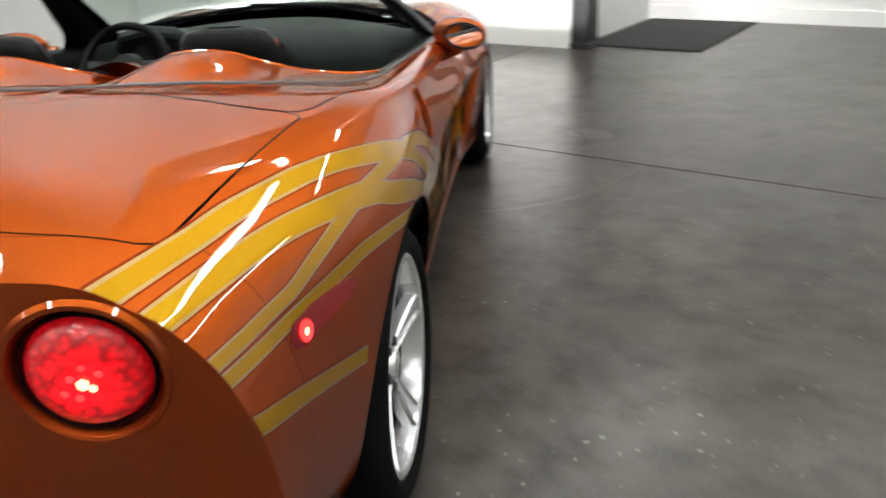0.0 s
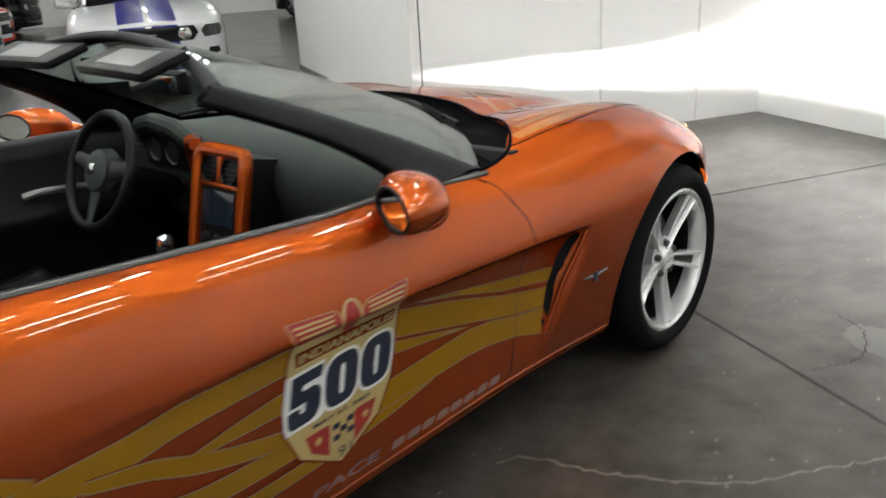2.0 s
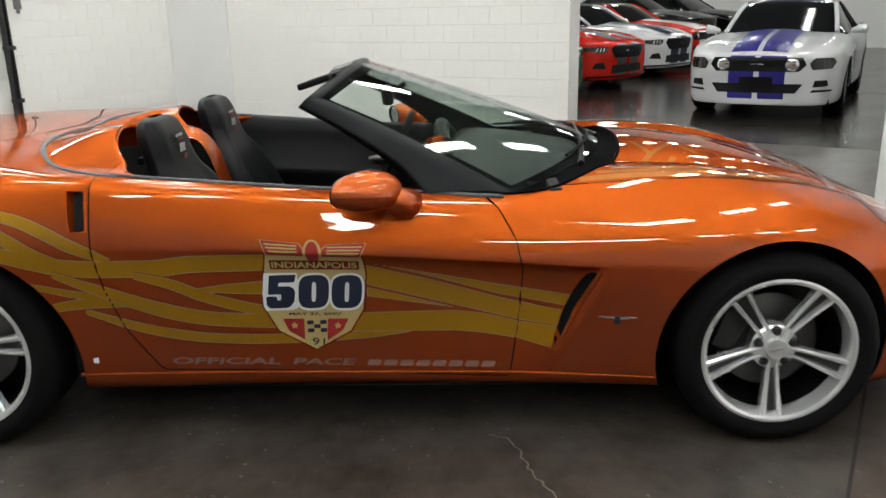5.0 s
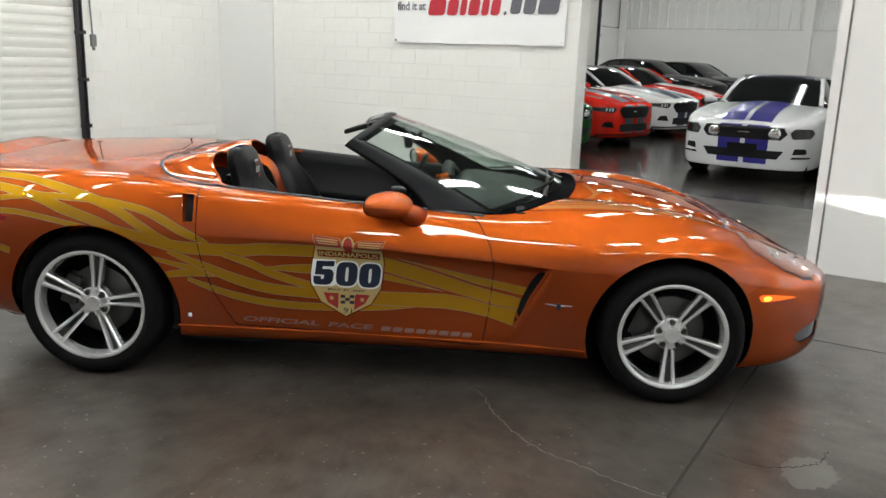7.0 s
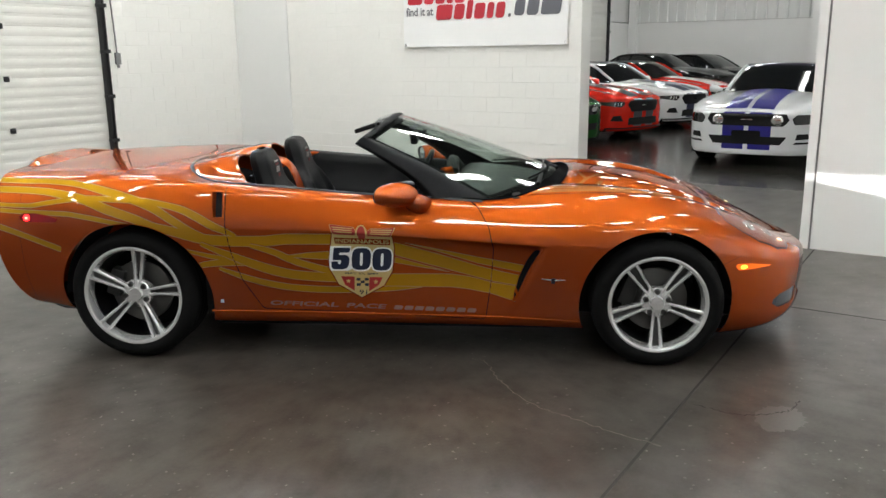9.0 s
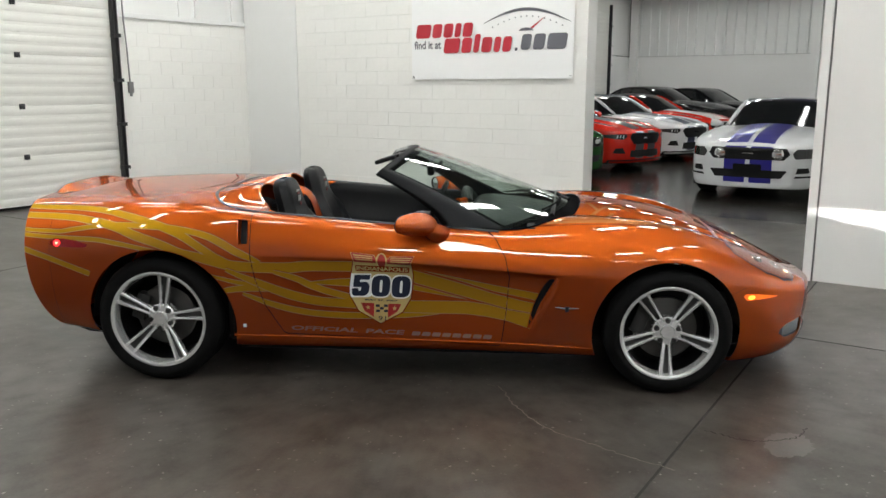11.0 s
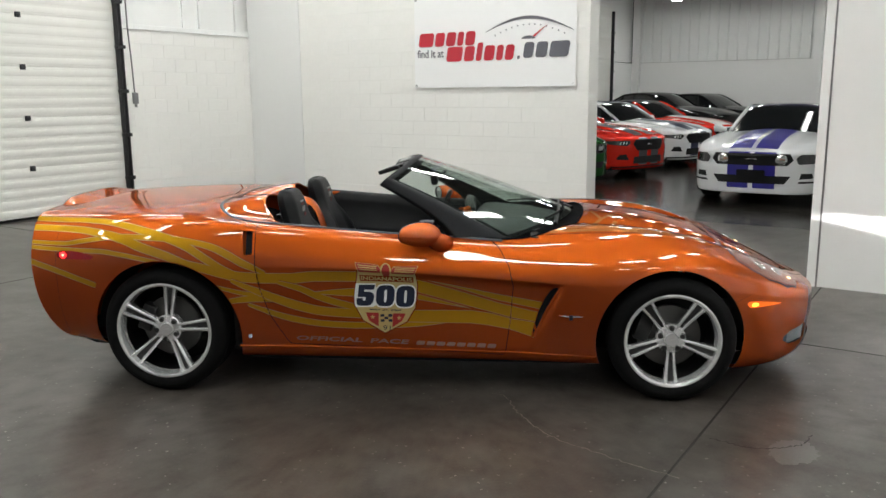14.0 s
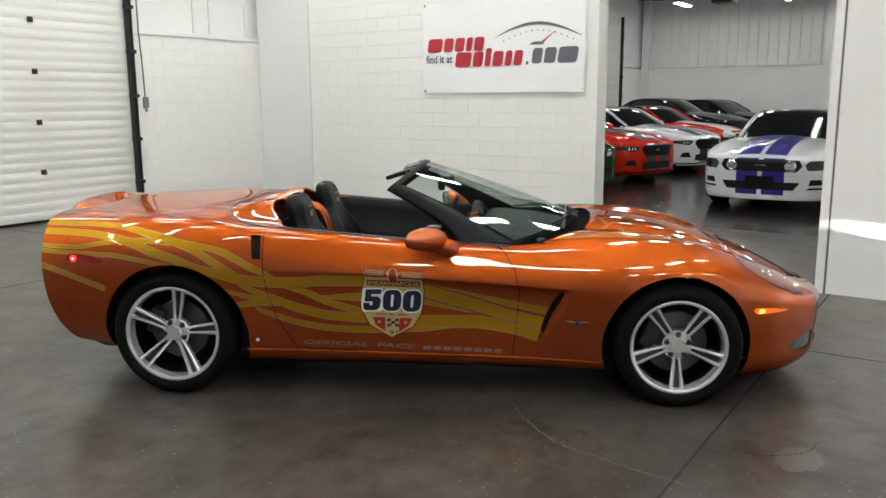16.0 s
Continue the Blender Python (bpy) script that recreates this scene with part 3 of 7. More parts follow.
structure("floor_crack", crack_line([(0.74, 0.42), (0.79, 0.49), (0.93, 0.53), (1.04, 0.57), (1.3, 0.72), (1.47, 0.92), (1.68, 1.22)], 0.0026), CRACK, "pale wandering crack in the concrete floor", "floor crack", m=None)
structure("floor_crack_short", crack_line([(1.26, 1.44), (1.36, 1.62), (1.33, 1.8), (1.2, 1.92)], 0.003), JOINT, "short dark crack beside the floor joint", "floor crack", m=None)


def stain(points, z):
    pts = spline(points + points[:1], 60)[:-1]
    rng = random.Random(9)
    bm = bmesh.new()
    bm.faces.new([bm.verts.new((x + rng.uniform(-0.012, 0.012), y + rng.uniform(-0.012, 0.012), z)) for x, y in pts])
    return bm


STAIN = material("worn_sealer_patch", (0.078, 0.071, 0.065), 0.36, vary=0.6, scale=12)
structure("floor_stain", stain([(1.33, 1.69), (1.27, 1.76), (1.26, 1.83), (1.34, 1.89), (1.43, 1.87), (1.50, 1.79), (1.52, 1.70), (1.43, 1.66)], 0.0012), STAIN, "pale patch of worn floor sealer", "floor stain", m=None)


# ---- fixtures ----
def ceiling_lamp(m):
    """A twin-tube fluorescent high bay lamp on two cables."""
    lamp = empty("ceiling_lamp", m, "white fluorescent high bay lamp hanging from the ceiling", "ceiling lamp", "ceiling lamps")
    part("housing", boxes((-0.62, 0.62, -0.15, 0.15, 0.02, 0.07), bevel=0.01), DOOR_WHITE, lamp)
    for y in (-0.047, 0.047):
        part("tube", boxes((-0.58, 0.58, y - 0.04, y + 0.04, 0.0, 0.018)), TUBE_GLOW, lamp, "glowing fluorescent tubes")
    for x in (-0.4, 0.4):
        part("cable", boxes((x - 0.003, x + 0.003, -0.003, 0.003, 0.07, CEILING - 4.45)), STEEL_GREY, lamp)
    return lamp


LAMPS = [(x, y) for x in (-4.6, -2.4, -0.2, 2.0, 4.2, 6.4) for y in (-6.3, -4.0, -1.7, 0.6, 2.9, 5.2) if not (x < -3 and y > 2)] + [(x, y) for x in (-22.0, -18.5, -15.0, -11.5, -8.0) for y in (-5.6, -2.6, 0.4, 3.4, 7.0)]
first_lamp = None
for lx, ly in LAMPS:
    at = ROOM @ pose(lx, ly, 4.45)
    if first_lamp is None:
        first_lamp = ceiling_lamp(at)
    else:
        copy_thing(first_lamp, at)


def overhead_door(m, width, sections):
    """A sectional steel door: ribbed sections, hinges and two tracks."""
    door = empty("overhead_door", m, "closed white ribbed sectional overhead door with dark tracks", "overhead door")
    for k in range(sections):
        z0 = 0.02 + 0.655 * k
        bm = boxes((0, width, -0.05, 0, z0, z0 + 0.653), bevel=0.002)
        for j in range(5):
            box(bm, 0.01, width - 0.01, 0, 0.005, z0 + 0.03 + 0.125 * j, z0 + 0.118 + 0.125 * j, bevel=0.004)
        part("section", bm, DOOR_WHITE, door)
        for x in [1.4 + 1.3 * i for i in range(int(width / 1.3))]:
            h = part("hinge", boxes((x - 0.036, x + 0.036, 0.005, 0.022, z0 + 0.61, z0 + 0.68), (x - 0.02, x + 0.045, 0.022, 0.045, z0 + 0.63, z0 + 0.66), bevel=0.004), STEEL_DARK, door)
    for x in (-0.10, width):
        part("track", boxes((x + 0.02, x + 0.105, 0.0, 0.02, 0, 4.2), (x + 0.088, x + 0.105, 0.02, 0.10, 0, 4.2), (x + 0.03, x + 0.055, 0.025, 0.085, 0, 4.2), bevel=0.003), STEEL_DARK, door, "dark steel door track")
    for k in range(6):
        part("bracket", boxes((-0.09, 0.03, 0.02, 0.11, 0.4 + 0.62 * k, 0.45 + 0.62 * k), bevel=0.004), STEEL_DARK, door)
    part("floor_seal", boxes((0, width, -0.04, 0.03, 0.0, 0.03), bevel=0.004), RUBBER, door)
    return door


overhead_door(ROOM @ pose(-3.36, SIDE_Y - 0.02, 0), 5.7, 7)
overhead_door(ROOM @ pose(-22.0, SIDE_Y + 0.0, 0), 4.6, 7)

pull = empty("door_switch", ROOM @ pose(-3.6, SIDE_Y - 0.012, 1.565), "small grey pull switch box hanging on a conduit", "switch")
part("switch_box", boxes((-0.04, 0.04, 0.0, 0.05, -0.08, 0.08), (-0.02, 0.02, 0.02, 0.04, -0.13, -0.08), bevel=0.008), STEEL_GREY, pull)
part("conduit", sweep([(0, 0.02, 0.08), (0.03, 0.045, 0.5), (0.06, 0.05, 1.0), (0.07, 0.05, 2.6)], 0.011, 8), STEEL_GREY, pull)

mat_ob = part("floor_mat", boxes((-0.93, 0.14, 4.82, 6.44, 0.0, 0.012), (-0.90, 0.11, 4.85, 6.41, 0.012, 0.016), bevel=0.003), MAT_RUBBER, None, m=ROOM)
tagged(mat_ob, "large dark ribbed rubber mat on the floor by the entrance", "floor mat")


heater = empty("unit_heater", ROOM @ pose(-18.0, -3.24, 3.98), "dark unit heater hanging below the hall's roof", "heater")
part("casing", boxes((-0.3, 0.3, -0.26, 0.26, 0.0, 0.5), bevel=0.02), STEEL_DARK, heater)
part("louvre_frame", boxes((0.30, 0.33, -0.22, 0.22, 0.05, 0.45), bevel=0.006), GAP, heater)
for k in range(5):
    part("louvre", boxes((0.325, 0.35, -0.20, 0.20, 0.08 + 0.075 * k, 0.095 + 0.075 * k)), STEEL_GREY, heater)
for y in (-0.2, 0.2):
    part("hanger", boxes((-0.006, 0.006, y - 0.006, y + 0.006, 0.5, CEILING - 3.98)), STEEL_GREY, heater)

# ---- car bodies ----
def faired(a, sigma):
    """Rows of a table smoothed along the body."""
    r = int(3 * sigma)
    w = np.exp(-0.5 * (np.arange(-r, r + 1) / sigma) ** 2)
    return np.array([np.convolve(np.pad(row, r, mode="edge"), w / w.sum(), mode="valid") for row in a])


def ease(v):
    v = np.clip(v, 0, 1)
    return v * v * (3 - 2 * v)


def loft(spec, n_along=320, n_belt=56, n_top=30):
    """Half a car body (x > 0): a belt of side profiles round the plan outline, and a top over it.
    Returns the surface, the belt's grid and the top's height function."""
    out = spline(spec["outline"], n_along)
    if spec.get("fair"):
        keep = ease((2.0 - out[:, 1]) / 0.3) * ease((2.2 + out[:, 1]) / 0.15)
        out[:, 0] += keep * (faired(out[:, :1].T, 7.0)[0] - out[:, 0])
    xF, y = np.maximum(out[:, 0], 0), out[:, 1]
    d = np.gradient(out, axis=0)
    nx, ny = d[:, 1], -d[:, 0]
    ln = np.hypot(nx, ny)
    nx, ny = nx / ln, ny / ln
    zF = table(spec["edge"])(y)
    offs, zs = [np.zeros(n_along)], [zF]
    for o, z in spec["round"]:
        offs.append(np.full(n_along, o)), zs.append(zF - z)
    for rows in spec["sides"]:
        rows = np.array(rows, float)
        offs.append(hermite(rows[:, 0], rows[:, 1])(y)), zs.append(hermite(rows[:, 0], rows[:, 2])(y))
    offs, zs = np.array(offs), np.array(zs)
    if spec.get("fair"):
        offs, zs = faired(offs, spec["fair"]), faired(zs, spec["fair"])
        zF = zs[0]
    t = np.r_[0, np.cumsum(np.hypot(np.diff(offs.mean(1)), np.diff(zs.mean(1))))]
    s, bend = np.linspace(0, t[-1], n_belt), 0
    if spec.get("crease"):
        # The crease falls on a row of its own, with close rows on both sides of it.
        bend = n_belt // 2
        tc = t[spec["crease"]]
        s = np.r_[tc - tc * np.linspace(1, 0, bend + 1) ** 1.25, tc + (t[-1] - tc) * np.linspace(0, 1, n_belt - bend)[1:] ** 1.7]
    belt = np.zeros((n_along, n_belt, 3))
    for i in range(n_along):
        o, z = hermite(t, offs[:, i])(s), hermite(t, zs[:, i])(s)
        if bend:
            for a, b in ((0, bend + 1), (bend, n_belt)):
                for _ in range(8):
                    o[a + 1:b - 1] = (o[a:b - 2] + 2 * o[a + 1:b - 1] + o[a + 2:b]) / 4
                    z[a + 1:b - 1] = (z[a:b - 2] + 2 * z[a + 1:b - 1] + z[a + 2:b]) / 4
        belt[i, :, 0], belt[i, :, 1], belt[i, :, 2] = np.maximum(xF[i] + nx[i] * o, 0), y[i] + ny[i] * o, z
    belt[0, :, 0] = belt[-1, :, 0] = 0
    if spec.get("recess"):
        belt[:, :, 0] -= spec["recess"](belt[:, :, 1], belt[:, :, 2])
    zI = table(spec["middle"])

    def top(x, yy):
        edge_x = np.interp(yy, y, xF)
        k = np.clip(np.abs(x) / np.maximum(edge_x, 1e-3), 0, 1)
        ze = np.interp(yy, y, zF)
        return zI(yy) + (ze - zI(yy)) * k ** spec["power"] + spec["form"](k, np.abs(x), yy)

    k = np.linspace(0, 1, n_top)
    cap = np.zeros((n_along, n_top, 3))
    for j in range(n_top):
        cap[:, j, 0], cap[:, j, 1] = xF * k[j], y
        edge = np.full(n_along, k[j])
        cap[:, j, 2] = zI(y) + (zF - zI(y)) * edge ** spec["power"] + spec["form"](edge, xF * k[j], y)
    grid = np.concatenate([cap, belt[:, 1:]], axis=1)
    if spec.get("fair"):
        # Blend the crown into the sides, and even out the crown along the car.
        a, b = n_top - 14, n_top + bend - 4
        for _ in range(14):
            grid[:, a:b] = (grid[:, a - 1:b - 1] + 2 * grid[:, a:b] + grid[:, a + 1:b + 1]) / 4
        for _ in range(16):
            g = grid[:, :n_top, 2]
            grid[1:-1, :n_top, 2] = (g[:-2] + 2 * g[1:-1] + g[2:]) / 4
        belt[:, 1:] = grid[:, n_top:]
        belt[:, 0] = grid[:, n_top - 1]

        def top(x, yy):
            xs = np.array([np.interp(yy, grid[:, j, 1], grid[:, j, 0]) for j in range(n_top + 6)])
            zs_ = np.array([np.interp(yy, grid[:, j, 1], grid[:, j, 2]) for j in range(n_top + 6)])
            return np.array([np.interp(abs(x[i]), xs[:, i], zs_[:, i]) for i in range(len(x))])

    V = grid.reshape(-1, 3)
    F = [tuple(reversed(f)) for f in grid_faces(grid.shape[0], grid.shape[1])]
    N = surface_normals(V, F)
    return (V, N, F), belt, top


def side_of(belt):
    """x and the normal of a body's side at (y, z)."""
    mid = belt[(belt[:, 3, 1] > -2.20) & (belt[:, 3, 1] < 1.97)]

    ys, zs = np.arange(-2.16, 1.95, 0.005), np.arange(0.14, 0.96, 0.0025)
    xs = np.zeros((len(ys), len(zs)))
    cols_x = np.array([np.interp(ys, mid[:, j, 1], mid[:, j, 0]) for j in range(1, mid.shape[1])])
    cols_z = np.array([np.interp(ys, mid[:, j, 1], mid[:, j, 2]) for j in range(1, mid.shape[1])])
    for i in range(len(ys)):
        xs[i] = np.interp(-zs, -cols_z[:, i], cols_x[:, i])

    def at(yq, zq):
        u = np.clip((np.asarray(yq, float) - ys[0]) / 0.005, 0, len(ys) - 1.001)
        v = np.clip((np.asarray(zq, float) - zs[0]) / 0.0025, 0, len(zs) - 1.001)
        i, j = u.astype(int), v.astype(int)
        u, v = u - i, v - j
        return (1 - u) * ((1 - v) * xs[i, j] + v * xs[i, j + 1]) + u * ((1 - v) * xs[i + 1, j] + v * xs[i + 1, j + 1])

    return at


def gauss(v, c, w):
    return np.exp(-(((v - c) / w) ** 2))


def sports_form(k, x, y):
    """Fender crowns, hood bulge, and the two fairings behind the seats."""
    front = ease((y - 0.40) / 0.5) * ease((2.12 - y) / 0.6)
    z = front * (0.040 * gauss(k, 0.80, 0.14) - 0.016 * gauss(k, 0.55, 0.10) + 0.010 * gauss(k, 0.0, 0.42))
    hump = np.clip((y + 1.17) / 0.24, 0, 1)
    hump = hump * hump * (3 - 2 * hump) * np.where(y < 0, 1, 0)
    z = z + hump * (0.066 * np.exp(-np.abs((x - 0.305) / 0.168) ** 2.8) - 0.026 * gauss(x, 0.0, 0.085) - 0.020 * gauss(k, 0.84, 0.16))
    return z


CREASE = table([(-0.8, 0.700), (-0.26, 0.690), (0.0, 0.674), (0.5, 0.639), (0.76, 0.620), (1.0, 0.612)])


def door_scoop(y, z):
    """Depth of the hollow below the side crease, which deepens towards the vent and ends there."""
    zc = CREASE(y)
    deep = 0.052 * ease((y + 0.85) / 1.35)
    below = zc - z
    return deep * np.where(below > 0, 1 - np.exp(-np.maximum(below, 0) / 0.026), 0) * ease((z - 0.21) / np.maximum(zc - 0.12 - 0.21, 0.1)) * np.clip((0.650 + (z - 0.33) * 0.46 - y) / 0.02, 0, 1)


SPORTS = dict(
    outline=[(0, -2.27), (0.40, -2.268), (0.585, -2.255), (0.612, -2.235), (0.622, -2.18), (0.629, -2.10), (0.642, -1.98), (0.67, -1.85), (0.74, -1.65), (0.79, -1.45), (0.81, -1.25), (0.817, -1.05),
             (0.812, -0.8), (0.80, -0.3), (0.79, 0.2), (0.775, 0.5), (0.772, 0.75), (0.785, 1.05), (0.79, 1.34), (0.755, 1.6), (0.69, 1.79), (0.60, 1.94), (0.48, 2.06), (0.33, 2.155), (0.16, 2.22), (0, 2.24)],
    edge=[(-2.27, 0.938), (-2.10, 0.940), (-1.85, 0.951), (-1.34, 0.958), (-1.05, 0.946), (-0.8, 0.925), (-0.3, 0.882), (0.2, 0.842), (0.5, 0.818), (0.75, 0.81), (1.05, 0.818), (1.34, 0.805),
          (1.6, 0.742), (1.79, 0.672), (1.94, 0.61), (2.06, 0.563), (2.155, 0.528), (2.24, 0.505)],
    round=[(0.018, 0.008), (0.034, 0.028)],
    sides=[  # along, outward, height
        [(-2.27, 0.095, 0.872), (-2.10, 0.097, 0.872), (-2.0, 0.102, 0.872), (-1.85, 0.110, 0.872), (-1.6, 0.095, 0.868), (-1.34, 0.078, 0.862), (-0.8, 0.050, 0.842), (0.0, 0.048, 0.785), (0.5, 0.056, 0.752), (0.8, 0.068, 0.738), (1.34, 0.085, 0.735), (1.7, 0.065, 0.64), (2.24, 0.03, 0.46)],
        [(-2.27, 0.143, 0.812), (-2.0, 0.143, 0.81), (-1.85, 0.142, 0.81), (-1.6, 0.121, 0.81), (-1.34, 0.097, 0.805), (-0.8, 0.070, 0.775), (0.0, 0.0745, 0.728), (0.5, 0.0855, 0.696), (0.8, 0.093, 0.684), (1.34, 0.100, 0.69), (1.7, 0.071, 0.60), (2.24, 0.033, 0.44)],
        [(-2.27, 0.178, 0.74), (-2.10, 0.178, 0.74), (-2.0, 0.172, 0.74), (-1.85, 0.160, 0.74), (-1.6, 0.135, 0.742), (-1.34, 0.108, 0.735), (-0.8, 0.078, 0.700), (-0.26, 0.084, 0.690), (0.0, 0.085, 0.674), (0.5, 0.096, 0.639), (0.76, 0.102, 0.620), (1.0, 0.107, 0.612), (1.34, 0.111, 0.61), (1.7, 0.075, 0.56), (2.24, 0.035, 0.42)],
        [(-2.27, 0.205, 0.66), (-2.10, 0.204, 0.66), (-2.0, 0.192, 0.665), (-1.85, 0.172, 0.67), (-1.6, 0.14, 0.675), (-1.34, 0.110, 0.67), (-0.8, 0.074, 0.640), (0.0, 0.079, 0.603), (0.5, 0.090, 0.580), (0.76, 0.099, 0.565), (1.34, 0.109, 0.55), (1.7, 0.075, 0.50), (2.24, 0.035, 0.38)],
        [(-2.27, 0.212, 0.52), (-2.10, 0.210, 0.52), (-2.0, 0.195, 0.52), (-1.85, 0.165, 0.52), (-1.6, 0.138, 0.51), (-1.34, 0.106, 0.50), (-0.8, 0.048, 0.43), (0.0, 0.046, 0.41), (0.5, 0.058, 0.40), (0.8, 0.078, 0.40), (1.34, 0.102, 0.42), (1.7, 0.070, 0.36), (2.24, 0.028, 0.31)],
        [(-2.27, 0.19, 0.40), (-2.10, 0.188, 0.40), (-2.0, 0.172, 0.40), (-1.85, 0.14, 0.40), (-1.6, 0.128, 0.37), (-1.34, 0.088, 0.34), (-0.8, 0.018, 0.29), (0.0, 0.006, 0.26), (0.5, 0.016, 0.245), (0.9, 0.050, 0.25), (1.34, 0.088, 0.28), (1.7, 0.052, 0.27), (1.9, 0.04, 0.255), (2.24, 0.022, 0.245)],
        [(-2.27, 0.12, 0.275), (-2.05, 0.12, 0.262), (-1.85, 0.10, 0.235), (-1.6, 0.105, 0.235), (-1.34, 0.06, 0.22), (-0.8, 0.004, 0.205), (0.0, -0.008, 0.19), (0.9, 0.034, 0.18), (1.34, 0.07, 0.18), (1.7, 0.062, 0.165), (1.9, 0.056, 0.16), (2.24, 0.046, 0.165)],
        [(-2.27, 0.02, 0.25), (-2.08, 0.03, 0.235), (-1.85, 0.02, 0.208), (-1.34, 0.0, 0.17), (-0.8, -0.02, 0.165), (0.0, -0.04, 0.16), (0.9, 0.0, 0.155), (1.34, 0.02, 0.15), (1.7, -0.01, 0.105), (2.24, -0.03, 0.112)],
        [(-2.27, -0.25, 0.27), (-1.34, -0.25, 0.17), (0.0, -0.25, 0.16), (1.34, -0.25, 0.15), (1.7, -0.25, 0.108), (2.24, -0.25, 0.112)],
    ],
    middle=[(-2.27, 0.948), (-2.165, 0.952), (-2.05, 0.968), (-1.8, 0.984), (-1.3, 0.986), (-1.1, 0.968), (-0.93, 0.948), (-0.6, 0.93), (0.3, 0.90), (0.75, 0.895), (1.0, 0.89), (1.34, 0.85), (1.6, 0.785), (1.85, 0.69), (2.05, 0.60), (2.155, 0.545), (2.24, 0.508)],
    power=2.4, form=sports_form, fair=9.0, crease=5, recess=door_scoop)

REAR_Y, FRONT_AXLE_Y = -1.3425, 1.3425


def wheel(parent, x, y, r, rim_r, width, side, spin, m_extra=None):
    """A five twin-spoke alloy wheel with tyre, brake disc and caliper; side is +1 for the outer face towards +x."""
    w = part("wheel", lathe([(rim_r + 0.004, -0.06), (rim_r + 0.004, -0.02), (rim_r + 0.002, -0.002), (rim_r - 0.008, 0.0), (rim_r - 0.018, -0.005), (rim_r - 0.023, -0.02), (rim_r - 0.026, -0.06)], 64), ALLOY, parent, "silver five twin-spoke alloy wheel", m=pose(x, y, r, 0, 0, 0 if side > 0 else 180) @ pose(0, 0, 0, spin))
    # Tyre with a rounded shoulder and fine tread grooves.
    prof = [(rim_r - 0.006, -0.008), (rim_r + 0.006, 0.004), (rim_r + 0.03, 0.012), (r - 0.035, 0.008), (r - 0.012, -0.012), (r - 0.002, -0.03)]
    for g in range(4):
        a = -0.05 - g * (width - 0.08) / 4
        prof += [(r, a), (r, a - 0.032), (r - 0.008, a - 0.034), (r - 0.008, a - 0.042)]
    prof += [(r - 0.01, -width), (rim_r, -width - 0.005)]
    part("tyre", lathe(prof, 72), RUBBER, w, "black low-profile tyre")
    for k in range(5):
        # Twin ribs, widening towards the rim, with a sunk web between them.
        turn = Matrix.Rotation(2 * math.pi * k / 5, 4, "X")
        for side_ in (-1, 1):
            bm, rows = bmesh.new(), []
            for j in range(10):
                f = j / 9
                rr = 0.046 + f * (rim_r - 0.010 - 0.046)
                out, slot = 0.019 + 0.019 * f ** 1.2, 0.0055 + 0.0125 * f
                dep = -0.038 + 0.033 * f ** 1.5
                sec = [(dep - 0.034, out + 0.001), (dep - 0.007, out), (dep, out - 0.006), (dep, slot + 0.004), (dep - 0.006, slot), (dep - 0.034, slot - 0.001)]
                rows.append([bm.verts.new((x, rr, side_ * z)) for x, z in sec])
            for a, b in zip(rows, rows[1:]):
                for q in range(6):
                    bm.faces.new((a[q], a[(q + 1) % 6], b[(q + 1) % 6], b[q]))
            bm.transform(turn)
            part("spoke", bm, ALLOY, w)
        bm, rows = bmesh.new(), []
        for j in range(6):
            f = j / 5
            rr, dep = 0.046 + f * (rim_r - 0.014 - 0.046), -0.064 + 0.032 * f ** 1.5
            rows.append([bm.verts.new((dep, rr, q * (0.006 + 0.010 * f))) for q in (-1, 1)])
        for a, b in zip(rows, rows[1:]):
            bm.faces.new((a[0], a[1], b[1], b[0]))
        bm.transform(turn)
        # The slot's shade is put into the web's dark colour.
        part("spoke_web", bm, CALIPER, w, "web between the ribs, coloured dark for its shade")
    part("hub", lathe([(0.001, -0.024), (0.033, -0.024), (0.036, -0.028), (0.038, -0.038), (0.068, -0.042), (0.076, -0.050), (0.078, -0.09)], 40), ALLOY, w)
    part("hub_mark", boxes((-0.0245, -0.0225, -0.019, 0.019, -0.004, 0.004), bevel=0.0008), STEEL_GREY, w)
    for k in range(5):
        a = 2 * math.pi * (k + 0.5) / 5
        bm = lathe([(0.001, -0.030), (0.010, -0.030), (0.0125, -0.034), (0.013, -0.0405), (0.0165, -0.0405), (0.017, -0.046)], 12)
        part("lug_nut", bm, CALIPER, w, m=pose(0, 0.056 * math.cos(a), 0.056 * math.sin(a)))
    part("brake_disc", lathe([(0.07, -0.11), (0.155, -0.11), (0.163, -0.115), (0.163, -0.14), (0.07, -0.14)], 48), DISC, w)
    part("brake_caliper", boxes((-0.155, -0.085, -0.075, 0.075, 0.10, 0.178), bevel=0.015), CALIPER, w, m=pose(0, 0, 0, 70 - spin))
    # Shade inside the wheel is painted: near-black barrel instead of the rim's alloy.
    part("wheel_barrel", lathe([(rim_r - 0.025, -0.06), (rim_r - 0.03, -width + 0.02), (0.05, -width + 0.03)], 48), BLACK, w, "wheel barrel coloured near-black for the shade inside")
    return w


CAR_AT = pose(-0.05, 0, 0)
sports = empty("convertible_sports_car", CAR_AT, "orange metallic two-seat convertible with yellow ribbon graphics and roof down", "car")
half, sports_belt, sports_top = loft(SPORTS)


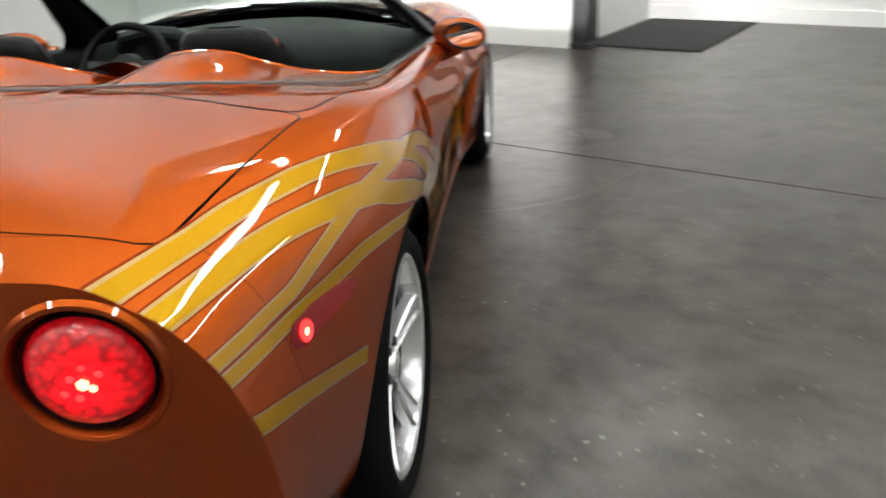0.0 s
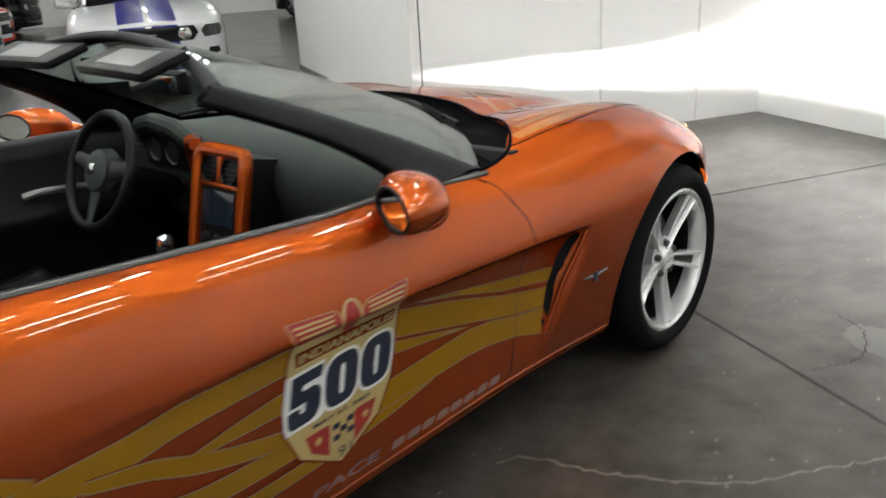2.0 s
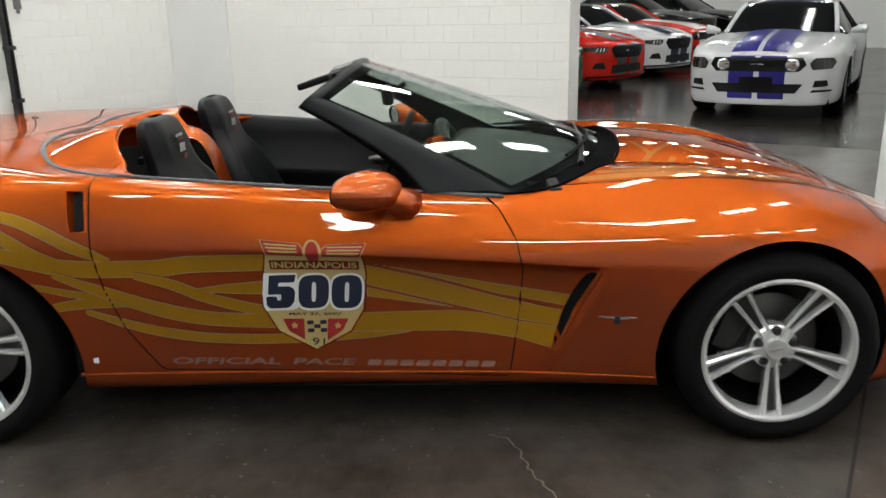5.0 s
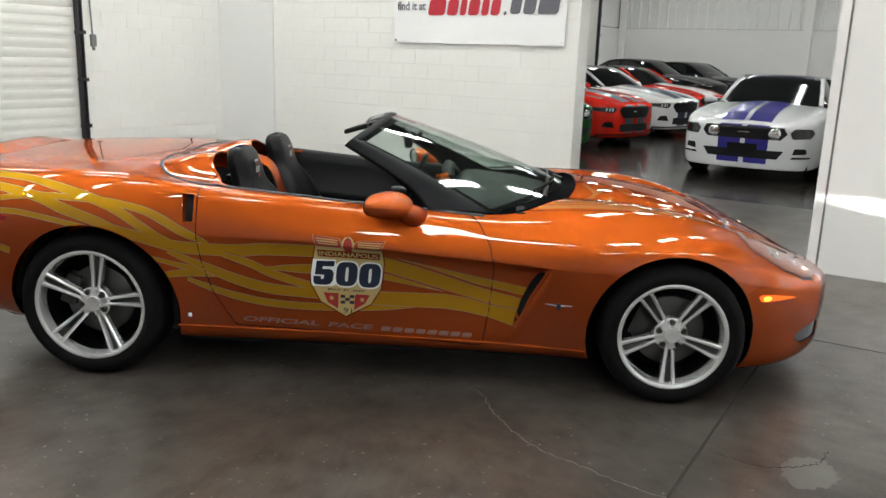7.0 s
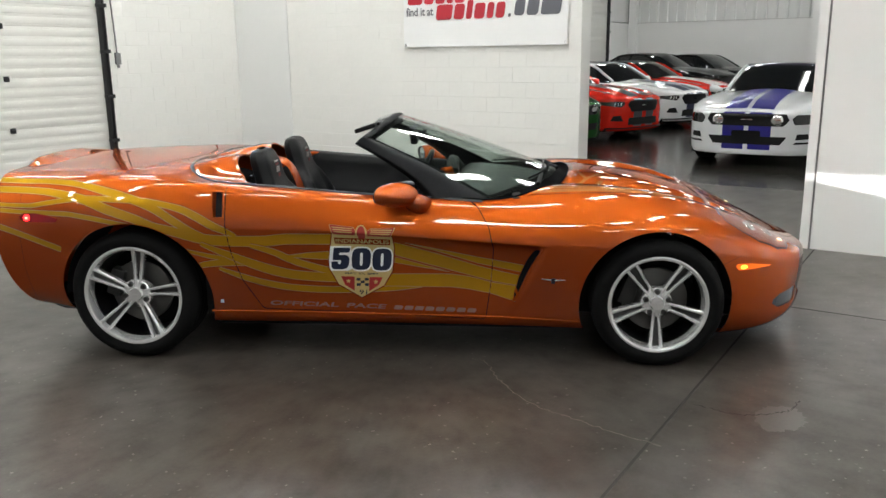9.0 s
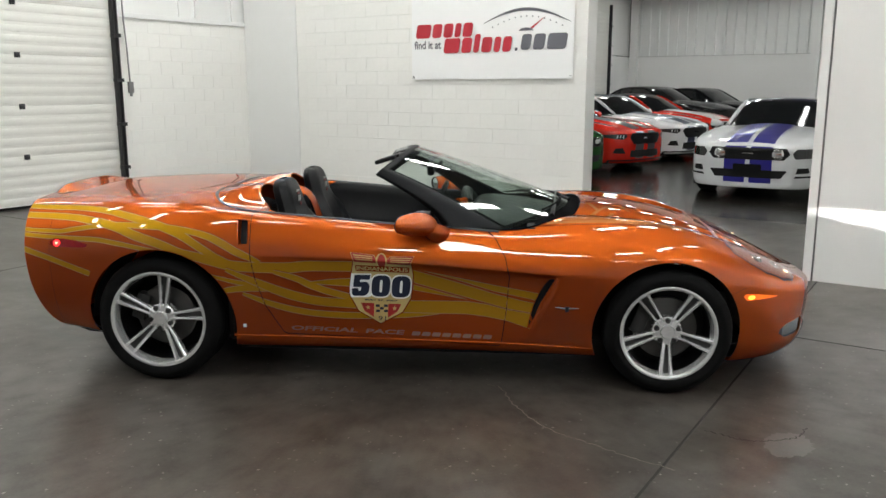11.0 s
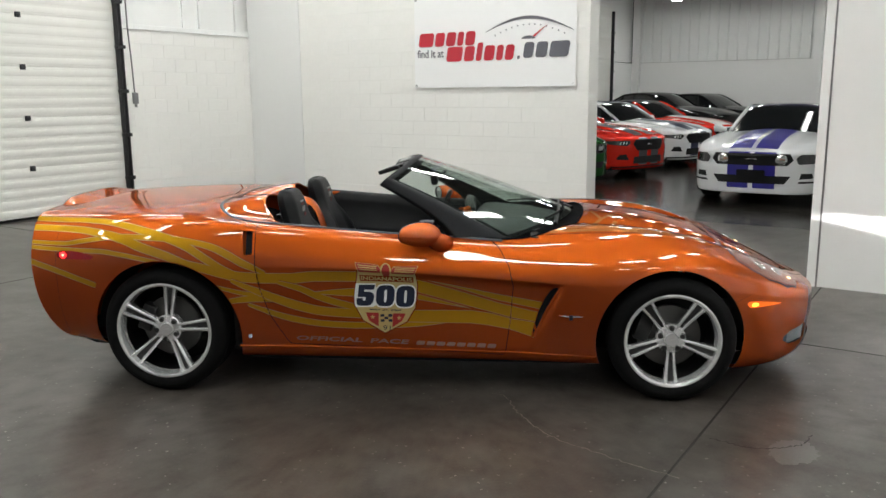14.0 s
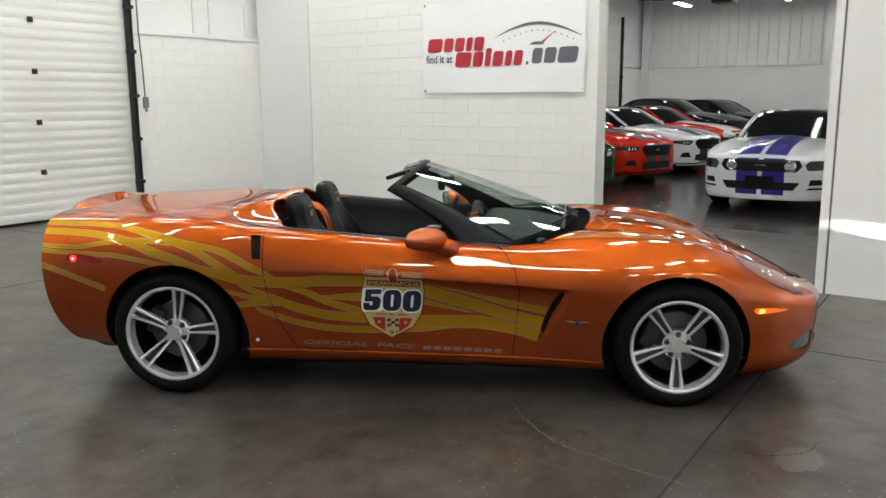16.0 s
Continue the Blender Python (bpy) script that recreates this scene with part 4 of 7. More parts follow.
def tail_y(x, z):
    """The rear face: bowed in plan, tucking under towards the bottom."""
    return -2.176 + 0.13 * x * x + hermite(np.array([0.2, 0.25, 0.3, 0.42, 0.56, 0.75, 1.1]), np.array([0.19, 0.155, 0.115, 0.055, 0.018, 0.0, 0.0]))(z)


# The body's section where the sides and the deck meet the rear face.
lines = half[0].reshape(320, -1, 3)
edge_xz = []
for j in range(lines.shape[1]):
    gapy = lines[:, j, 1] - tail_y(lines[:, j, 0], lines[:, j, 2])
    i = int(np.argmax(gapy > 0))
    f = gapy[i - 1] / (gapy[i - 1] - gapy[i])
    p = lines[i - 1, j] + (lines[i, j] - lines[i - 1, j]) * f
    edge_xz.append((p[0], p[2]))
edge_xz = np.array(edge_xz)
half = clip(half, half[0][:, 1] - tail_y(half[0][:, 0], half[0][:, 2]))
gx, gz = np.meshgrid(np.arange(0, 0.90, 0.012), np.arange(0.22, 0.98, 0.012), indexing="ij")
rear_face = patch(np.stack([gx, tail_y(gx, gz), gz], -1))
if rear_face[1][:, 1].mean() > 0:
    rear_face = (rear_face[0], -rear_face[1], [tuple(reversed(f)) for f in rear_face[2]])
rear_face = clip(rear_face, poly_distance(rear_face[0][:, [0, 2]], np.r_[[(-0.02, edge_xz[0, 1])], edge_xz, [(-0.02, edge_xz[-1, 1])]]))
side_x = side_of(sports_belt)

DOOR_POLY = [(-0.815, 1.2), (-0.815, 0.90), (-0.818, 0.70), (-0.800, 0.58), (-0.755, 0.43), (-0.665, 0.268), (-0.2, 0.25), (0.487, 0.215), (0.515, 0.42), (0.528, 0.60), (0.505, 0.71), (0.452, 0.80), (0.40, 0.835), (0.40, 1.2)]
COCKPIT = [(0, -0.755), (0.06, -0.77), (0.12, -0.83), (0.20, -0.885), (0.31, -0.910), (0.42, -0.895), (0.52, -0.85), (0.60, -0.80), (0.68, -0.765), (0.735, -0.71), (0.752, -0.6), (0.752, -0.1), (0.748, 0.25), (0.742, 0.46), (0.715, 0.60), (0.62, 0.75), (0.45, 0.86), (0.25, 0.92), (0, 0.94)]


def plan(s, poly):
    poly = np.array(poly)
    full = np.r_[poly, (poly * [-1, 1])[::-1]]
    return poly_distance(s[0][:, :2], full)


def arch(s, y, z, r):
    return np.hypot(s[0][:, 1] - y, s[0][:, 2] - z) - r


def yz(s):
    return s[0][:, 1:3]


body = clip(half, arch(half, -1.325, 0.325, 0.404))
body = clip(body, arch(body, 1.336, 0.318, 0.381))
body = clip(body, np.where(body[0][:, 2] > 0.78, -plan(body, COCKPIT), 1.0))
VENT = [(0.763, 0.602), (0.744, 0.565), (0.694, 0.468), (0.634, 0.326), (0.625, 0.322), (0.632, 0.36), (0.656, 0.45), (0.692, 0.535), (0.729, 0.594)]
INTAKE = [(-0.884, 0.887), (-0.829, 0.884), (-0.827, 0.764), (-0.879, 0.762)]
body = clip(body, -poly_distance(yz(body), VENT))
body = clip(body, np.where(body[0][:, 0] > 0.7, -poly_distance(yz(body), INTAKE), 1.0))
LAMP = [(0.665, 1.66), (0.60, 1.72), (0.53, 1.84), (0.485, 1.95), (0.475, 2.01), (0.50, 2.045), (0.57, 2.03), (0.64, 1.96), (0.70, 1.85), (0.715, 1.76), (0.70, 1.68)]


def grille_of(s):
    v = s[0]
    return np.where(v[:, 1] > 1.8, np.minimum(0.045 - np.abs(v[:, 2] - 0.275), 0.36 - np.abs(v[:, 0])), -1.0)


body = clip(body, -grille_of(body))


def fog_of(s):
    v = s[0]
    return np.where(v[:, 1] > 1.5, poly_distance(v[:, [0, 2]], [(0.42, 0.235), (0.60, 0.245), (0.655, 0.285), (0.60, 0.32), (0.42, 0.325)]), -1.0)


body = clip(body, -fog_of(body))

SHUT = 0.0022
door_d = np.where(body[0][:, 0] > 0.55, poly_distance(yz(body), DOOR_POLY), -1.0)
door_skin, rest = clip(body, door_d - SHUT), clip(body, -door_d - SHUT)
HOOD = [(0, 0.90), (0.3, 0.88), (0.5, 0.80), (0.655, 0.66), (0.685, 0.62), (0.69, 0.70), (0.685, 1.0), (0.665, 1.3), (0.625, 1.55), (0.50, 1.80), (0.44, 1.98), (0.25, 2.07), (0, 2.10)]
hood_d = np.where(rest[0][:, 1] > 0.4, plan(rest, HOOD), -1.0)
hood_skin, rest = clip(rest, hood_d - SHUT), clip(rest, -hood_d - SHUT)
DECK = [(0, -2.02), (0.50, -2.01), (0.645, -2.0), (0.672, -1.975), (0.69, -1.777), (0.712, -1.50), (0.716, -1.43), (0.70, -1.407), (0.593, -1.381), (0.382, -1.298), (0.25, -1.246), (0, -1.205)]
deck_d = np.where(rest[0][:, 1] < -0.9, plan(rest, DECK), -1.0)
deck_skin, rest = clip(rest, deck_d - SHUT), clip(rest, -deck_d - SHUT)
TONNEAU = [(0, -1.20), (0.25, -1.241), (0.382, -1.293), (0.593, -1.376), (0.70, -1.402), (0.726, -1.35), (0.762, -1.1), (0.79, -0.9), (0.79, -0.82), (0.74, -0.68), (0.0, -0.6)]
ton_d = np.where((rest[0][:, 1] < -0.5) & (rest[0][:, 2] > 0.89), plan(rest, TONNEAU), -1.0)
tonneau_skin, rest = clip(rest, ton_d - SHUT), clip(rest, -ton_d - SHUT)
bumper_d = rest[0][:, 1] - np.interp(rest[0][:, 2], [0.1, 0.5, 0.56, 0.6], [1.5, 1.60, 1.74, 2.4])
front_bumper, rest = clip(rest, bumper_d - SHUT), clip(rest, -bumper_d - SHUT)
tail_d = np.interp(rest[0][:, 2], [0.2, 0.93, 0.96, 1.0], [-1.93, -1.945, -2.03, -2.03]) - rest[0][:, 1]
# Round recesses for the tail lamps.
bumper_side, rest = clip(rest, tail_d - 0.0008), clip(rest, -tail_d - 0.0008)


def hole_at(s, cx, cz, r):
    return np.where(s[0][:, 1] < -1.9, np.hypot(s[0][:, 0] - cx, s[0][:, 2] - cz) - r, 1.0)


TAIL_LAMPS = [(0.612, 0.806), (0.372, 0.812)]
for cx, cz in TAIL_LAMPS:
    rear_face = clip(rear_face, hole_at(rear_face, cx, cz, 0.098))
fender, quarter = clip(rest, rest[0][:, 1] - 0.0), clip(rest, -rest[0][:, 1] - 0.0)

skin("hood", whole(hood_skin), ORANGE, sports)
skin("trunk_lid", whole(deck_skin), ORANGE, sports)
skin("tonneau_cover", whole(tonneau_skin), ORANGE, sports, "orange tonneau cover with two fairings")
skin("front_bumper", whole(front_bumper), ORANGE, sports)
tail_cover = skin("rear_bumper", whole(rear_face), ORANGE, sports)
for flip in (False, True):
    skin("bumper_side", mirrored(bumper_side) if flip else bumper_side, ORANGE, tail_cover)
fenders, doors, quarters = [], [], []
for flip in (False, True):
    f = mirrored if flip else (lambda s: s)
    fenders.append(skin("front_fender", f(fender), ORANGE, sports))
    quarters.append(skin("rear_quarter", f(quarter), ORANGE, sports))
    doors.append(skin("door", f(door_skin), ORANGE, sports))

# Near-black inner shell: stands in for the shade in the gaps and openings.
inner = clip(half, half[0][:, 1] + 2.05)
inner = clip(inner, arch(inner, -1.325, 0.325, 0.425))
inner = clip(inner, arch(inner, 1.336, 0.318, 0.402))
inner = clip(inner, np.where(inner[0][:, 2] > 0.70, -plan(inner, [(x * 1.03, y * 1.03) for x, y in COCKPIT]), 1.0))
skin("inner_shell", joined(inner, mirrored(inner)), GAP, sports, lift=-0.022)
part("underbody", boxes((-0.72, 0.72, -0.95, 0.95, 0.15, 0.19), (-0.5, 0.5, -2.0, 2.0, 0.17, 0.22), bevel=0.01), GAP, sports)
for y, r in ((-1.325, 0.425), (1.336, 0.402)):
    for s in (-1, 1):
        bm = bmesh.new()
        rows = []
        for k in range(25):
            a = math.pi * (0.0 + 1.0 * k / 24)
            rows.append([bm.verts.new((s * x, y + r * math.cos(a), 0.32 + r * math.sin(a))) for x in (0.45, 0.78 if y < 0 else 0.74)])
        for a, b in zip(rows, rows[1:]):
            bm.faces.new((a[0], a[1], b[1], b[0]))
        part("wheel_liner", bm, GAP, sports)

RW = dict(r=0.341, rim_r=0.262, width=0.27)
FW = dict(r=0.327, rim_r=0.247, width=0.235)
for s in (1, -1):
    wheel(sports, s * 0.874, REAR_Y, side=s, spin=8, **RW)
    wheel(sports, s * 0.868, FRONT_AXLE_Y, side=s, spin=-162 if s > 0 else 20, **FW)


# ---- the convertible: lamps, glass, cabin, graphics ----
def on_top(x, y, lift=0.0):
    return (x, y, float(sports_top(np.array([x]), np.array([y]))[0]) + lift)


for cx, cz in TAIL_LAMPS:
    for s in (1, -1):
        at = pose(s * cx, float(tail_y(cx, cz)) - 0.001, cz, 3, 0, s * (9 if cx > 0.5 else 5))
        lamp = part("tail_lamp", lathe([(0.001, -0.012), (0.03, -0.014), (0.055, -0.010), (0.074, -0.002), (0.083, 0.012), (0.084, 0.03)], 40, "y"), RED_GLOW, sports, "round lit red tail lamp", m=at)
        ring = part("recess", lathe([(0.114, 0.004), (0.108, -0.004), (0.101, -0.004), (0.095, 0.006), (0.091, 0.022), (0.084, 0.03)], 40, "y"), ORANGE, lamp, "orange recess ring")
        part("dark_ring", lathe([(0.0925, 0.012), (0.088, 0.004), (0.0835, 0.012), (0.0835, 0.03)], 40, "y"), BLACK, lamp)
        for bx, bz, r, hot in ((0.0, -0.004, 0.009, True), (0.012, -0.010, 0.006, True), (-0.014, 0.006, 0.006, False), (0.024, 0.012, 0.006, False), (-0.026, -0.016, 0.006, False), (0.004, 0.022, 0.005, False), (-0.008, -0.024, 0.006, False)):
            part("bulb_facet", lathe([(0.0005, -0.0165), (r, -0.0145), (r, -0.011)], 6, "y"), HOT_SPOT if hot else RED_SPOT, lamp, m=pose(s * bx, 0, bz, 0, 30, 0))

# Side marker lamps.
def side_patch(poly, res, lift=0.0, both=False):
    """A patch of the right side inside a (y, z) polygon, cut cleanly and lying on the body."""
    p = np.array(poly)
    lo, hi = p.min(0) - res, p.max(0) + res
    ys, zs = np.arange(lo[0], hi[0] + res, res), np.arange(lo[1], hi[1] + res, res)
    gy, gz = np.meshgrid(ys, zs, indexing="ij")
    V, N, F = patch(np.stack([side_x(gy, gz), gy, gz], -1))
    N[:, 0], flipit = np.abs(N[:, 0]), N[:, 0].mean() < 0
    if flipit:
        N[:, 1:] *= -1
        F = [tuple(reversed(f)) for f in F]
    s = clip((V, N, F), poly_distance(V[:, 1:3], p))
    return s[0] + s[1] * lift, s[1], s[2]


def both_sides(name, s, mat, parent=None, label="", lift=0.0):
    skin(name, s, mat, parent or sports, label, lift)
    skin(name, mirrored(s), mat, parent or sports, label, lift)


REAR_MARKER = [(-1.935, 0.748), (-1.915, 0.765), (-1.85, 0.767), (-1.77, 0.760), (-1.70, 0.744), (-1.72, 0.728), (-1.80, 0.724), (-1.90, 0.722), (-1.93, 0.732)]
both_sides("side_marker", shell(side_patch(REAR_MARKER, 0.006, 0.003), 0.006), RED_LENS, label="red side marker lamp")
both_sides("marker_bulb", side_patch([(-1.892 + 0.021 * math.cos(a), 0.743 + 0.017 * math.sin(a)) for a in np.linspace(0, 6.0, 12)], 0.006, 0.0045), RED_SPOT, label="lit red bulb")
both_sides("marker_glint", side_patch([(-1.893 + 0.008 * math.cos(a), 0.742 + 0.006 * math.sin(a)) for a in np.linspace(0, 6.0, 10)], 0.003, 0.0055), HOT_SPOT)
TURN_LAMP = [(1.722, 0.510), (1.735, 0.522), (1.80, 0.517), (1.88, 0.503), (1.935, 0.492), (1.88, 0.490), (1.80, 0.488), (1.742, 0.489)]
both_sides("front_marker", shell(side_patch(TURN_LAMP, 0.006, 0.003), 0.006), AMBER_GLOW, label="lit amber side marker lamp")
both_sides("front_bulb", side_patch([(1.765 + 0.020 * math.cos(a), 0.5035 + 0.011 * math.sin(a)) for a in np.linspace(0, 6.0, 12)], 0.004, 0.0045), AMBER_SPOT, label="bright amber bulb")

# Headlamps: body-coloured bowl behind a clear cover, chrome lenses.
lamp_f = np.where(half[0][:, 1] > 1.4, np.minimum(plan(half, LAMP), half[1][:, 2] * 0.3 - 0.02), -1.0)
lamp_skin = largest(clip(half, lamp_f))
BOWL = material("lamp_bowl", (0.26, 0.07, 0.035), 0.3, 0.3, 0.3, vary=0.2, scale=30)
for flip in (False, True):
    f = mirrored if flip else (lambda s: s)
    bowl = skin("headlamp", f(lamp_skin), BOWL, sports, "clear-covered twin projector headlamp", lift=0.0015)
    seam = skin("seam", f(largest(clip(half, lamp_f + 0.006))), BLACK, bowl, lift=0.0008)
    cover = skin("cover", f(lamp_skin), CLEAR, bowl, "clear plastic cover", lift=0.010)
    cover.visible_shadow = False
    sx = -1 if flip else 1
    for (px, py), r in (((0.555, 1.93), 0.026), ((0.615, 1.82), 0.032)):
        at = Vector(on_top(px, py, 0.0))
        part("projector", lathe([(0.001, 0.006), (r * 0.6, 0.004), (r * 0.85, 0.001), (r, 0.003), (r * 1.2, 0.0), (r * 1.25, -0.01)], 28, "z"), CHROME, bowl, "chrome projector lens", m=pose(sx * at.x, at.y, at.z + 0.002, -24, sx * 18, 0))
    tb = on_top(0.545, 2.0, 0.004)
    part("turn_bulb", lathe([(0.001, 0.006), (0.009, 0.004), (0.012, 0.0)], 16, "z"), WARM_GLOW, bowl, "lit parking bulb", m=pose(sx * tb[0], tb[1], tb[2], -24, 0, 0))

# Low beams: a small source in each lamp, masked flat by two added plates.
for sx in (1, -1):
    at = Vector((sx * 0.515 - 0.05, 2.02, 0.588))
    beam = bpy.data.lights.new("headlamp_beam", "SPOT")
    beam.energy, beam.color, beam.shadow_soft_size = HEADLAMP, (1.0, 0.97, 0.95), 0.00012
    beam.spot_size, beam.spot_blend = radians(122), 1.0
    lamp_ob = new("headlamp_beam", beam)
    lamp_ob.matrix_world = Matrix.Translation(at) @ pose(0, 0, 0, 90, 0, 0)
    here = ROOM.inverted() @ at
    upper, lower = 0.0001, -0.0006
    for plate, (level, low) in (("cutoff_plate", (upper, False)), ("lower_plate", (lower, True))):
        bm = bmesh.new()
        ring = []
        for a in np.linspace(radians(-20), radians(200), 56):
            d = ROOM.inverted().to_3x3() @ Vector((math.cos(a), math.sin(a), 0))
            to_panel = (PANEL_X - here.x) / d.x if d.x < -1e-3 else 99
            to_front = (FRONT_Y - here.y) / d.y if d.y > 1e-3 else 99
            reach = min(to_panel, to_front, 9.0)
            along = here.y + d.y * reach
            if low:
                drop = here.z - np.interp(along, [1.7, 2.1, 2.86, 4.64], [0.555, 0.49, 0.38, 0.2])
            else:
                top = np.interp(along, [1.7, 3.5, 4.64], [0.606, 0.612, 0.70])
                if to_front < to_panel:
                    top = np.interp(here.x + d.x * reach, [PANEL_X, PANEL_X + 1.2], [0.72, 1.7])
                drop = here.z - top
            r = min(0.03, -level * reach / drop)
            ring.append(bm.verts.new((r * math.cos(a), r * math.sin(a), level)))
        bm.faces.new(ring)
        part(plate, bm, BLACK, sports, "tiny dark plate added to shape the headlamp beam", m=Matrix.Translation(at - Vector((-0.05, 0, 0))))

# Front grille, fog lamp pockets and their lamps.
for flip in (False, True):
    s = -1 if flip else 1
    part("fog_lamp", lathe([(0.001, 0.006), (0.03, 0.002), (0.036, -0.004), (0.036, -0.03)], 24, "y"), CHROME, sports, "round fog lamp", m=pose(s * 0.53, 1.965, 0.285))
    skin("fog_cover", (mirrored if flip else (lambda q: q))(clip(half, fog_of(half) - 0.004)), FOG_GLASS, sports, "smoked fog lamp cover", lift=-0.006)
    skin("intake_liner", (mirrored if flip else (lambda q: q))(clip(half, fog_of(half) + 0.02)), GAP, sports, lift=-0.03)
    # Side vent behind the front wheel and intake behind the door.
    f = mirrored if flip else (lambda q: q)
    skin("vent_back", f(side_patch([(y + 0.0, z) for y, z in VENT], 0.012, -0.022)), GAP, sports)
    lip = [(side_x(y + 0.014, z) - 0.006, y, z) for y, z in ((0.764, 0.604), (0.735, 0.545), (0.694, 0.465), (0.634, 0.326))]
    part("vent_lip", sweep([(s * x, y + 0.006, z) for x, y, z in spline(lip, 14)], 0.007, 6), ORANGE, sports)
    part("intake_back", boxes((0.77, 0.79, -0.90, -0.82, 0.75, 0.90)) if s > 0 else boxes((-0.79, -0.77, -0.90, -0.82, 0.75, 0.90)), ORANGE, sports)
    ramp_rows = [[(s * (side_x(-0.884 + 0.0 * k, z) - 0.001), -0.883, z), (s * (side_x(-0.884, z) - 0.03), -0.868, z), (s * 0.79, -0.855, z)] for k, z in enumerate((0.755, 0.80, 0.85, 0.892))]
    skin("intake_ramp", patch(ramp_rows, flip=s < 0), ORANGE, sports)
    rim = [(side_x(y, z) + 0.002, y, z) for y, z in ((-0.884, 0.887), (-0.855, 0.887), (-0.829, 0.884), (-0.827, 0.83), (-0.827, 0.764), (-0.85, 0.761), (-0.879, 0.762), (-0.882, 0.82), (-0.884, 0.887))]
    part("intake_rim", sweep([(s * x, y, z) for x, y, z in rim], 0.004, 6), ORANGE, sports)
    # Silver crossed-flag badge as a plain shape, and a small sill badge.
    b = [(side_x(y, z), y, z) for y, z in ((0.765, 0.453), (0.790, 0.451), (0.812, 0.449), (0.825, 0.448), (0.838, 0.449), (0.860, 0.450), (0.885, 0.451))]
    badge = part("fender_badge", sweep([(s * (x + 0.002), y, z) for x, y, z in b], [0.0025, 0.005, 0.006, 0.007, 0.006, 0.005, 0.0025], 8, 0.6, up=(1, 0, 0)), CHROME, sports, "small chrome winged badge")
    q = side_x(0.825, 0.444)
    part("badge_shield", boxes((s * (q + 0.004) - 0.003, s * (q + 0.004) + 0.003, 0.815, 0.835, 0.430, 0.458), bevel=0.0025), STEEL_DARK, badge)
    q = side_x(-0.877, 0.312)
    part("sill_badge", boxes((s * (q + 0.001) - 0.002, s * (q + 0.001) + 0.002, -0.886, -0.868, 0.303, 0.322), bevel=0.002), WHITE_VINYL, sports)

# ---- windscreen ----
def ws_base(u):
    k = 1 - u * u
    return Vector((0.735 * u, 0.47 + 0.40 * k, 0.818 + 0.068 * k))


def ws_top(u):
    k = 1 - u * u
    return Vector((0.560 * u, -0.155 + 0.10 * k, 1.122 + 0.085 * k))


def ws_point(u, v):
    p = ws_base(u).lerp(ws_top(u), v)
    return p + Vector((0, 0.25, 0.4)) * 0.10 * v * (1 - v)


glass = patch([[tuple(ws_point(u, v)) for v in np.linspace(0.0, 1.0, 14)] for u in np.linspace(-0.97, 0.97, 33)])
screen = skin("windscreen", shell(glass, 0.005), GLASS, sports, "green-tinted raked windscreen")
screen.visible_shadow = False
# Black printed border of the glass.
for u0, u1, v0, v1 in ((-0.97, 0.97, 0.945, 1.0), (-0.97, 0.97, 0.0, 0.05), (0.915, 0.97, 0.05, 0.945), (-0.97, -0.915, 0.05, 0.945)):
    edge_rows = [[tuple(ws_point(u, v) - Vector((0, 0.004, 0.0065))) for v in np.linspace(v0, v1, 12)] for u in np.linspace(u0, u1, 25 if u1 - u0 > 1 else 4)]
    skin("glass_border", patch(edge_rows), COWL, screen, "black printed border of the glass")
for k in range(26):  # lettering too small to read, as bars of its size
    u0 = -0.46 + 0.036 * k
    bar = patch([[tuple(ws_point(u, v) + Vector((0, 0.003, 0.004))) for v in (0.83, 0.865)] for u in (u0, u0 + 0.024)])
    skin("screen_lettering", bar, RED_VINYL if k < 12 else NAVY, screen)
for s in (1, -1):
    rows = []
    for v in np.linspace(0, 1, 12):
        g = ws_point(0.955 * s, v)
        back = [Vector((s * 0.765, 0.185, 0.842)), Vector((s * 0.715, 0.135, 0.90)), Vector((s * 0.655, -0.01, 1.0)), Vector((s * 0.565, -0.205, 1.095))]
        bp = Vector(spline([tuple(b) for b in back], 12)[int(round(v * 11))])
        mid = g.lerp(bp, 0.5) + Vector((s * 0.022, 0, 0.012))
        inner_p = g.lerp(bp, 0.5) - Vector((s * 0.03, 0, 0.012))
        rows.append([tuple(g), tuple(g.lerp(mid, 0.5) + Vector((s * 0.008, 0, 0.006))), tuple(mid), tuple(mid.lerp(bp, 0.6) + Vector((s * 0.006, 0, 0))), tuple(bp), tuple(inner_p), tuple(g)])
    skin("screen_pillar", patch(rows, flip=s > 0), TRIM, sports, "black windscreen pillar trim")
rows = []
for u in np.linspace(-1.0, 1.0, 31):
    t = ws_top(u)
    rows.append([tuple(t + Vector(d)) for d in ((0, 0.022, -0.004), (0, 0.018, 0.006), (0, 0.0, 0.010), (0, -0.016, 0.006), (0, -0.022, -0.005), (0, -0.014, -0.013), (0, 0.010, -0.012), (0, 0.022, -0.004))])
skin("screen_header", patch(rows), TRIM, sports, "black windscreen header rail")
for s in (1, -1):
    t = ws_top(0.45 * s)
    m = Matrix.Translation(t + Vector((0, -0.082, -0.026))) @ pose(0, 0, 0, 17, 0, -5 * s)
    visor = part("sun_visor", boxes((-0.175, 0.175, -0.065, 0.058, -0.012, 0.012), bevel=0.010), LEATHER, sports, "folded black sun visor", m=m)
    part("visor_mirror", boxes((-0.10, 0.10, -0.042, 0.034, 0.0115, 0.0140), bevel=0.001), STEEL_GREY, visor)
    part("visor_arm", sweep([(s * 0.13, 0.075, 0.004), (s * 0.13, 0.05, 0.0), (s * 0.02, 0.05, 0.004)], 0.007, 8), BLACK, visor)
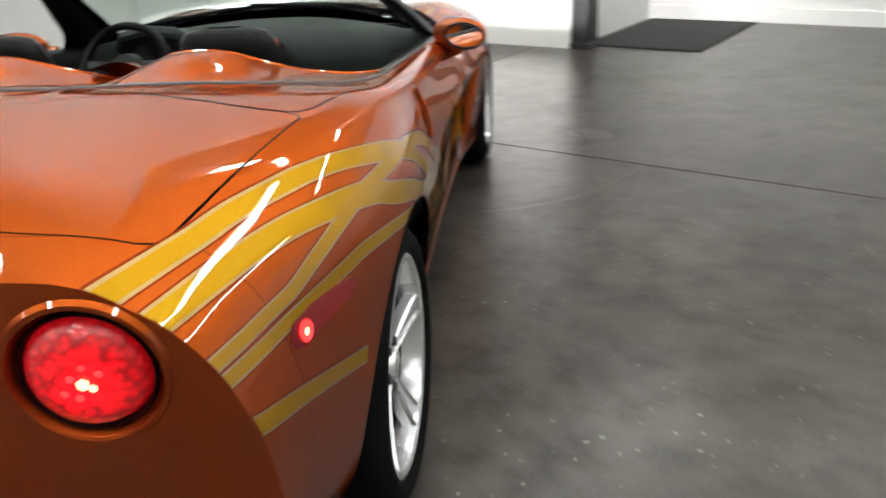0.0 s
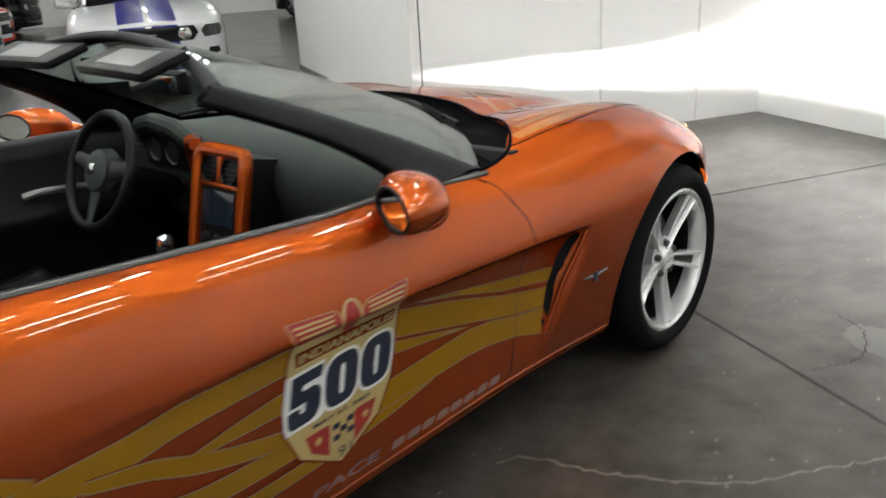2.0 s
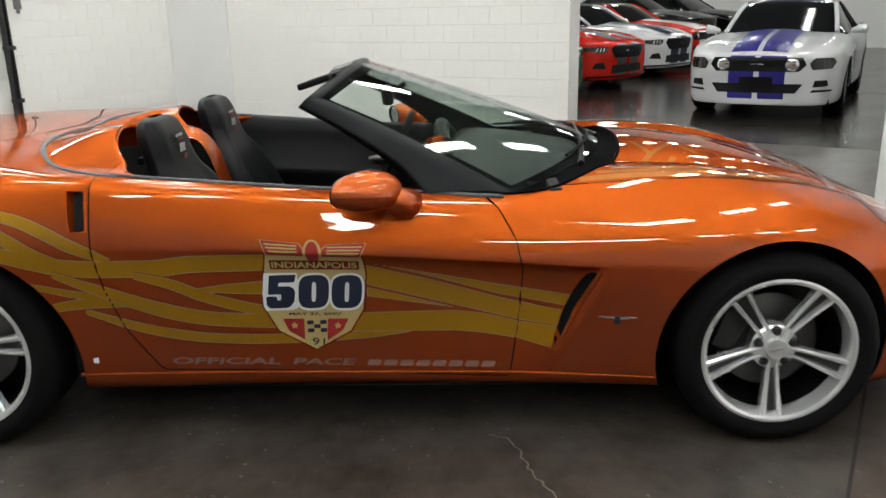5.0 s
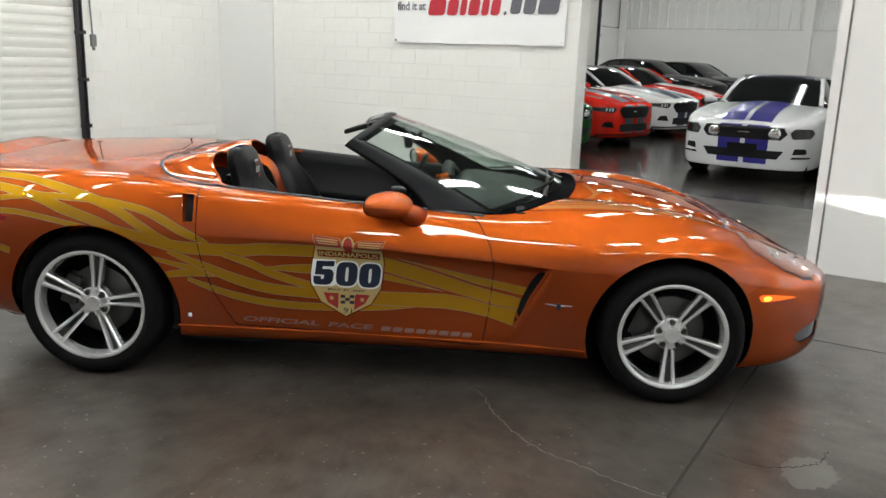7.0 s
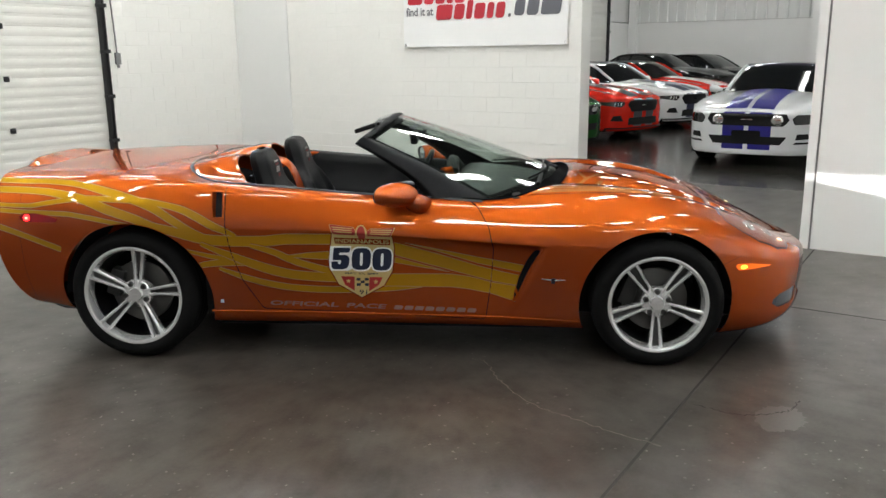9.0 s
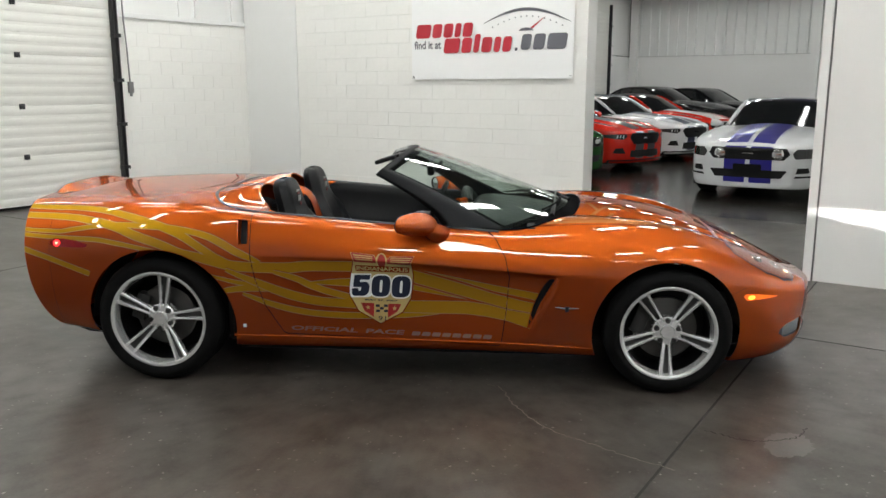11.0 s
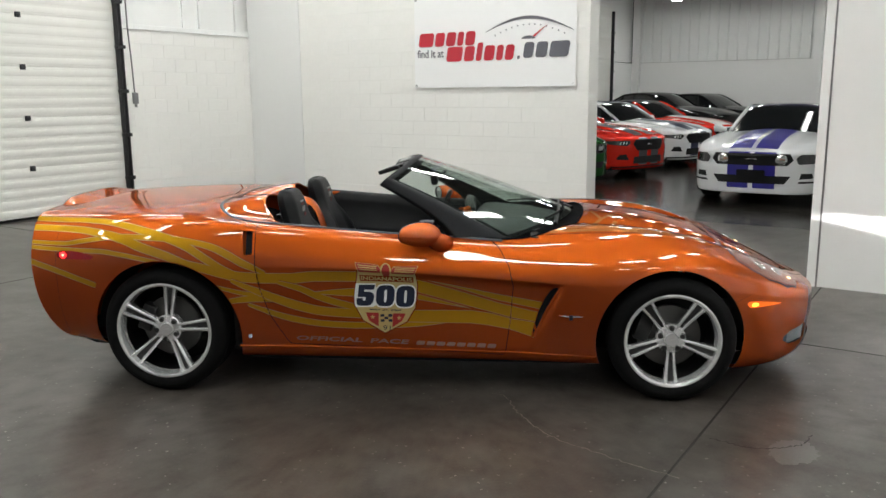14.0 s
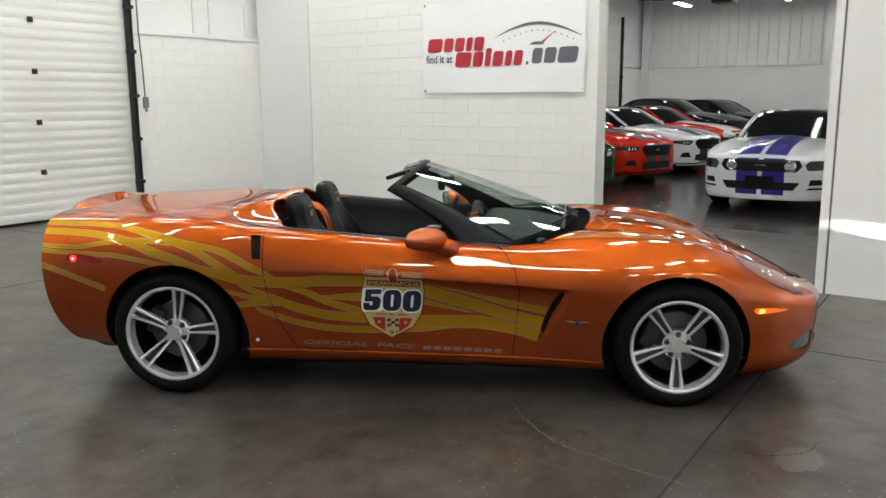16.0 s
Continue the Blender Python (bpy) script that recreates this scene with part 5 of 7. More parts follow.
rv = part("rear_view_mirror", boxes((-0.115, 0.115, -0.02, 0.02, -0.032, 0.032), bevel=0.015), BLACK, sports, "black rear-view mirror", m=pose(0, 0.045, 1.075, 8, 0, 4))
part("mirror_face", boxes((-0.105, 0.105, -0.0235, -0.0205, -0.025, 0.025), bevel=0.001), MIRROR, rv)
part("mirror_stem", sweep([(0, 0.02, 0.0), (0, 0.045, 0.015), (0, 0.075, 0.035)], 0.010, 8), BLACK, rv)

# Cowl below the screen, its lip and two wipers.
front_edge = np.array([(-x, y) for x, y in COCKPIT if y > 0.4] + [(x, y) for x, y in reversed(COCKPIT[:-1]) if y > 0.4])
fe = spline(front_edge, 41)
rows = []
for i, u in enumerate(np.linspace(-0.99, 0.99, 41)):
    b = ws_point(u, 0.03)
    e = Vector(on_top(fe[i, 0], fe[i, 1]))
    rows.append([tuple(b + Vector((0, -0.02, -0.004))), tuple(b.lerp(e, 0.3) + Vector((0, 0, -0.03))), tuple(b.lerp(e, 0.75) + Vector((0, 0, -0.04))), tuple(e + Vector((0, 0, -0.018))), tuple(e + Vector((0, 0, 0.004)))])
skin("cowl", patch(rows, flip=True), COWL, sports, "black plastic cowl under the windscreen")
part("hood_seal", sweep([on_top(x, y, 0.002) for x, y in fe], 0.005, 6), COWL, sports)
for x0, x1 in ((0.42, -0.18), (-0.08, -0.60)):
    a, b = ws_base(x0 / 0.735) + Vector((0, 0.02, 0.0)), ws_point(x1 / 0.735, 0.06) + Vector((0, 0.015, 0.02))
    w = part("wiper", sweep([a, a.lerp(b, 0.35) + Vector((0, 0.01, 0.025)), b], [0.012, 0.009, 0.005], 6), BLACK, sports, "black windscreen wiper")
    part("wiper_blade", sweep([ws_point(t / 0.735, 0.05) + Vector((0, 0.008, 0.012)) for t in np.linspace(x0, x1 - 0.1, 10)], 0.006, 6), RUBBER, w)

# ---- door mirrors ----
TOE = 0.42  # the glass is turned in towards the driver
for s in (1, -1):
    rows = []
    for i in range(21):
        f = i / 20
        r = math.sqrt(max(0.0, 1 - (max(0, f - 0.42) / 0.58) ** 2.2)) if f > 0.42 else 0.74 + 0.26 * math.sin(f / 0.42 * math.pi / 2) ** 0.8
        cx, cz = 0.900 - 0.055 * f, 0.880 - 0.014 * f ** 2
        ring = []
        for k in range(40):
            a = 2 * math.pi * k / 40
            x = 0.100 * r * math.copysign(abs(math.cos(a)) ** 0.95, math.cos(a))
            ring.append((s * (cx + x), -0.015 + 0.175 * f - TOE * x * (1 - f) ** 1.5, cz + 0.061 * r * math.copysign(abs(math.sin(a)) ** 0.95, math.sin(a))))
        rows.append(ring + ring[:1])
    hous = skin("door_mirror", patch(rows, flip=s < 0), ORANGE, sports, "orange door mirror on a short arm")
    foot = [tuple(p) for p in spline([(s * 0.885, 0.085, 0.872), (s * 0.868, 0.115, 0.852), (s * 0.848, 0.142, 0.834), (s * 0.820, 0.158, 0.822), (s * 0.782, 0.165, 0.815)], 12)]
    part("mirror_arm", sweep(foot, [0.036 + 0.018 * ease(k / 7) for k in range(12)], 20, 0.92), ORANGE, hous)
    part("arm_seam", sweep([(s * 0.850, 0.140 + 0.052 * math.cos(a), 0.835 + 0.047 * math.sin(a)) for a in np.linspace(0, 2 * math.pi, 25)], 0.0015, 6, up=(1, 0, 0)), BLACK, hous)
    oval = [(math.cos(a), math.sin(a)) for a in np.linspace(0, 2 * math.pi, 33)]
    rows = [[(s * (0.900 + 0.072 * rr * c), -0.011 - TOE * 0.072 * rr * c, 0.880 + 0.043 * rr * q) for c, q in oval] for rr in (0.001, 0.6, 1.0)]
    skin("mirror_face", patch(rows, flip=s < 0), MIRROR, hous, "silver mirror glass")
    part("mirror_rim", sweep([(s * (0.900 + 0.073 * c), -0.014 - TOE * 0.073 * c, 0.880 + 0.044 * q) for c, q in oval], 0.004, 6, up=(0, 1, 0)), BLACK, hous)

# ---- cabin ----
part("cabin_floor", boxes((-0.72, 0.72, -0.99, 0.95, 0.20, 0.23)), CARPET, sports)
part("rear_bulkhead", boxes((-0.74, 0.74, -1.0, -0.975, 0.2, 0.90), bevel=0.005), CARPET, sports)
part("firewall", boxes((-0.72, 0.72, 0.62, 0.66, 0.2, 0.84), bevel=0.005), CARPET, sports)
for s in (1, -1):
    rows = []
    for y in np.linspace(-0.76, 0.46, 20):
        zt = on_top(0.752, y)[2]
        rows.append([(s * 0.752, y, zt + 0.002), (s * 0.735, y, zt + 0.004), (s * 0.715, y, zt - 0.012), (s * 0.70, y, zt - 0.06), (s * 0.69, y, zt - 0.16), (s * 0.645, y, zt - 0.22), (s * 0.64, y, zt - 0.27), (s * 0.68, y, zt - 0.30), (s * 0.69, y, 0.24)])
    trim = skin("door_trim", patch(rows, flip=s > 0), LEATHER, sports, "black leather door trim")
    part("pull_handle", sweep([(s * 0.655, -0.12, 0.70), (s * 0.63, -0.08, 0.71), (s * 0.63, 0.04, 0.70), (s * 0.655, 0.08, 0.69)], 0.012, 8), STEEL_GREY, trim)
    part("belt_seal", sweep([(s * 0.757, y, on_top(0.757, y)[2] + 0.002) for y in np.linspace(-0.78, 0.47, 26)], 0.0065, 8), GREY_SEAL, sports)
# Grey weather seal round the tonneau cover.
seal = [(0.76, -0.76), (0.752, -0.84), (0.70, -0.97), (0.61, -1.06), (0.45, -1.135), (0.22, -1.165), (0.0, -1.16)]
seal = spline(seal + [(-x, y) for x, y in reversed(seal[:-1])], 81)
part("tonneau_seal", sweep([on_top(x, y, 0.001) for x, y in seal], 0.009, 8, 0.5), GREY_SEAL, sports, "grey rubber seal round the tonneau cover")

# Dashboard with a rounded passenger pad.
rows = []
for u in np.linspace(-1, 1, 41):
    x = 0.70 * u
    k = 1 - u * u
    pad = 0.5 + 0.5 * math.tanh((abs(x) - 0.12) * 25)
    front = 0.46 + 0.34 * k
    rows.append([(x, front, 0.80 + 0.06 * k), (x, front - 0.12, 0.838 + 0.038 * k), (x, 0.42, 0.842 + 0.03 * k), (x, 0.335, 0.835 + 0.025 * k), (x, 0.285, 0.80 + 0.01 * k), (x, 0.27, 0.74), (x, 0.29, 0.67), (x, 0.345, 0.61), (x, 0.38, 0.56), (x, 0.45, 0.45)])
dash = skin("dashboard", patch(rows), DASH, sports, "charcoal dashboard with a rounded pad")
part("binnacle", sweep([(-0.56, 0.28, 0.83), (-0.52, 0.25, 0.875), (-0.42, 0.24, 0.895), (-0.30, 0.24, 0.885), (-0.24, 0.26, 0.84)], 0.030, 10, up=(0, 1, 0)), DASH, dash)
part("instrument_face", boxes((-0.54, -0.26, 0.26, 0.275, 0.74, 0.87), bevel=0.004), BLACK, dash)
for gx in (-0.46, -0.36):
    part("gauge", lathe([(0.001, -0.004), (0.036, -0.004), (0.04, -0.010), (0.042, 0.0)], 24, "y"), STEEL_DARK, dash, m=pose(gx, 0.258, 0.80))
for vx in (0.60, -0.60):
    part("side_vent", lathe([(0.001, -0.004), (0.03, -0.004), (0.036, -0.012), (0.04, 0.0)], 20, "y"), BLACK, dash, m=pose(vx, 0.29, 0.755))
# Orange centre stack with two vents and a screen.
stack_m = pose(0.015, 0.165, 0.735, -14, 0, 0)
loop = [(-0.112, 0.0, -0.17), (-0.113, 0.0, 0.0), (-0.112, 0.0, 0.105), (-0.10, 0.005, 0.122), (0.0, 0.01, 0.126), (0.10, 0.005, 0.122), (0.112, 0.0, 0.105), (0.113, 0.0, 0.0), (0.112, 0.0, -0.17)]
stack = part("centre_trim", sweep([tuple(p) for p in spline(loop, 40)], 0.021, 10, up=(0, 1, 0)), ORANGE, sports, "orange centre stack surround", m=stack_m)
part("vent_bridge", boxes((-0.10, 0.10, -0.012, 0.03, 0.02, 0.034), bevel=0.005), ORANGE, stack)
part("vent_divider", boxes((-0.010, 0.010, -0.012, 0.03, 0.034, 0.11), bevel=0.004), ORANGE, stack)
part("stack_panel", boxes((-0.118, 0.118, 0.0, 0.14, -0.17, 0.12), bevel=0.01), BLACK, stack)
part("screen", boxes((-0.075, 0.075, -0.006, 0.0, -0.09, 0.01), bevel=0.002), material("screen_glass", (0.012, 0.018, 0.028), 0.12, 0.0, 0.6, vary=0.1), stack, "dark navigation screen")
for vx in (-0.049, 0.049):
    part("vent_frame", lathe([(0.040, -0.006), (0.036, -0.012), (0.032, -0.004), (0.032, 0.01)], 24, "y"), BLACK, stack, m=pose(vx, 0.0, 0.07))
    for j in range(4):
        part("vent_slat", boxes((-0.032, 0.032, -0.004, 0.004, -0.002, 0.002)), BLACK, stack, m=pose(vx, -0.002, 0.047 + 0.015 * j))
for j in range(3):
    part("knob", lathe([(0.001, -0.016), (0.012, -0.014), (0.014, 0.0)], 14, "y"), STEEL_DARK, stack, m=pose(-0.055 + 0.055 * j, 0.0, -0.13))
part("stack_wing", sweep([(-0.13, 0.20, 0.86), (-0.19, 0.23, 0.855), (-0.22, 0.25, 0.78), (-0.20, 0.24, 0.68)], [0.02, 0.03, 0.025, 0.015], 10, up=(0, 1, 0)), ORANGE, sports, "orange instrument trim")
# Console, shifter, waterfall between the seats.
part("console", boxes((-0.115, 0.115, -0.72, 0.30, 0.22, 0.55), (-0.10, 0.10, -0.62, -0.25, 0.55, 0.59), bevel=0.02), LEATHER, sports)
shift = part("shift_lever", lathe([(0.001, 0.105), (0.018, 0.10), (0.026, 0.08), (0.024, 0.06), (0.012, 0.045), (0.012, 0.0)], 20, "z"), CHROME, sports, "chrome-topped shift lever", m=pose(-0.01, -0.03, 0.56, -8))
part("shift_boot", lathe([(0.018, 0.04), (0.03, 0.02), (0.05, 0.0)], 20, "z"), LEATHER, shift)
rows = [[(x, y, z - 6 * x * x * 0.6) for x in np.linspace(-0.075, 0.075, 9)] for y, z in spline([(-0.80, 0.968), (-0.74, 0.955), (-0.69, 0.90), (-0.655, 0.80), (-0.63, 0.70), (-0.60, 0.60)], 14)]
skin("waterfall", patch(rows), ORANGE, sports, "orange waterfall panel between the seats")
# Steering wheel.
sw = part("steering_wheel", None or sweep([(0.178 * math.cos(a), 0.178 * math.sin(a), 0) for a in np.linspace(0, 2 * math.pi, 49)], 0.016, 10, caps=False), LEATHER, sports, "black leather steering wheel", m=pose(-0.425, 0.035, 0.78, 66, 0, 0))
part("airbag_hub", lathe([(0.001, 0.03), (0.04, 0.028), (0.065, 0.015), (0.075, -0.02), (0.05, -0.06)], 28, "z"), DASH, sw)
part("hub_mark", lathe([(0.001, 0.034), (0.018, 0.033), (0.02, 0.028)], 18, "z"), CHROME, sw)
for a in (10, 170, 270):
    c, q = math.cos(radians(a)), math.sin(radians(a))
    part("spoke", sweep([(0.06 * c, 0.06 * q, 0.0), (0.17 * c, 0.17 * q, 0.0)], [0.028, 0.018], 8, 0.35), STEEL_DARK if a < 200 else DASH, sw)
part("column", sweep([(0, 0, -0.05), (0, 0, -0.28)], 0.04, 12), BLACK, sw)


STITCH_PALE = material("pale_thread", (0.30, 0.29, 0.28), 0.8, vary=0.3, scale=200)
STITCH_RED = material("dull_red_thread", (0.16, 0.03, 0.03), 0.8, vary=0.3, scale=200)


def bucket_seat(m):
    """A bucket seat with built-in headrest: shell back with bolsters, cushion and embroidered emblem."""
    def section(z, w, depth, bolster, y):
        out = []
        for u in np.linspace(-1, 1, 21):
            b = bolster * max(0.0, (abs(u) - 0.5) / 0.5) ** 1.5
            edge = math.sqrt(max(0, 1 - abs(u) ** 6))
            out.append((w * u, y + depth * 0.5 * edge + b, z))
        for u in np.linspace(1, -1, 21):
            edge = math.sqrt(max(0, 1 - abs(u) ** 4))
            out.append((w * u, y - depth * 0.5 * edge, z))
        return out

    rows = [section(*r) for r in ((0.30, 0.20, 0.13, 0.05, -0.52), (0.40, 0.235, 0.15, 0.07, -0.56), (0.55, 0.245, 0.15, 0.075, -0.62), (0.70, 0.235, 0.14, 0.06, -0.675), (0.80, 0.205, 0.125, 0.035, -0.71), (0.86, 0.165, 0.115, 0.015, -0.735),
                                   (0.91, 0.150, 0.115, 0.008, -0.75), (0.97, 0.146, 0.115, 0.004, -0.765), (1.015, 0.134, 0.10, 0.0, -0.775), (1.040, 0.108, 0.07, 0.0, -0.78), (1.048, 0.05, 0.03, 0.0, -0.782))]
    z = spline([[c for p in r for c in p] for r in rows], 34).reshape(34, 42, 3)
    rows = [list(map(tuple, r)) + [tuple(r[0])] for r in z]
    back = skin("bucket_seat", patch(rows), LEATHER, sports, "black leather bucket seat with built-in headrest")
    back.matrix_basis = m
    rows = []
    for y in np.linspace(-0.60, -0.06, 14):
        f = (y + 0.60) / 0.54
        h = 0.40 + 0.05 * f - 0.09 * max(0, f - 0.85) / 0.15
        rows.append([(0.245 * u, y, (h if abs(u) < 1 else 0.24) + 0.045 * max(0.0, (abs(u) - 0.55) / 0.45) ** 1.5 * (abs(u) < 1)) for u in (-1.0, -0.99, -0.9, -0.75, -0.6, -0.3, 0, 0.3, 0.6, 0.75, 0.9, 0.99, 1.0)])
    skin("seat_cushion", patch(rows, flip=True), LEATHER, back)
    part("belt_slot", boxes((-0.065, 0.065, -0.842, -0.815, 0.875, 0.905), bevel=0.008), BLACK, back)
    em = bmesh.new()
    box(em, -0.032, 0.032, -0.7025, -0.699, 0.972, 0.982, m=None)
    part("emblem_top", em, STITCH_PALE, back, "embroidered emblem")
    part("emblem_band", boxes((-0.026, 0.026, -0.699, -0.6955, 0.956, 0.967)), STITCH_RED, back)
    for k in range(3):
        part("emblem_number", boxes((-0.024 + 0.017 * k, -0.011 + 0.017 * k, -0.695, -0.6905, 0.918, 0.948)), STITCH_PALE, back)
    part("emblem_tip", boxes((-0.014, 0.014, -0.687, -0.6825, 0.892, 0.911)), STITCH_RED, back)
    return back


for x in (0.325, -0.365):
    bucket_seat(pose(x, 0, 0))

# Lining under the fairings, and their rolled front edge.
rear_rim = np.array([(-x, y) for x, y in reversed(COCKPIT[:10])] + [(x, y) for x, y in COCKPIT[1:10]])
rr = spline(rear_rim, 101)
part("fairing_rim", sweep([on_top(x, y, -0.006) for x, y in rr], 0.009, 8), ORANGE, sports)
lip_rows = [[(x, y, on_top(x, y)[2] - 0.014), (x, y - 0.02, on_top(x, y - 0.02)[2] - 0.035), (x, y - 0.025, on_top(x, y - 0.02)[2] - 0.08)] for x, y in rr]
skin("fairing_lip", patch(lip_rows, flip=True), ORANGE, sports)
rows = [[(x, y - 0.025, on_top(x, y - 0.02)[2] - 0.08), (x, y - 0.03, 0.80), (x, y - 0.01, 0.70)] for x, y in rr]
skin("fairing_lining", patch(rows, flip=True), CARPET, sports)

# ---- ribbons and emblem on the sides ----
RIBBONS = [  # along, height, half-width
    [(-2.13, 0.916, 0.010), (-1.947, 0.916, 0.010), (-1.81, 0.920, 0.0105), (-1.68, 0.919, 0.012), (-1.602, 0.914, 0.013), (-1.435, 0.886, 0.018), (-1.29, 0.85, 0.021), (-1.194, 0.814, 0.022), (-1.075, 0.742, 0.022), (-0.999, 0.697, 0.018), (-0.92, 0.66, 0.014)],
    [(-2.13, 0.806, 0.008), (-2.0, 0.803, 0.009), (-1.9, 0.803, 0.010), (-1.785, 0.82, 0.011), (-1.675, 0.838, 0.011), (-1.52, 0.853, 0.012), (-1.36, 0.849, 0.014), (-1.257, 0.845, 0.014), (-1.127, 0.825, 0.015), (-1.042, 0.803, 0.018), (-0.958, 0.763, 0.021), (-0.887, 0.722, 0.021), (-0.826, 0.695, 0.017), (-0.766, 0.668, 0.008)],
    [(-2.13, 0.875, 0.013), (-1.958, 0.876, 0.014), (-1.82, 0.875, 0.015), (-1.66, 0.862, 0.019), (-1.534, 0.840, 0.023), (-1.44, 0.806, 0.025), (-1.27, 0.752, 0.024), (-1.183, 0.716, 0.024), (-1.087, 0.693, 0.026), (-1.0, 0.668, 0.027), (-0.903, 0.648, 0.030), (-0.775, 0.641, 0.030), (-0.641, 0.640, 0.031), (-0.503, 0.652, 0.031), (-0.288, 0.651, 0.031), (-0.1, 0.643, 0.033)],
    [(-2.13, 0.782, 0.009), (-1.97, 0.774, 0.010), (-1.82, 0.772, 0.011), (-1.67, 0.773, 0.012), (-1.54, 0.760, 0.012), (-1.40, 0.737, 0.011), (-1.3, 0.72, 0.009)],
    [(-2.13, 0.719, 0.013), (-2.096, 0.707, 0.014), (-1.98, 0.673, 0.015), (-1.81, 0.62, 0.015), (-1.70, 0.588, 0.016)],
    [(-1.03, 0.592, 0.008), (-0.97, 0.577, 0.010), (-0.906, 0.561, 0.012), (-0.827, 0.548, 0.012), (-0.76, 0.535, 0.010)],
    [(-1.0, 0.503, 0.012), (-0.934, 0.518, 0.016), (-0.841, 0.527, 0.019), (-0.761, 0.528, 0.019), (-0.68, 0.52, 0.016)],
    [(-0.529, 0.560, 0.003), (-0.46, 0.562, 0.010), (-0.412, 0.563, 0.016), (-0.295, 0.563, 0.024), (-0.15, 0.56, 0.026)],
    [(-0.70, 0.618, 0.010), (-0.662, 0.607, 0.013), (-0.586, 0.584, 0.018), (-0.498, 0.542, 0.020), (-0.393, 0.505, 0.020), (-0.306, 0.482, 0.019), (-0.2, 0.46, 0.018)],
    [(-0.95, 0.628, 0.010), (-0.87, 0.592, 0.016), (-0.782, 0.556, 0.022), (-0.695, 0.52, 0.026), (-0.592, 0.485, 0.028), (-0.471, 0.458, 0.027), (-0.318, 0.446, 0.027), (-0.15, 0.44, 0.027)],
    [(-0.87, 0.497, 0.008), (-0.80, 0.469, 0.013), (-0.749, 0.449, 0.016), (-0.616, 0.410, 0.019), (-0.479, 0.387, 0.019), (-0.324, 0.378, 0.019), (-0.21, 0.377, 0.017), (0.005, 0.383, 0.013), (0.164, 0.395, 0.004)],
]
# Broad ribbon ends between the emblem and the vent.
ENDS = [
    [(0.022, 0.646), (0.238, 0.599), (0.447, 0.555), (0.71, 0.508), (0.696, 0.467), (0.448, 0.517), (0.238, 0.585)],
    [(0.029, 0.554), (0.237, 0.494), (0.351, 0.462), (0.237, 0.483), (0.027, 0.521)],
    [(-0.173, 0.473), (0.01, 0.464), (0.166, 0.464), (0.308, 0.463), (0.408, 0.449), (0.523, 0.419), (0.66, 0.399), (0.641, 0.318), (0.511, 0.359), (0.395, 0.38), (0.308, 0.39), (0.164, 0.392), (-0.008, 0.395), (-0.179, 0.403)],
    [(0.028, 0.636), (0.238, 0.575), (0.449, 0.507), (0.576, 0.476), (0.689, 0.452), (0.66, 0.401), (0.523, 0.422), (0.408, 0.453), (0.237, 0.501), (0.03, 0.562)],
]


def ribbon_poly(rows, widen):
    p = spline(rows, 70)
    d = np.gradient(p[:, :2], axis=0)
    n = np.stack([-d[:, 1], d[:, 0]], 1) / np.linalg.norm(d, axis=1, keepdims=True)
    w = (p[:, 2] * 0.86 + widen)[:, None]
    return np.r_[p[:, :2] + n * w, (p[:, :2] - n * w)[::-1]]


def outset(poly, d):
    """A polygon moved outward by d along its edges' normals."""
    p = np.array(poly)
    e = np.roll(p, -1, 0) - p
    n = np.stack([e[:, 1], -e[:, 0]], 1) / np.linalg.norm(e, axis=1, keepdims=True)
    v = n + np.roll(n, 1, 0)
    v /= np.maximum(np.linalg.norm(v, axis=1, keepdims=True), 0.3)
    area = (p[:, 0] * np.roll(p[:, 1], -1) - p[:, 1] * np.roll(p[:, 0], -1)).sum()
    return p + v * d * (1 if area > 0 else -1)


def keep_off(s, lift):
    """Cuts a graphic where the body has arches, vents and shut lines."""
    for f in (lambda q: arch(q, -1.325, 0.325, 0.408), lambda q: -poly_distance(q[0][:, 1:3], VENT) - 0.002, lambda q: -poly_distance(q[0][:, 1:3], INTAKE) - 0.002,
              lambda q: np.abs(poly_distance(q[0][:, 1:3], DOOR_POLY)) - 0.003, lambda q: -poly_distance(q[0][:, 1:3], REAR_MARKER) - 0.002, lambda q: q[0][:, 1] - tail_y(q[0][:, 0], q[0][:, 2]) - 0.001):
        if len(s[0]):
            s = clip(s, f(s))
    return s


SHAPES = [[ribbon_poly(rows, w) for w in (0.0055, 0.0034, 0.0)] for rows in RIBBONS] + [[outset(p, w) for w in (0.0015, 0.0, -0.003)] for p in ENDS]
for k, shapes in enumerate(SHAPES):
    for j, (poly, mat, name) in enumerate(zip(shapes, (CLAY, CREAM, YELLOW), ("ribbon_shadow", "ribbon_edge", "ribbon"))):
        s = keep_off(side_patch(poly, 0.006, 0.0006 + 0.0001 * k + 0.00025 * j), 0)
        if len(s[0]):
            both_sides(name, s, mat, label={"ribbon_shadow": "thin rust ribbon shadow", "ribbon_edge": "cream ribbon outline", "ribbon": "yellow ribbon graphic"}[name])

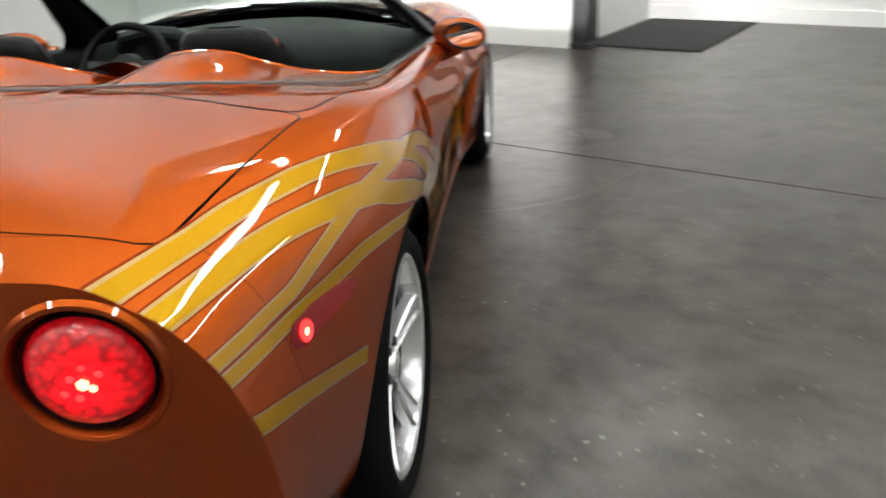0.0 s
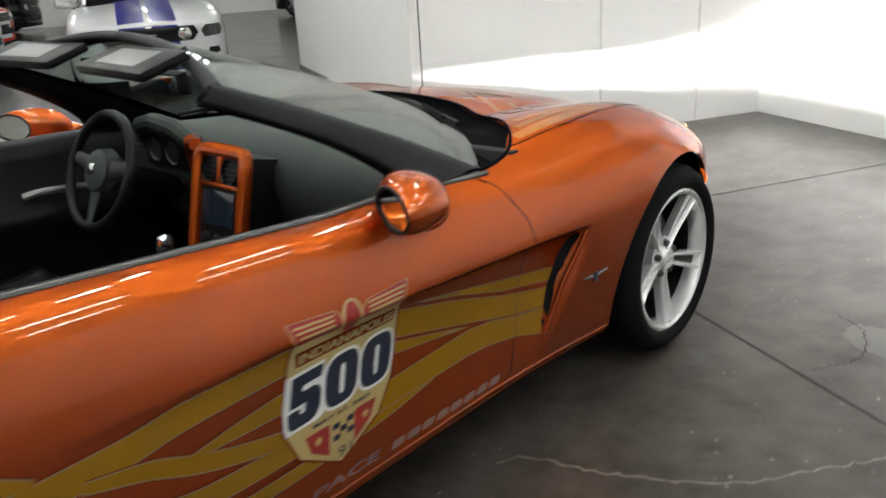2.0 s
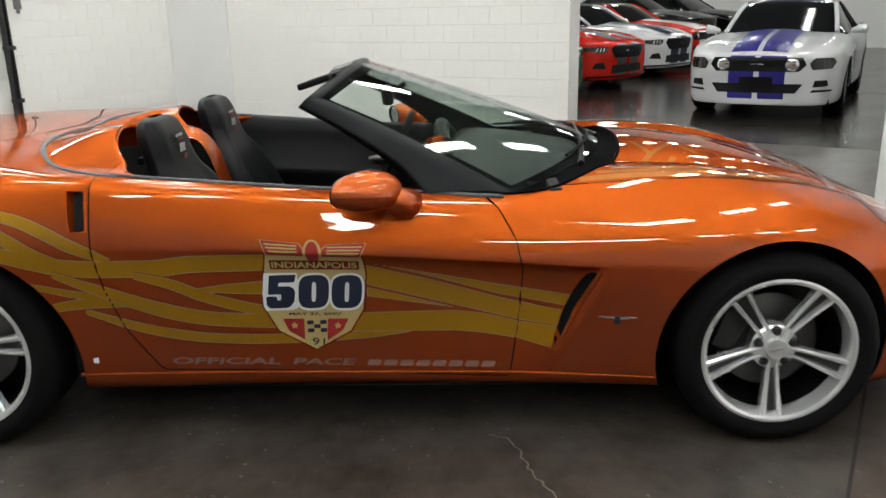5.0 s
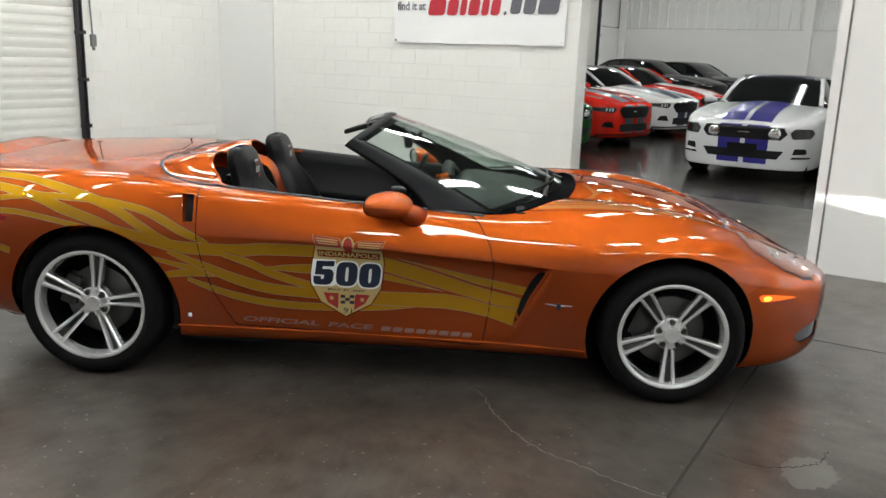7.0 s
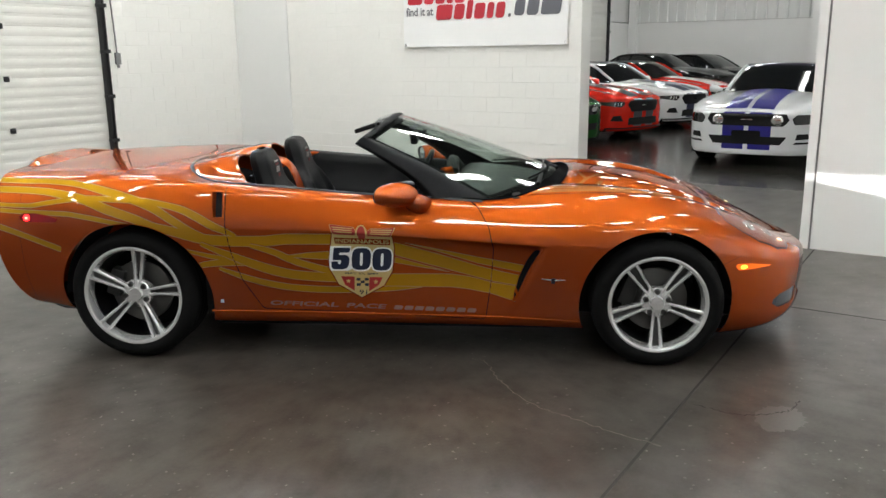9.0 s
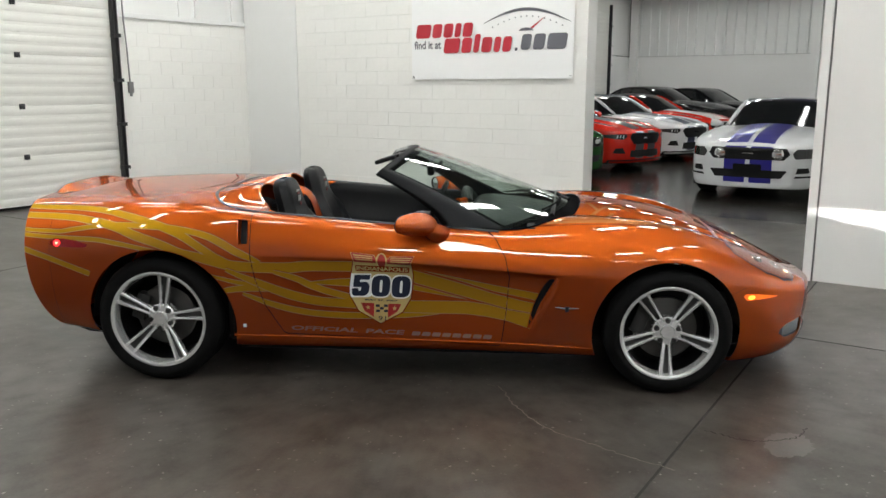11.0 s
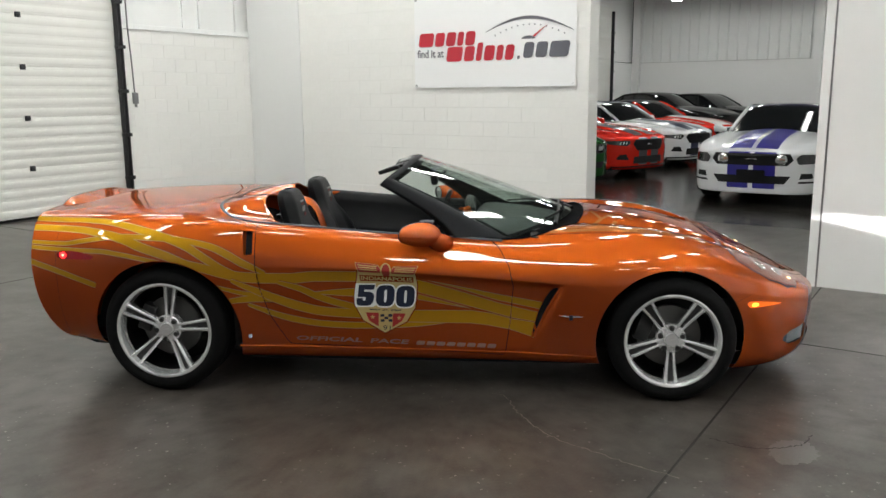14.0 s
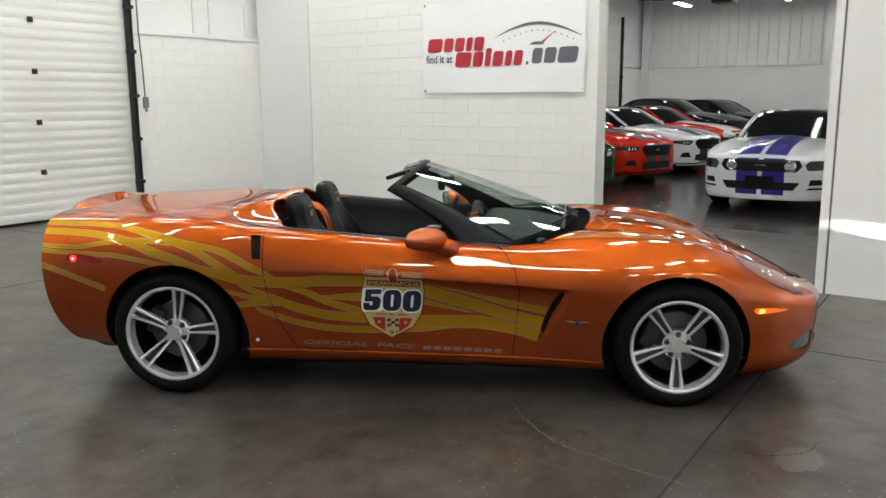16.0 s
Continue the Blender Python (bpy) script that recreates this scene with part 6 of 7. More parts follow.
# Ribbons along the hood's edge.
for x0, x1, w0, w1, start in ((0.665, 0.63, 0.014, 0.03, 0.72), (0.625, 0.60, 0.012, 0.012, 0.78), (0.58, 0.60, 0.01, 0.03, 0.83)):
    rows_y = np.linspace(start, 1.55, 30)
    for s in (1, -1):
        pts = []
        for i, y in enumerate(rows_y):
            f = (y - 0.68) / 0.87
            x, w = x0 + (x1 - x0) * f - 0.10 * max(0, f - 0.6), w0 + (w1 - w0) * f
            pts.append([on_top(s * (x + w * q), y, 0.0018) for q in (-1, -0.3, 0.3, 1)])
        skin("hood_ribbon", patch(pts, flip=s > 0), HOOD_VINYL, sports, "pale gold ribbon along the hood")


def flat_text(body, bold=0.0):
    """The outline of built-in lettering as verts and faces, scaled into a unit box."""
    cu = bpy.data.curves.new("lettering", "FONT")
    cu.body, cu.fill_mode, cu.offset, cu.resolution_u = body, "BOTH", bold, 4
    tmp = bpy.data.objects.new("lettering", cu)
    me = tmp.to_mesh()
    V = np.array([v.co[:2] for v in me.vertices])
    F = [tuple(p.vertices) for p in me.polygons]
    tmp.to_mesh_clear()
    bpy.data.objects.remove(tmp)
    bpy.data.curves.remove(cu)
    lo, hi = V.min(0), V.max(0)
    return (V - lo) / (hi - lo), F


def side_text(name, body, y0, y1, z_left, z_right, height, mat, lift, bold=0.0, slant=0.0, sides=(1, -1), label=""):
    U, F = flat_text(body, bold)
    for s in sides:
        V = []
        for u, v in U:
            f = u if s > 0 else 1 - u
            y = y0 + (y1 - y0) * f + (slant * v * height if s > 0 else -slant * v * height)
            z = z_left + (z_right - z_left) * f + v * height
            V.append((s * (side_x(y, z) + lift), y, z))
        mesh_object(name, V, F, mat, sports, label, smooth=False)


SHIELD = [(-0.278, 0.682), (0.022, 0.670), (0.028, 0.599), (0.014, 0.478), (-0.032, 0.400), (-0.148, 0.336), (-0.262, 0.408), (-0.304, 0.498), (-0.291, 0.61)]


def grown(poly, d):
    p = np.array(poly)
    c = p.mean(0)
    return [tuple(c + (q - c) * (1 + d / np.linalg.norm(q - c))) for q in p]


both_sides("emblem", side_patch(grown(SHIELD, 0.006), 0.004, 0.0026), CLAY, label="shield emblem with a race number")
both_sides("emblem_field", side_patch(grown(SHIELD, 0.0), 0.004, 0.0031), STONE_VINYL)
both_sides("emblem_red", side_patch([(-0.248, 0.451), (-0.179, 0.449), (-0.183, 0.371), (-0.231, 0.404)], 0.005, 0.0034), RED_VINYL)
both_sides("emblem_red", side_patch([(-0.104, 0.446), (-0.036, 0.444), (-0.058, 0.402), (-0.11, 0.366)], 0.005, 0.0034), RED_VINYL)
both_sides("emblem_banner", side_patch([(-0.270, 0.662), (0.012, 0.652), (0.010, 0.618), (-0.268, 0.628)], 0.004, 0.0048), CLAY)
for wing in ([(-0.290, 0.728), (-0.272, 0.680), (-0.150, 0.674), (-0.155, 0.692), (-0.172, 0.714)], [(0.038, 0.711), (0.016, 0.667), (-0.110, 0.671), (-0.101, 0.691), (-0.083, 0.707)]):
    both_sides("emblem_wing", side_patch(grown(wing, 0.003), 0.005, 0.0030), STONE_VINYL)
    both_sides("emblem_wing", side_patch(wing, 0.005, 0.0034), RED_VINYL)
for k in range(3):
    f = (k + 0.8) / 4.2
    both_sides("emblem_feather", side_patch([(-0.280 + 0.006 * k, 0.718 - 0.011 * k), (-0.175, 0.709 - 0.009 * k), (-0.175, 0.704 - 0.009 * k), (-0.278 + 0.006 * k, 0.713 - 0.011 * k)], 0.004, 0.0038), STONE_VINYL)
    both_sides("emblem_feather", side_patch([(0.028 - 0.006 * k, 0.702 - 0.010 * k), (-0.085, 0.703 - 0.009 * k), (-0.085, 0.698 - 0.009 * k), (0.026 - 0.006 * k, 0.697 - 0.010 * k)], 0.004, 0.0038), STONE_VINYL)
both_sides("emblem_wheel", side_patch([(-0.130 + 0.030 * math.cos(a), 0.683 + 0.042 * math.sin(a)) for a in np.linspace(0, 6.0, 18)], 0.004, 0.0042), STONE_VINYL)
both_sides("emblem_wheel", side_patch([(-0.130 + 0.021 * math.cos(a), 0.683 + 0.037 * math.sin(a)) for a in np.linspace(0, 6.0, 18)], 0.004, 0.0046), RED_VINYL)
for i in range(3):
    for j in range(3):
        if (i + j) % 2 == 0:
            y, z = -0.171 + 0.021 * i, 0.427 - 0.0145 * j - 0.02 * 0
            both_sides("emblem_check", side_patch([(y, z), (y + 0.021, z), (y + 0.021, z + 0.0145), (y, z + 0.0145)], 0.004, 0.0038), NAVY)
for cy, cz in ((-0.212, 0.425), (-0.072, 0.420)):
    star = [(cy + (0.015 if k % 2 == 0 else 0.006) * math.sin(math.pi * k / 5), cz + (0.015 if k % 2 == 0 else 0.006) * math.cos(math.pi * k / 5)) for k in range(10)]
    both_sides("emblem_star", side_patch(star, 0.0025, 0.0040), STONE_VINYL)


def digit_zero(y0, y1, z0, z1, power=3.2):
    cy, cz, a, b = (y0 + y1) / 2, (z0 + z1) / 2, (y1 - y0) / 2, (z1 - z0) / 2
    out = []
    for t in np.linspace(0, 2 * math.pi, 40, endpoint=False):
        c, q = math.cos(t), math.sin(t)
        z = cz + b * math.copysign(abs(q) ** (2 / power), q)
        out.append((cy + a * math.copysign(abs(c) ** (2 / power), c) + 0.10 * (z - cz), z))
    return out


def digit_five(y0, y1, z0, z1):
    shape = [(0.10, 1.0), (1.0, 1.0), (0.95, 0.77), (0.42, 0.77), (0.40, 0.66), (0.78, 0.66), (0.93, 0.58), (0.98, 0.45), (0.95, 0.18), (0.84, 0.05), (0.68, 0.0), (0.14, 0.0), (0.02, 0.10), (0.0, 0.36), (0.36, 0.36), (0.37, 0.24), (0.50, 0.24), (0.52, 0.42), (0.10, 0.42), (0.06, 0.44)]
    return [(y0 + (y1 - y0) * u + 0.10 * (z1 - z0) * (v - 0.5), z0 + (z1 - z0) * v) for u, v in shape]


DIGITS = [digit_five(-0.291, -0.197, 0.489, 0.606), digit_zero(-0.189, -0.092, 0.485, 0.603), digit_zero(-0.084, 0.013, 0.481, 0.599)]
for k, d in enumerate(DIGITS):
    both_sides("number_outline", side_patch(grown(d, 0.008) if k else [(-0.292, 0.614), (-0.188, 0.613), (-0.188, 0.58), (-0.192, 0.49), (-0.21, 0.481), (-0.298, 0.481), (-0.304, 0.50), (-0.303, 0.545)], 0.004, 0.0040 + 0.0001 * k), WHITE_VINYL, label="white number outline")
    both_sides("race_number", side_patch(d, 0.004, 0.0045), NAVY, label="navy race number")
for y0, z0 in ((-0.147, 0.508), (-0.042, 0.504)):
    both_sides("number_slot", side_patch(digit_zero(y0, y0 + 0.014, z0, z0 + 0.070, 4), 0.003, 0.0049), WHITE_VINYL)
side_text("emblem_lettering", "INDIANAPOLIS", -0.262, 0.004, 0.633, 0.623, 0.022, STONE_VINYL, 0.0078, 0.02)
side_text("emblem_lettering", "MAY 27, 2007", -0.226, -0.056, 0.462, 0.456, 0.011, NAVY, 0.0058, 0.03)
side_text("emblem_lettering", "91", -0.160, -0.120, 0.352, 0.350, 0.026, NAVY, 0.0058, 0.0, 0.1)
# Sill script: the two readable words, and a bar in place of the maker's word.
side_text("sill_lettering", "OFFICIAL", -0.632, -0.275, 0.290, 0.278, 0.026, SILVER_VINYL, 0.003, 0.025, 0.35)
side_text("sill_lettering", "PACE", -0.232, -0.03, 0.276, 0.270, 0.026, SILVER_VINYL, 0.003, 0.025, 0.35)
for k in range(8):
    y = 0.012 + 0.054 * k
    both_sides("sill_bar", side_patch([(y, 0.268 - 0.0018 * k), (y + 0.045, 0.267 - 0.0018 * k), (y + 0.052, 0.290 - 0.0018 * k), (y + 0.010, 0.291 - 0.0018 * k)], 0.006, 0.003), SILVER_VINYL)

# Rocker moulding along each sill.
for s in (1, -1):
    part("sill_moulding", sweep([(s * (side_x(y, 0.240 - 0.017 * y) - 0.003), y, 0.240 - 0.017 * y) for y in np.linspace(-0.94, 0.96, 60)], 0.006, 8), ORANGE, sports)

# Faded emblem in the middle of the hood.
for line in ([(0.16, 0.98), (0.34, 1.02), (0.15, 1.14), (0.30, 1.20)], [(0.34, 1.02), (0.47, 0.95), (0.50, 1.03), (0.36, 1.10)], [(-0.16, 0.98), (-0.34, 1.02), (-0.15, 1.14), (-0.30, 1.20)]):
    for (x0, y0), (x1, y1) in zip(line, line[1:]):
        d = Vector((x1 - x0, y1 - y0)).normalized() * 0.011
        pts = [[on_top(x0 + (x1 - x0) * u - d.y * q, y0 + (y1 - y0) * u + d.x * q, 0.0015) for u in np.linspace(0, 1, 7)] for q in (-1, 0, 1)]
        skin("hood_emblem", patch(pts, flip=True), HOOD_VINYL, sports, "faint gold emblem lines on the hood")

# Dark valance under the tail.
skin("rear_valance", patch([[(x, float(tail_y(abs(x), z)) + off, z) for z, off in ((0.262, 0.004), (0.235, 0.004), (0.212, 0.02), (0.19, 0.07), (0.185, 0.16))] for x in np.linspace(-0.62, 0.62, 29)]), COWL, sports, "black plastic valance under the tail")

# Spoiler lip on the tail.
rows = []
for u in np.linspace(-1, 1, 31):
    x = 0.36 * u
    y = -2.150 + 0.03 * u * u
    z = on_top(x, y)[2]
    h = 0.042 * (1 - abs(u) ** 5)
    rows.append([(x, y + 0.19, on_top(x, y + 0.19)[2] - 0.004), (x, y + 0.08, on_top(x, y + 0.08)[2] + 0.5 * h), (x, y + 0.02, z + 0.95 * h), (x, y + 0.0, z + h), (x, y - 0.02, z + 0.8 * h), (x, y - 0.012, z - 0.01)])
skin("rear_spoiler", patch(rows, flip=True), ORANGE, sports, "low orange rear spoiler")


# ---- the banner ----
banner = empty("banner", ROOM @ pose(WALL_X + 0.022, -2.92, 2.305, 0, 0, 90), "white dealership banner with red and grey shapes on the block wall", "banner")


rows = []
for i in range(41):
    x = -1.265 + 2.53 * i / 40
    rows.append([(x, -0.014 - 0.004 * math.sin(3 * x + 2 * z) * (0.4 + abs(z)) - 0.012 * max(0, x - 1.1) * max(0, -z - 0.4) * 20, z) for z in np.linspace(-0.63, 0.63, 21)])
skin("sheet", patch(rows, flip=patch(rows)[1][:, 1].mean() > 0), BANNER, banner)
for z in (-0.628, 0.628):
    part("hem", sweep([(x, -0.013, z) for x in np.linspace(-1.265, 1.265, 12)], 0.003, 6), BANNER, banner)


def banner_poly(name, poly, mat, lift=0.024):
    bm = bmesh.new()
    f = bm.faces.new([bm.verts.new((x, -lift, z)) for x, z in poly])
    r = bmesh.ops.extrude_face_region(bm, geom=[f])
    for v in r["geom"]:
        if isinstance(v, bmesh.types.BMVert):
            v.co.y += 0.001
    return part(name, bm, mat, banner, smooth=False)


def banner_at(px, py):
    """Banner coordinates of a point given in shares of its width and of its height."""
    return -1.265 + 2.53 * px, 0.63 - 1.26 * py


def word(x0, x1, y_top, y_bot, widths, mat, tall=()):
    """A brand word as slanted rounded bars, one for each letter's width."""
    at, scale = x0, (x1 - x0) / sum(widths)
    for k, w in enumerate(widths):
        a, b = at + 0.09 * scale, at + (w - 0.09) * scale
        at += w * scale
        (xa, zt), (xb, zb) = banner_at(a, y_top - (0.035 if k in tall else 0)), banner_at(b, y_bot)
        sh = 0.16 * (zt - zb)
        r = min(0.04, 0.35 * (xb - xa))
        corner = [(r * (1 - math.sin(t)), r * (1 - math.cos(t))) for t in np.linspace(0, math.pi / 2, 5)]
        pts = [(xa + u, zb + v) for u, v in reversed(corner)] + [(xb - u, zb + v) for u, v in corner] + [(xb - u, zt - v) for u, v in reversed(corner)] + [(xa + u, zt - v) for u, v in corner]
        banner_poly("brand_bar", [(x + sh * (z - zb) / (zt - zb), z) for x, z in pts], mat)


word(0.022, 0.405, 0.395, 0.545, (1.5, 1.0, 1.0, 0.7, 1.0), SIGN_RED)
word(0.208, 0.645, 0.555, 0.715, (1.5, 1.0, 0.65, 1.0, 0.7, 0.85), SIGN_RED, (2,))
word(0.662, 0.680, 0.675, 0.71, (1,), SIGN_GREY)
word(0.690, 0.965, 0.54, 0.70, (0.9, 1.0, 1.55), SIGN_GREY)
arc = []
for k in range(25):
    f = k / 24
    x, y = 0.475 + 0.51 * f, 0.46 - 0.195 * math.sin(math.pi * (0.08 + 0.86 * f)) + 0.01 * f
    arc.append((x, y))
banner_poly("dial_arc", [banner_at(x, y) for x, y in arc] + [banner_at(x, y + 0.028 * math.sin(math.pi * k / 24) + 0.004) for k, (x, y) in reversed(list(enumerate(arc)))], SIGN_GREY)
for k in range(13):
    f = (k + 0.5) / 13
    x, y = 0.51 + 0.44 * f, 0.515 - 0.165 * math.sin(math.pi * (0.1 + 0.82 * f))
    banner_poly("dial_tick", [banner_at(x, y), banner_at(x + 0.006, y), banner_at(x + 0.006, y + 0.014), banner_at(x, y + 0.014)], SIGN_GREY)
banner_poly("dial_needle", [banner_at(0.755, 0.475), banner_at(0.765, 0.49), banner_at(0.84, 0.365)], SIGN_RED)
banner_poly("dial_hub", [banner_at(0.695 + 0.035 - 0.042 * math.cos(a), 0.505 - 0.032 * math.sin(a)) for a in np.linspace(0, math.pi, 12)], SIGN_GREY)
U, TF = flat_text("find it at", 0.02)
mesh_object("banner_lettering", [(banner_at(0.020 + 0.180 * u, 0)[0], -0.0245, banner_at(0, 0.665 - 0.090 * v)[1]) for u, v in U], TF, SIGN_GREY, banner, smooth=False)
for cx, cz in ((-1.24, 0.60), (1.24, 0.60), (-1.24, -0.60), (1.24, -0.60)):
    part("grommet", lathe([(0.008, -0.02), (0.014, -0.024), (0.018, -0.018)], 14, "y"), STEEL_GREY, banner, m=pose(cx, 0, cz))


# ---- cars in the neighbouring hall ----
def coupe_form(k, x, y):
    hood = np.clip((y - 0.6) / 0.3, 0, 1) * np.clip((2.35 - y) / 0.4, 0, 1)
    return hood * (0.028 * gauss(k, 0.0, 0.36) + 0.02 * gauss(k, 0.86, 0.12) - 0.012 * gauss(k, 0.55, 0.1))


def coupe_spec(high=0.0, long=0.0):
    e = long
    return dict(
        outline=[(0, -2.43 - e), (0.35, -2.42 - e), (0.62, -2.37 - e), (0.76, -2.25 - e), (0.83, -1.95), (0.855, -1.4), (0.85, -0.6), (0.845, 0.3), (0.85, 1.0), (0.845, 1.5), (0.82, 1.9), (0.76, 2.12), (0.66, 2.25), (0.45, 2.335), (0.2, 2.365), (0, 2.37)],
        edge=[(-2.43 - e, 1.00 + high), (-1.9, 1.02 + high), (-1.3, 1.0 + high), (-0.5, 0.965 + high), (0.4, 0.945 + high), (1.0, 0.925 + high), (1.5, 0.89 + high), (1.9, 0.84 + high), (2.15, 0.79 + high), (2.37, 0.76 + high)],
        round=[(0.022, 0.012), (0.04, 0.045)],
        sides=[
            [(-2.43 - e, 0.02, 0.86), (-1.4, 0.066, 0.86), (0, 0.056, 0.82), (1.36, 0.07, 0.78), (2.1, 0.045, 0.69), (2.37, 0.035, 0.66)],
            [(-2.43 - e, 0.03, 0.70), (-1.4, 0.085, 0.70), (0, 0.06, 0.66), (1.36, 0.085, 0.66), (2.1, 0.055, 0.57), (2.37, 0.04, 0.54)],
            [(-2.43 - e, 0.02, 0.48), (-1.4, 0.08, 0.46), (0, 0.05, 0.44), (1.36, 0.08, 0.44), (2.1, 0.05, 0.40), (2.37, 0.03, 0.39)],
            [(-2.43 - e, -0.03, 0.30), (-1.4, 0.06, 0.26), (0, 0.03, 0.26), (1.36, 0.06, 0.26), (2.1, 0.045, 0.26), (2.37, 0.03, 0.26)],
            [(-2.43 - e, -0.1, 0.25), (-1.4, 0.02, 0.20), (0, 0.0, 0.19), (1.36, 0.02, 0.19), (2.37, 0.02, 0.19)],
            [(-2.43 - e, -0.3, 0.25), (0, -0.25, 0.19), (2.37, -0.25, 0.18)],
        ],
        middle=[(-2.43 - e, 1.02 + high), (-1.7, 1.04 + high), (0.6, 1.01 + high), (1.0, 0.985 + high), (1.5, 0.945 + high), (1.9, 0.895 + high), (2.15, 0.845 + high), (2.3, 0.805 + high), (2.37, 0.775 + high)],
        power=2.6, form=coupe_form)


def nose_of(belt):
    """y of a body's front at (x, z)."""
    part_ = belt[belt[:, 3, 1] > 1.75]

    def at(xq, zq):
        xq, zq = np.abs(np.asarray(xq, float)), np.asarray(zq, float)
        shape = xq.shape
        xf, zf = xq.ravel(), zq.ravel()
        cols = range(0, part_.shape[1])
        ys = np.array([np.interp(xf, part_[::-1, j, 0], part_[::-1, j, 1]) for j in cols])
        zs = np.array([np.interp(xf, part_[::-1, j, 0], part_[::-1, j, 2]) for j in cols])
        return np.array([np.interp(-zf[i], -zs[:, i], ys[:, i]) for i in range(len(xf))]).reshape(shape)

    return at


def hall_car(name, m, paint, label, stripe=None, stripe_x=(), trim="new", high=0.0, long=0.0, roof=None, group="cars in the hall"):
    car = empty(name, m, label, "car", group)
    surf, belt, top = loft(coupe_spec(high, long), 130, 30, 24)
    nose = nose_of(belt)
    for ay in (-1.36, 1.36):
        surf = clip(surf, np.hypot(surf[0][:, 1] - ay, surf[0][:, 2] - 0.335) - 0.375)
    skin("body", joined(surf, mirrored(surf)), paint, car)
    part("underbody", boxes((-0.8, 0.8, -2.2, 2.15, 0.17, 0.5), bevel=0.02), GAP, car)

    def face(nm, poly, mat, lift=0.004, res=0.02, lab=""):
        p = np.array(poly)
        lo, hi = p.min(0) - res, p.max(0) + res
        gx, gz = np.meshgrid(np.arange(lo[0], hi[0] + res, res), np.arange(lo[1], hi[1] + res, res), indexing="ij")
        V, N, F = patch(np.stack([gx, nose(gx, gz), gz], -1))
        if N[:, 1].mean() < 0:
            N, F = -N, [tuple(reversed(f)) for f in F]
        s = clip((V, N, F), poly_distance(V[:, [0, 2]], p))
        return skin(nm, s, mat, car, lab, lift)

    # Stripes over nose, hood and roof.
    h = high
    for x0, x1 in stripe_x:
        ys = np.linspace(0.74, 2.30, 40)
        rows = [[(x0 + (x1 - x0) * k, y, float(top(np.array([x0 + (x1 - x0) * k]), np.array([y]))[0]) + 0.004) for k in (0, 0.33, 0.66, 1)] for y in ys]
        skin("hood_stripe", patch(rows, flip=True), stripe, car)
        face("bumper_stripe", [(x0, 0.26), (x1, 0.26), (x1, 0.76), (x0, 0.76)], stripe, 0.003)
    lens = material("lamp_lens", (0.035, 0.034, 0.034), 0.12, 0.2, 0.8, vary=0.2, scale=20)
    if trim == "old":
        face("grille", [(-0.47, 0.58), (0.47, 0.58), (0.54, 0.66), (0.50, 0.74), (-0.50, 0.74), (-0.54, 0.66)], BLACK, 0.006)
        for s in (1, -1):
            face("headlamp", [(s * 0.60, 0.60), (s * 0.80, 0.61), (s * 0.83, 0.68), (s * 0.80, 0.735), (s * 0.62, 0.735), (s * 0.57, 0.68)], lens, 0.006, lab="dark headlamp")
            y = float(nose(np.array([0.38]), np.array([0.66]))[0])
            part("grille_lamp", lathe([(0.001, 0.02), (0.05, 0.018), (0.072, 0.012), (0.08, 0.0)], 24, "y"), CHROME, car, "round lamp in the grille", m=pose(s * 0.385, y + 0.002, 0.66))
            face("side_intake", [(s * 0.62, 0.40), (s * 0.78, 0.41), (s * 0.76, 0.48), (s * 0.64, 0.48)], GAP, 0.004)
            face("bumper_slot", [(s * 0.60, 0.34), (s * 0.82, 0.345), (s * 0.82, 0.37), (s * 0.62, 0.37)], GAP, 0.004)
        face("lower_grille", [(-0.44, 0.33), (0.44, 0.33), (0.52, 0.44), (-0.52, 0.44)], GAP, 0.005)
        face("plate_holder", [(-0.19, 0.37), (0.19, 0.37), (0.19, 0.52), (-0.19, 0.52)], BLACK, 0.016, lab="black blank plate holder")
        face("nose_badge", [(-0.09, 0.655), (0.0, 0.665), (0.10, 0.66), (0.05, 0.675), (-0.06, 0.678)], CHROME, 0.012, 0.01)
    else:
        face("grille", [(-0.36, 0.53), (0.36, 0.53), (0.46, 0.66), (0.40, 0.73), (-0.40, 0.73), (-0.46, 0.66)], BLACK, 0.006)
        for s in (1, -1):
            face("headlamp", [(s * 0.52, 0.66), (s * 0.60, 0.615), (s * 0.84, 0.65), (s * 0.86, 0.71), (s * 0.62, 0.72), (s * 0.53, 0.715)], lens, 0.006, lab="dark narrow headlamp")
            for q in range(3):
                face("lamp_bar", [(s * (0.60 + 0.05 * q), 0.64), (s * (0.615 + 0.05 * q), 0.64), (s * (0.60 + 0.05 * q), 0.70), (s * (0.585 + 0.05 * q), 0.70)], WHITE_VINYL, 0.009, 0.012)
            face("fog_pocket", [(s * 0.54, 0.36), (s * 0.76, 0.37), (s * 0.72, 0.46), (s * 0.60, 0.47)], GAP, 0.005)
        face("lower_grille", [(-0.44, 0.29), (0.44, 0.29), (0.42, 0.42), (-0.42, 0.42)], GAP, 0.005)
        face("nose_badge", [(-0.10, 0.62), (0.0, 0.635), (0.11, 0.63), (0.05, 0.65), (-0.07, 0.652)], CHROME, 0.012, 0.01)
        face("splitter", [(-0.80, 0.225), (0.80, 0.225), (0.80, 0.25), (-0.80, 0.25)], BLACK, 0.02)
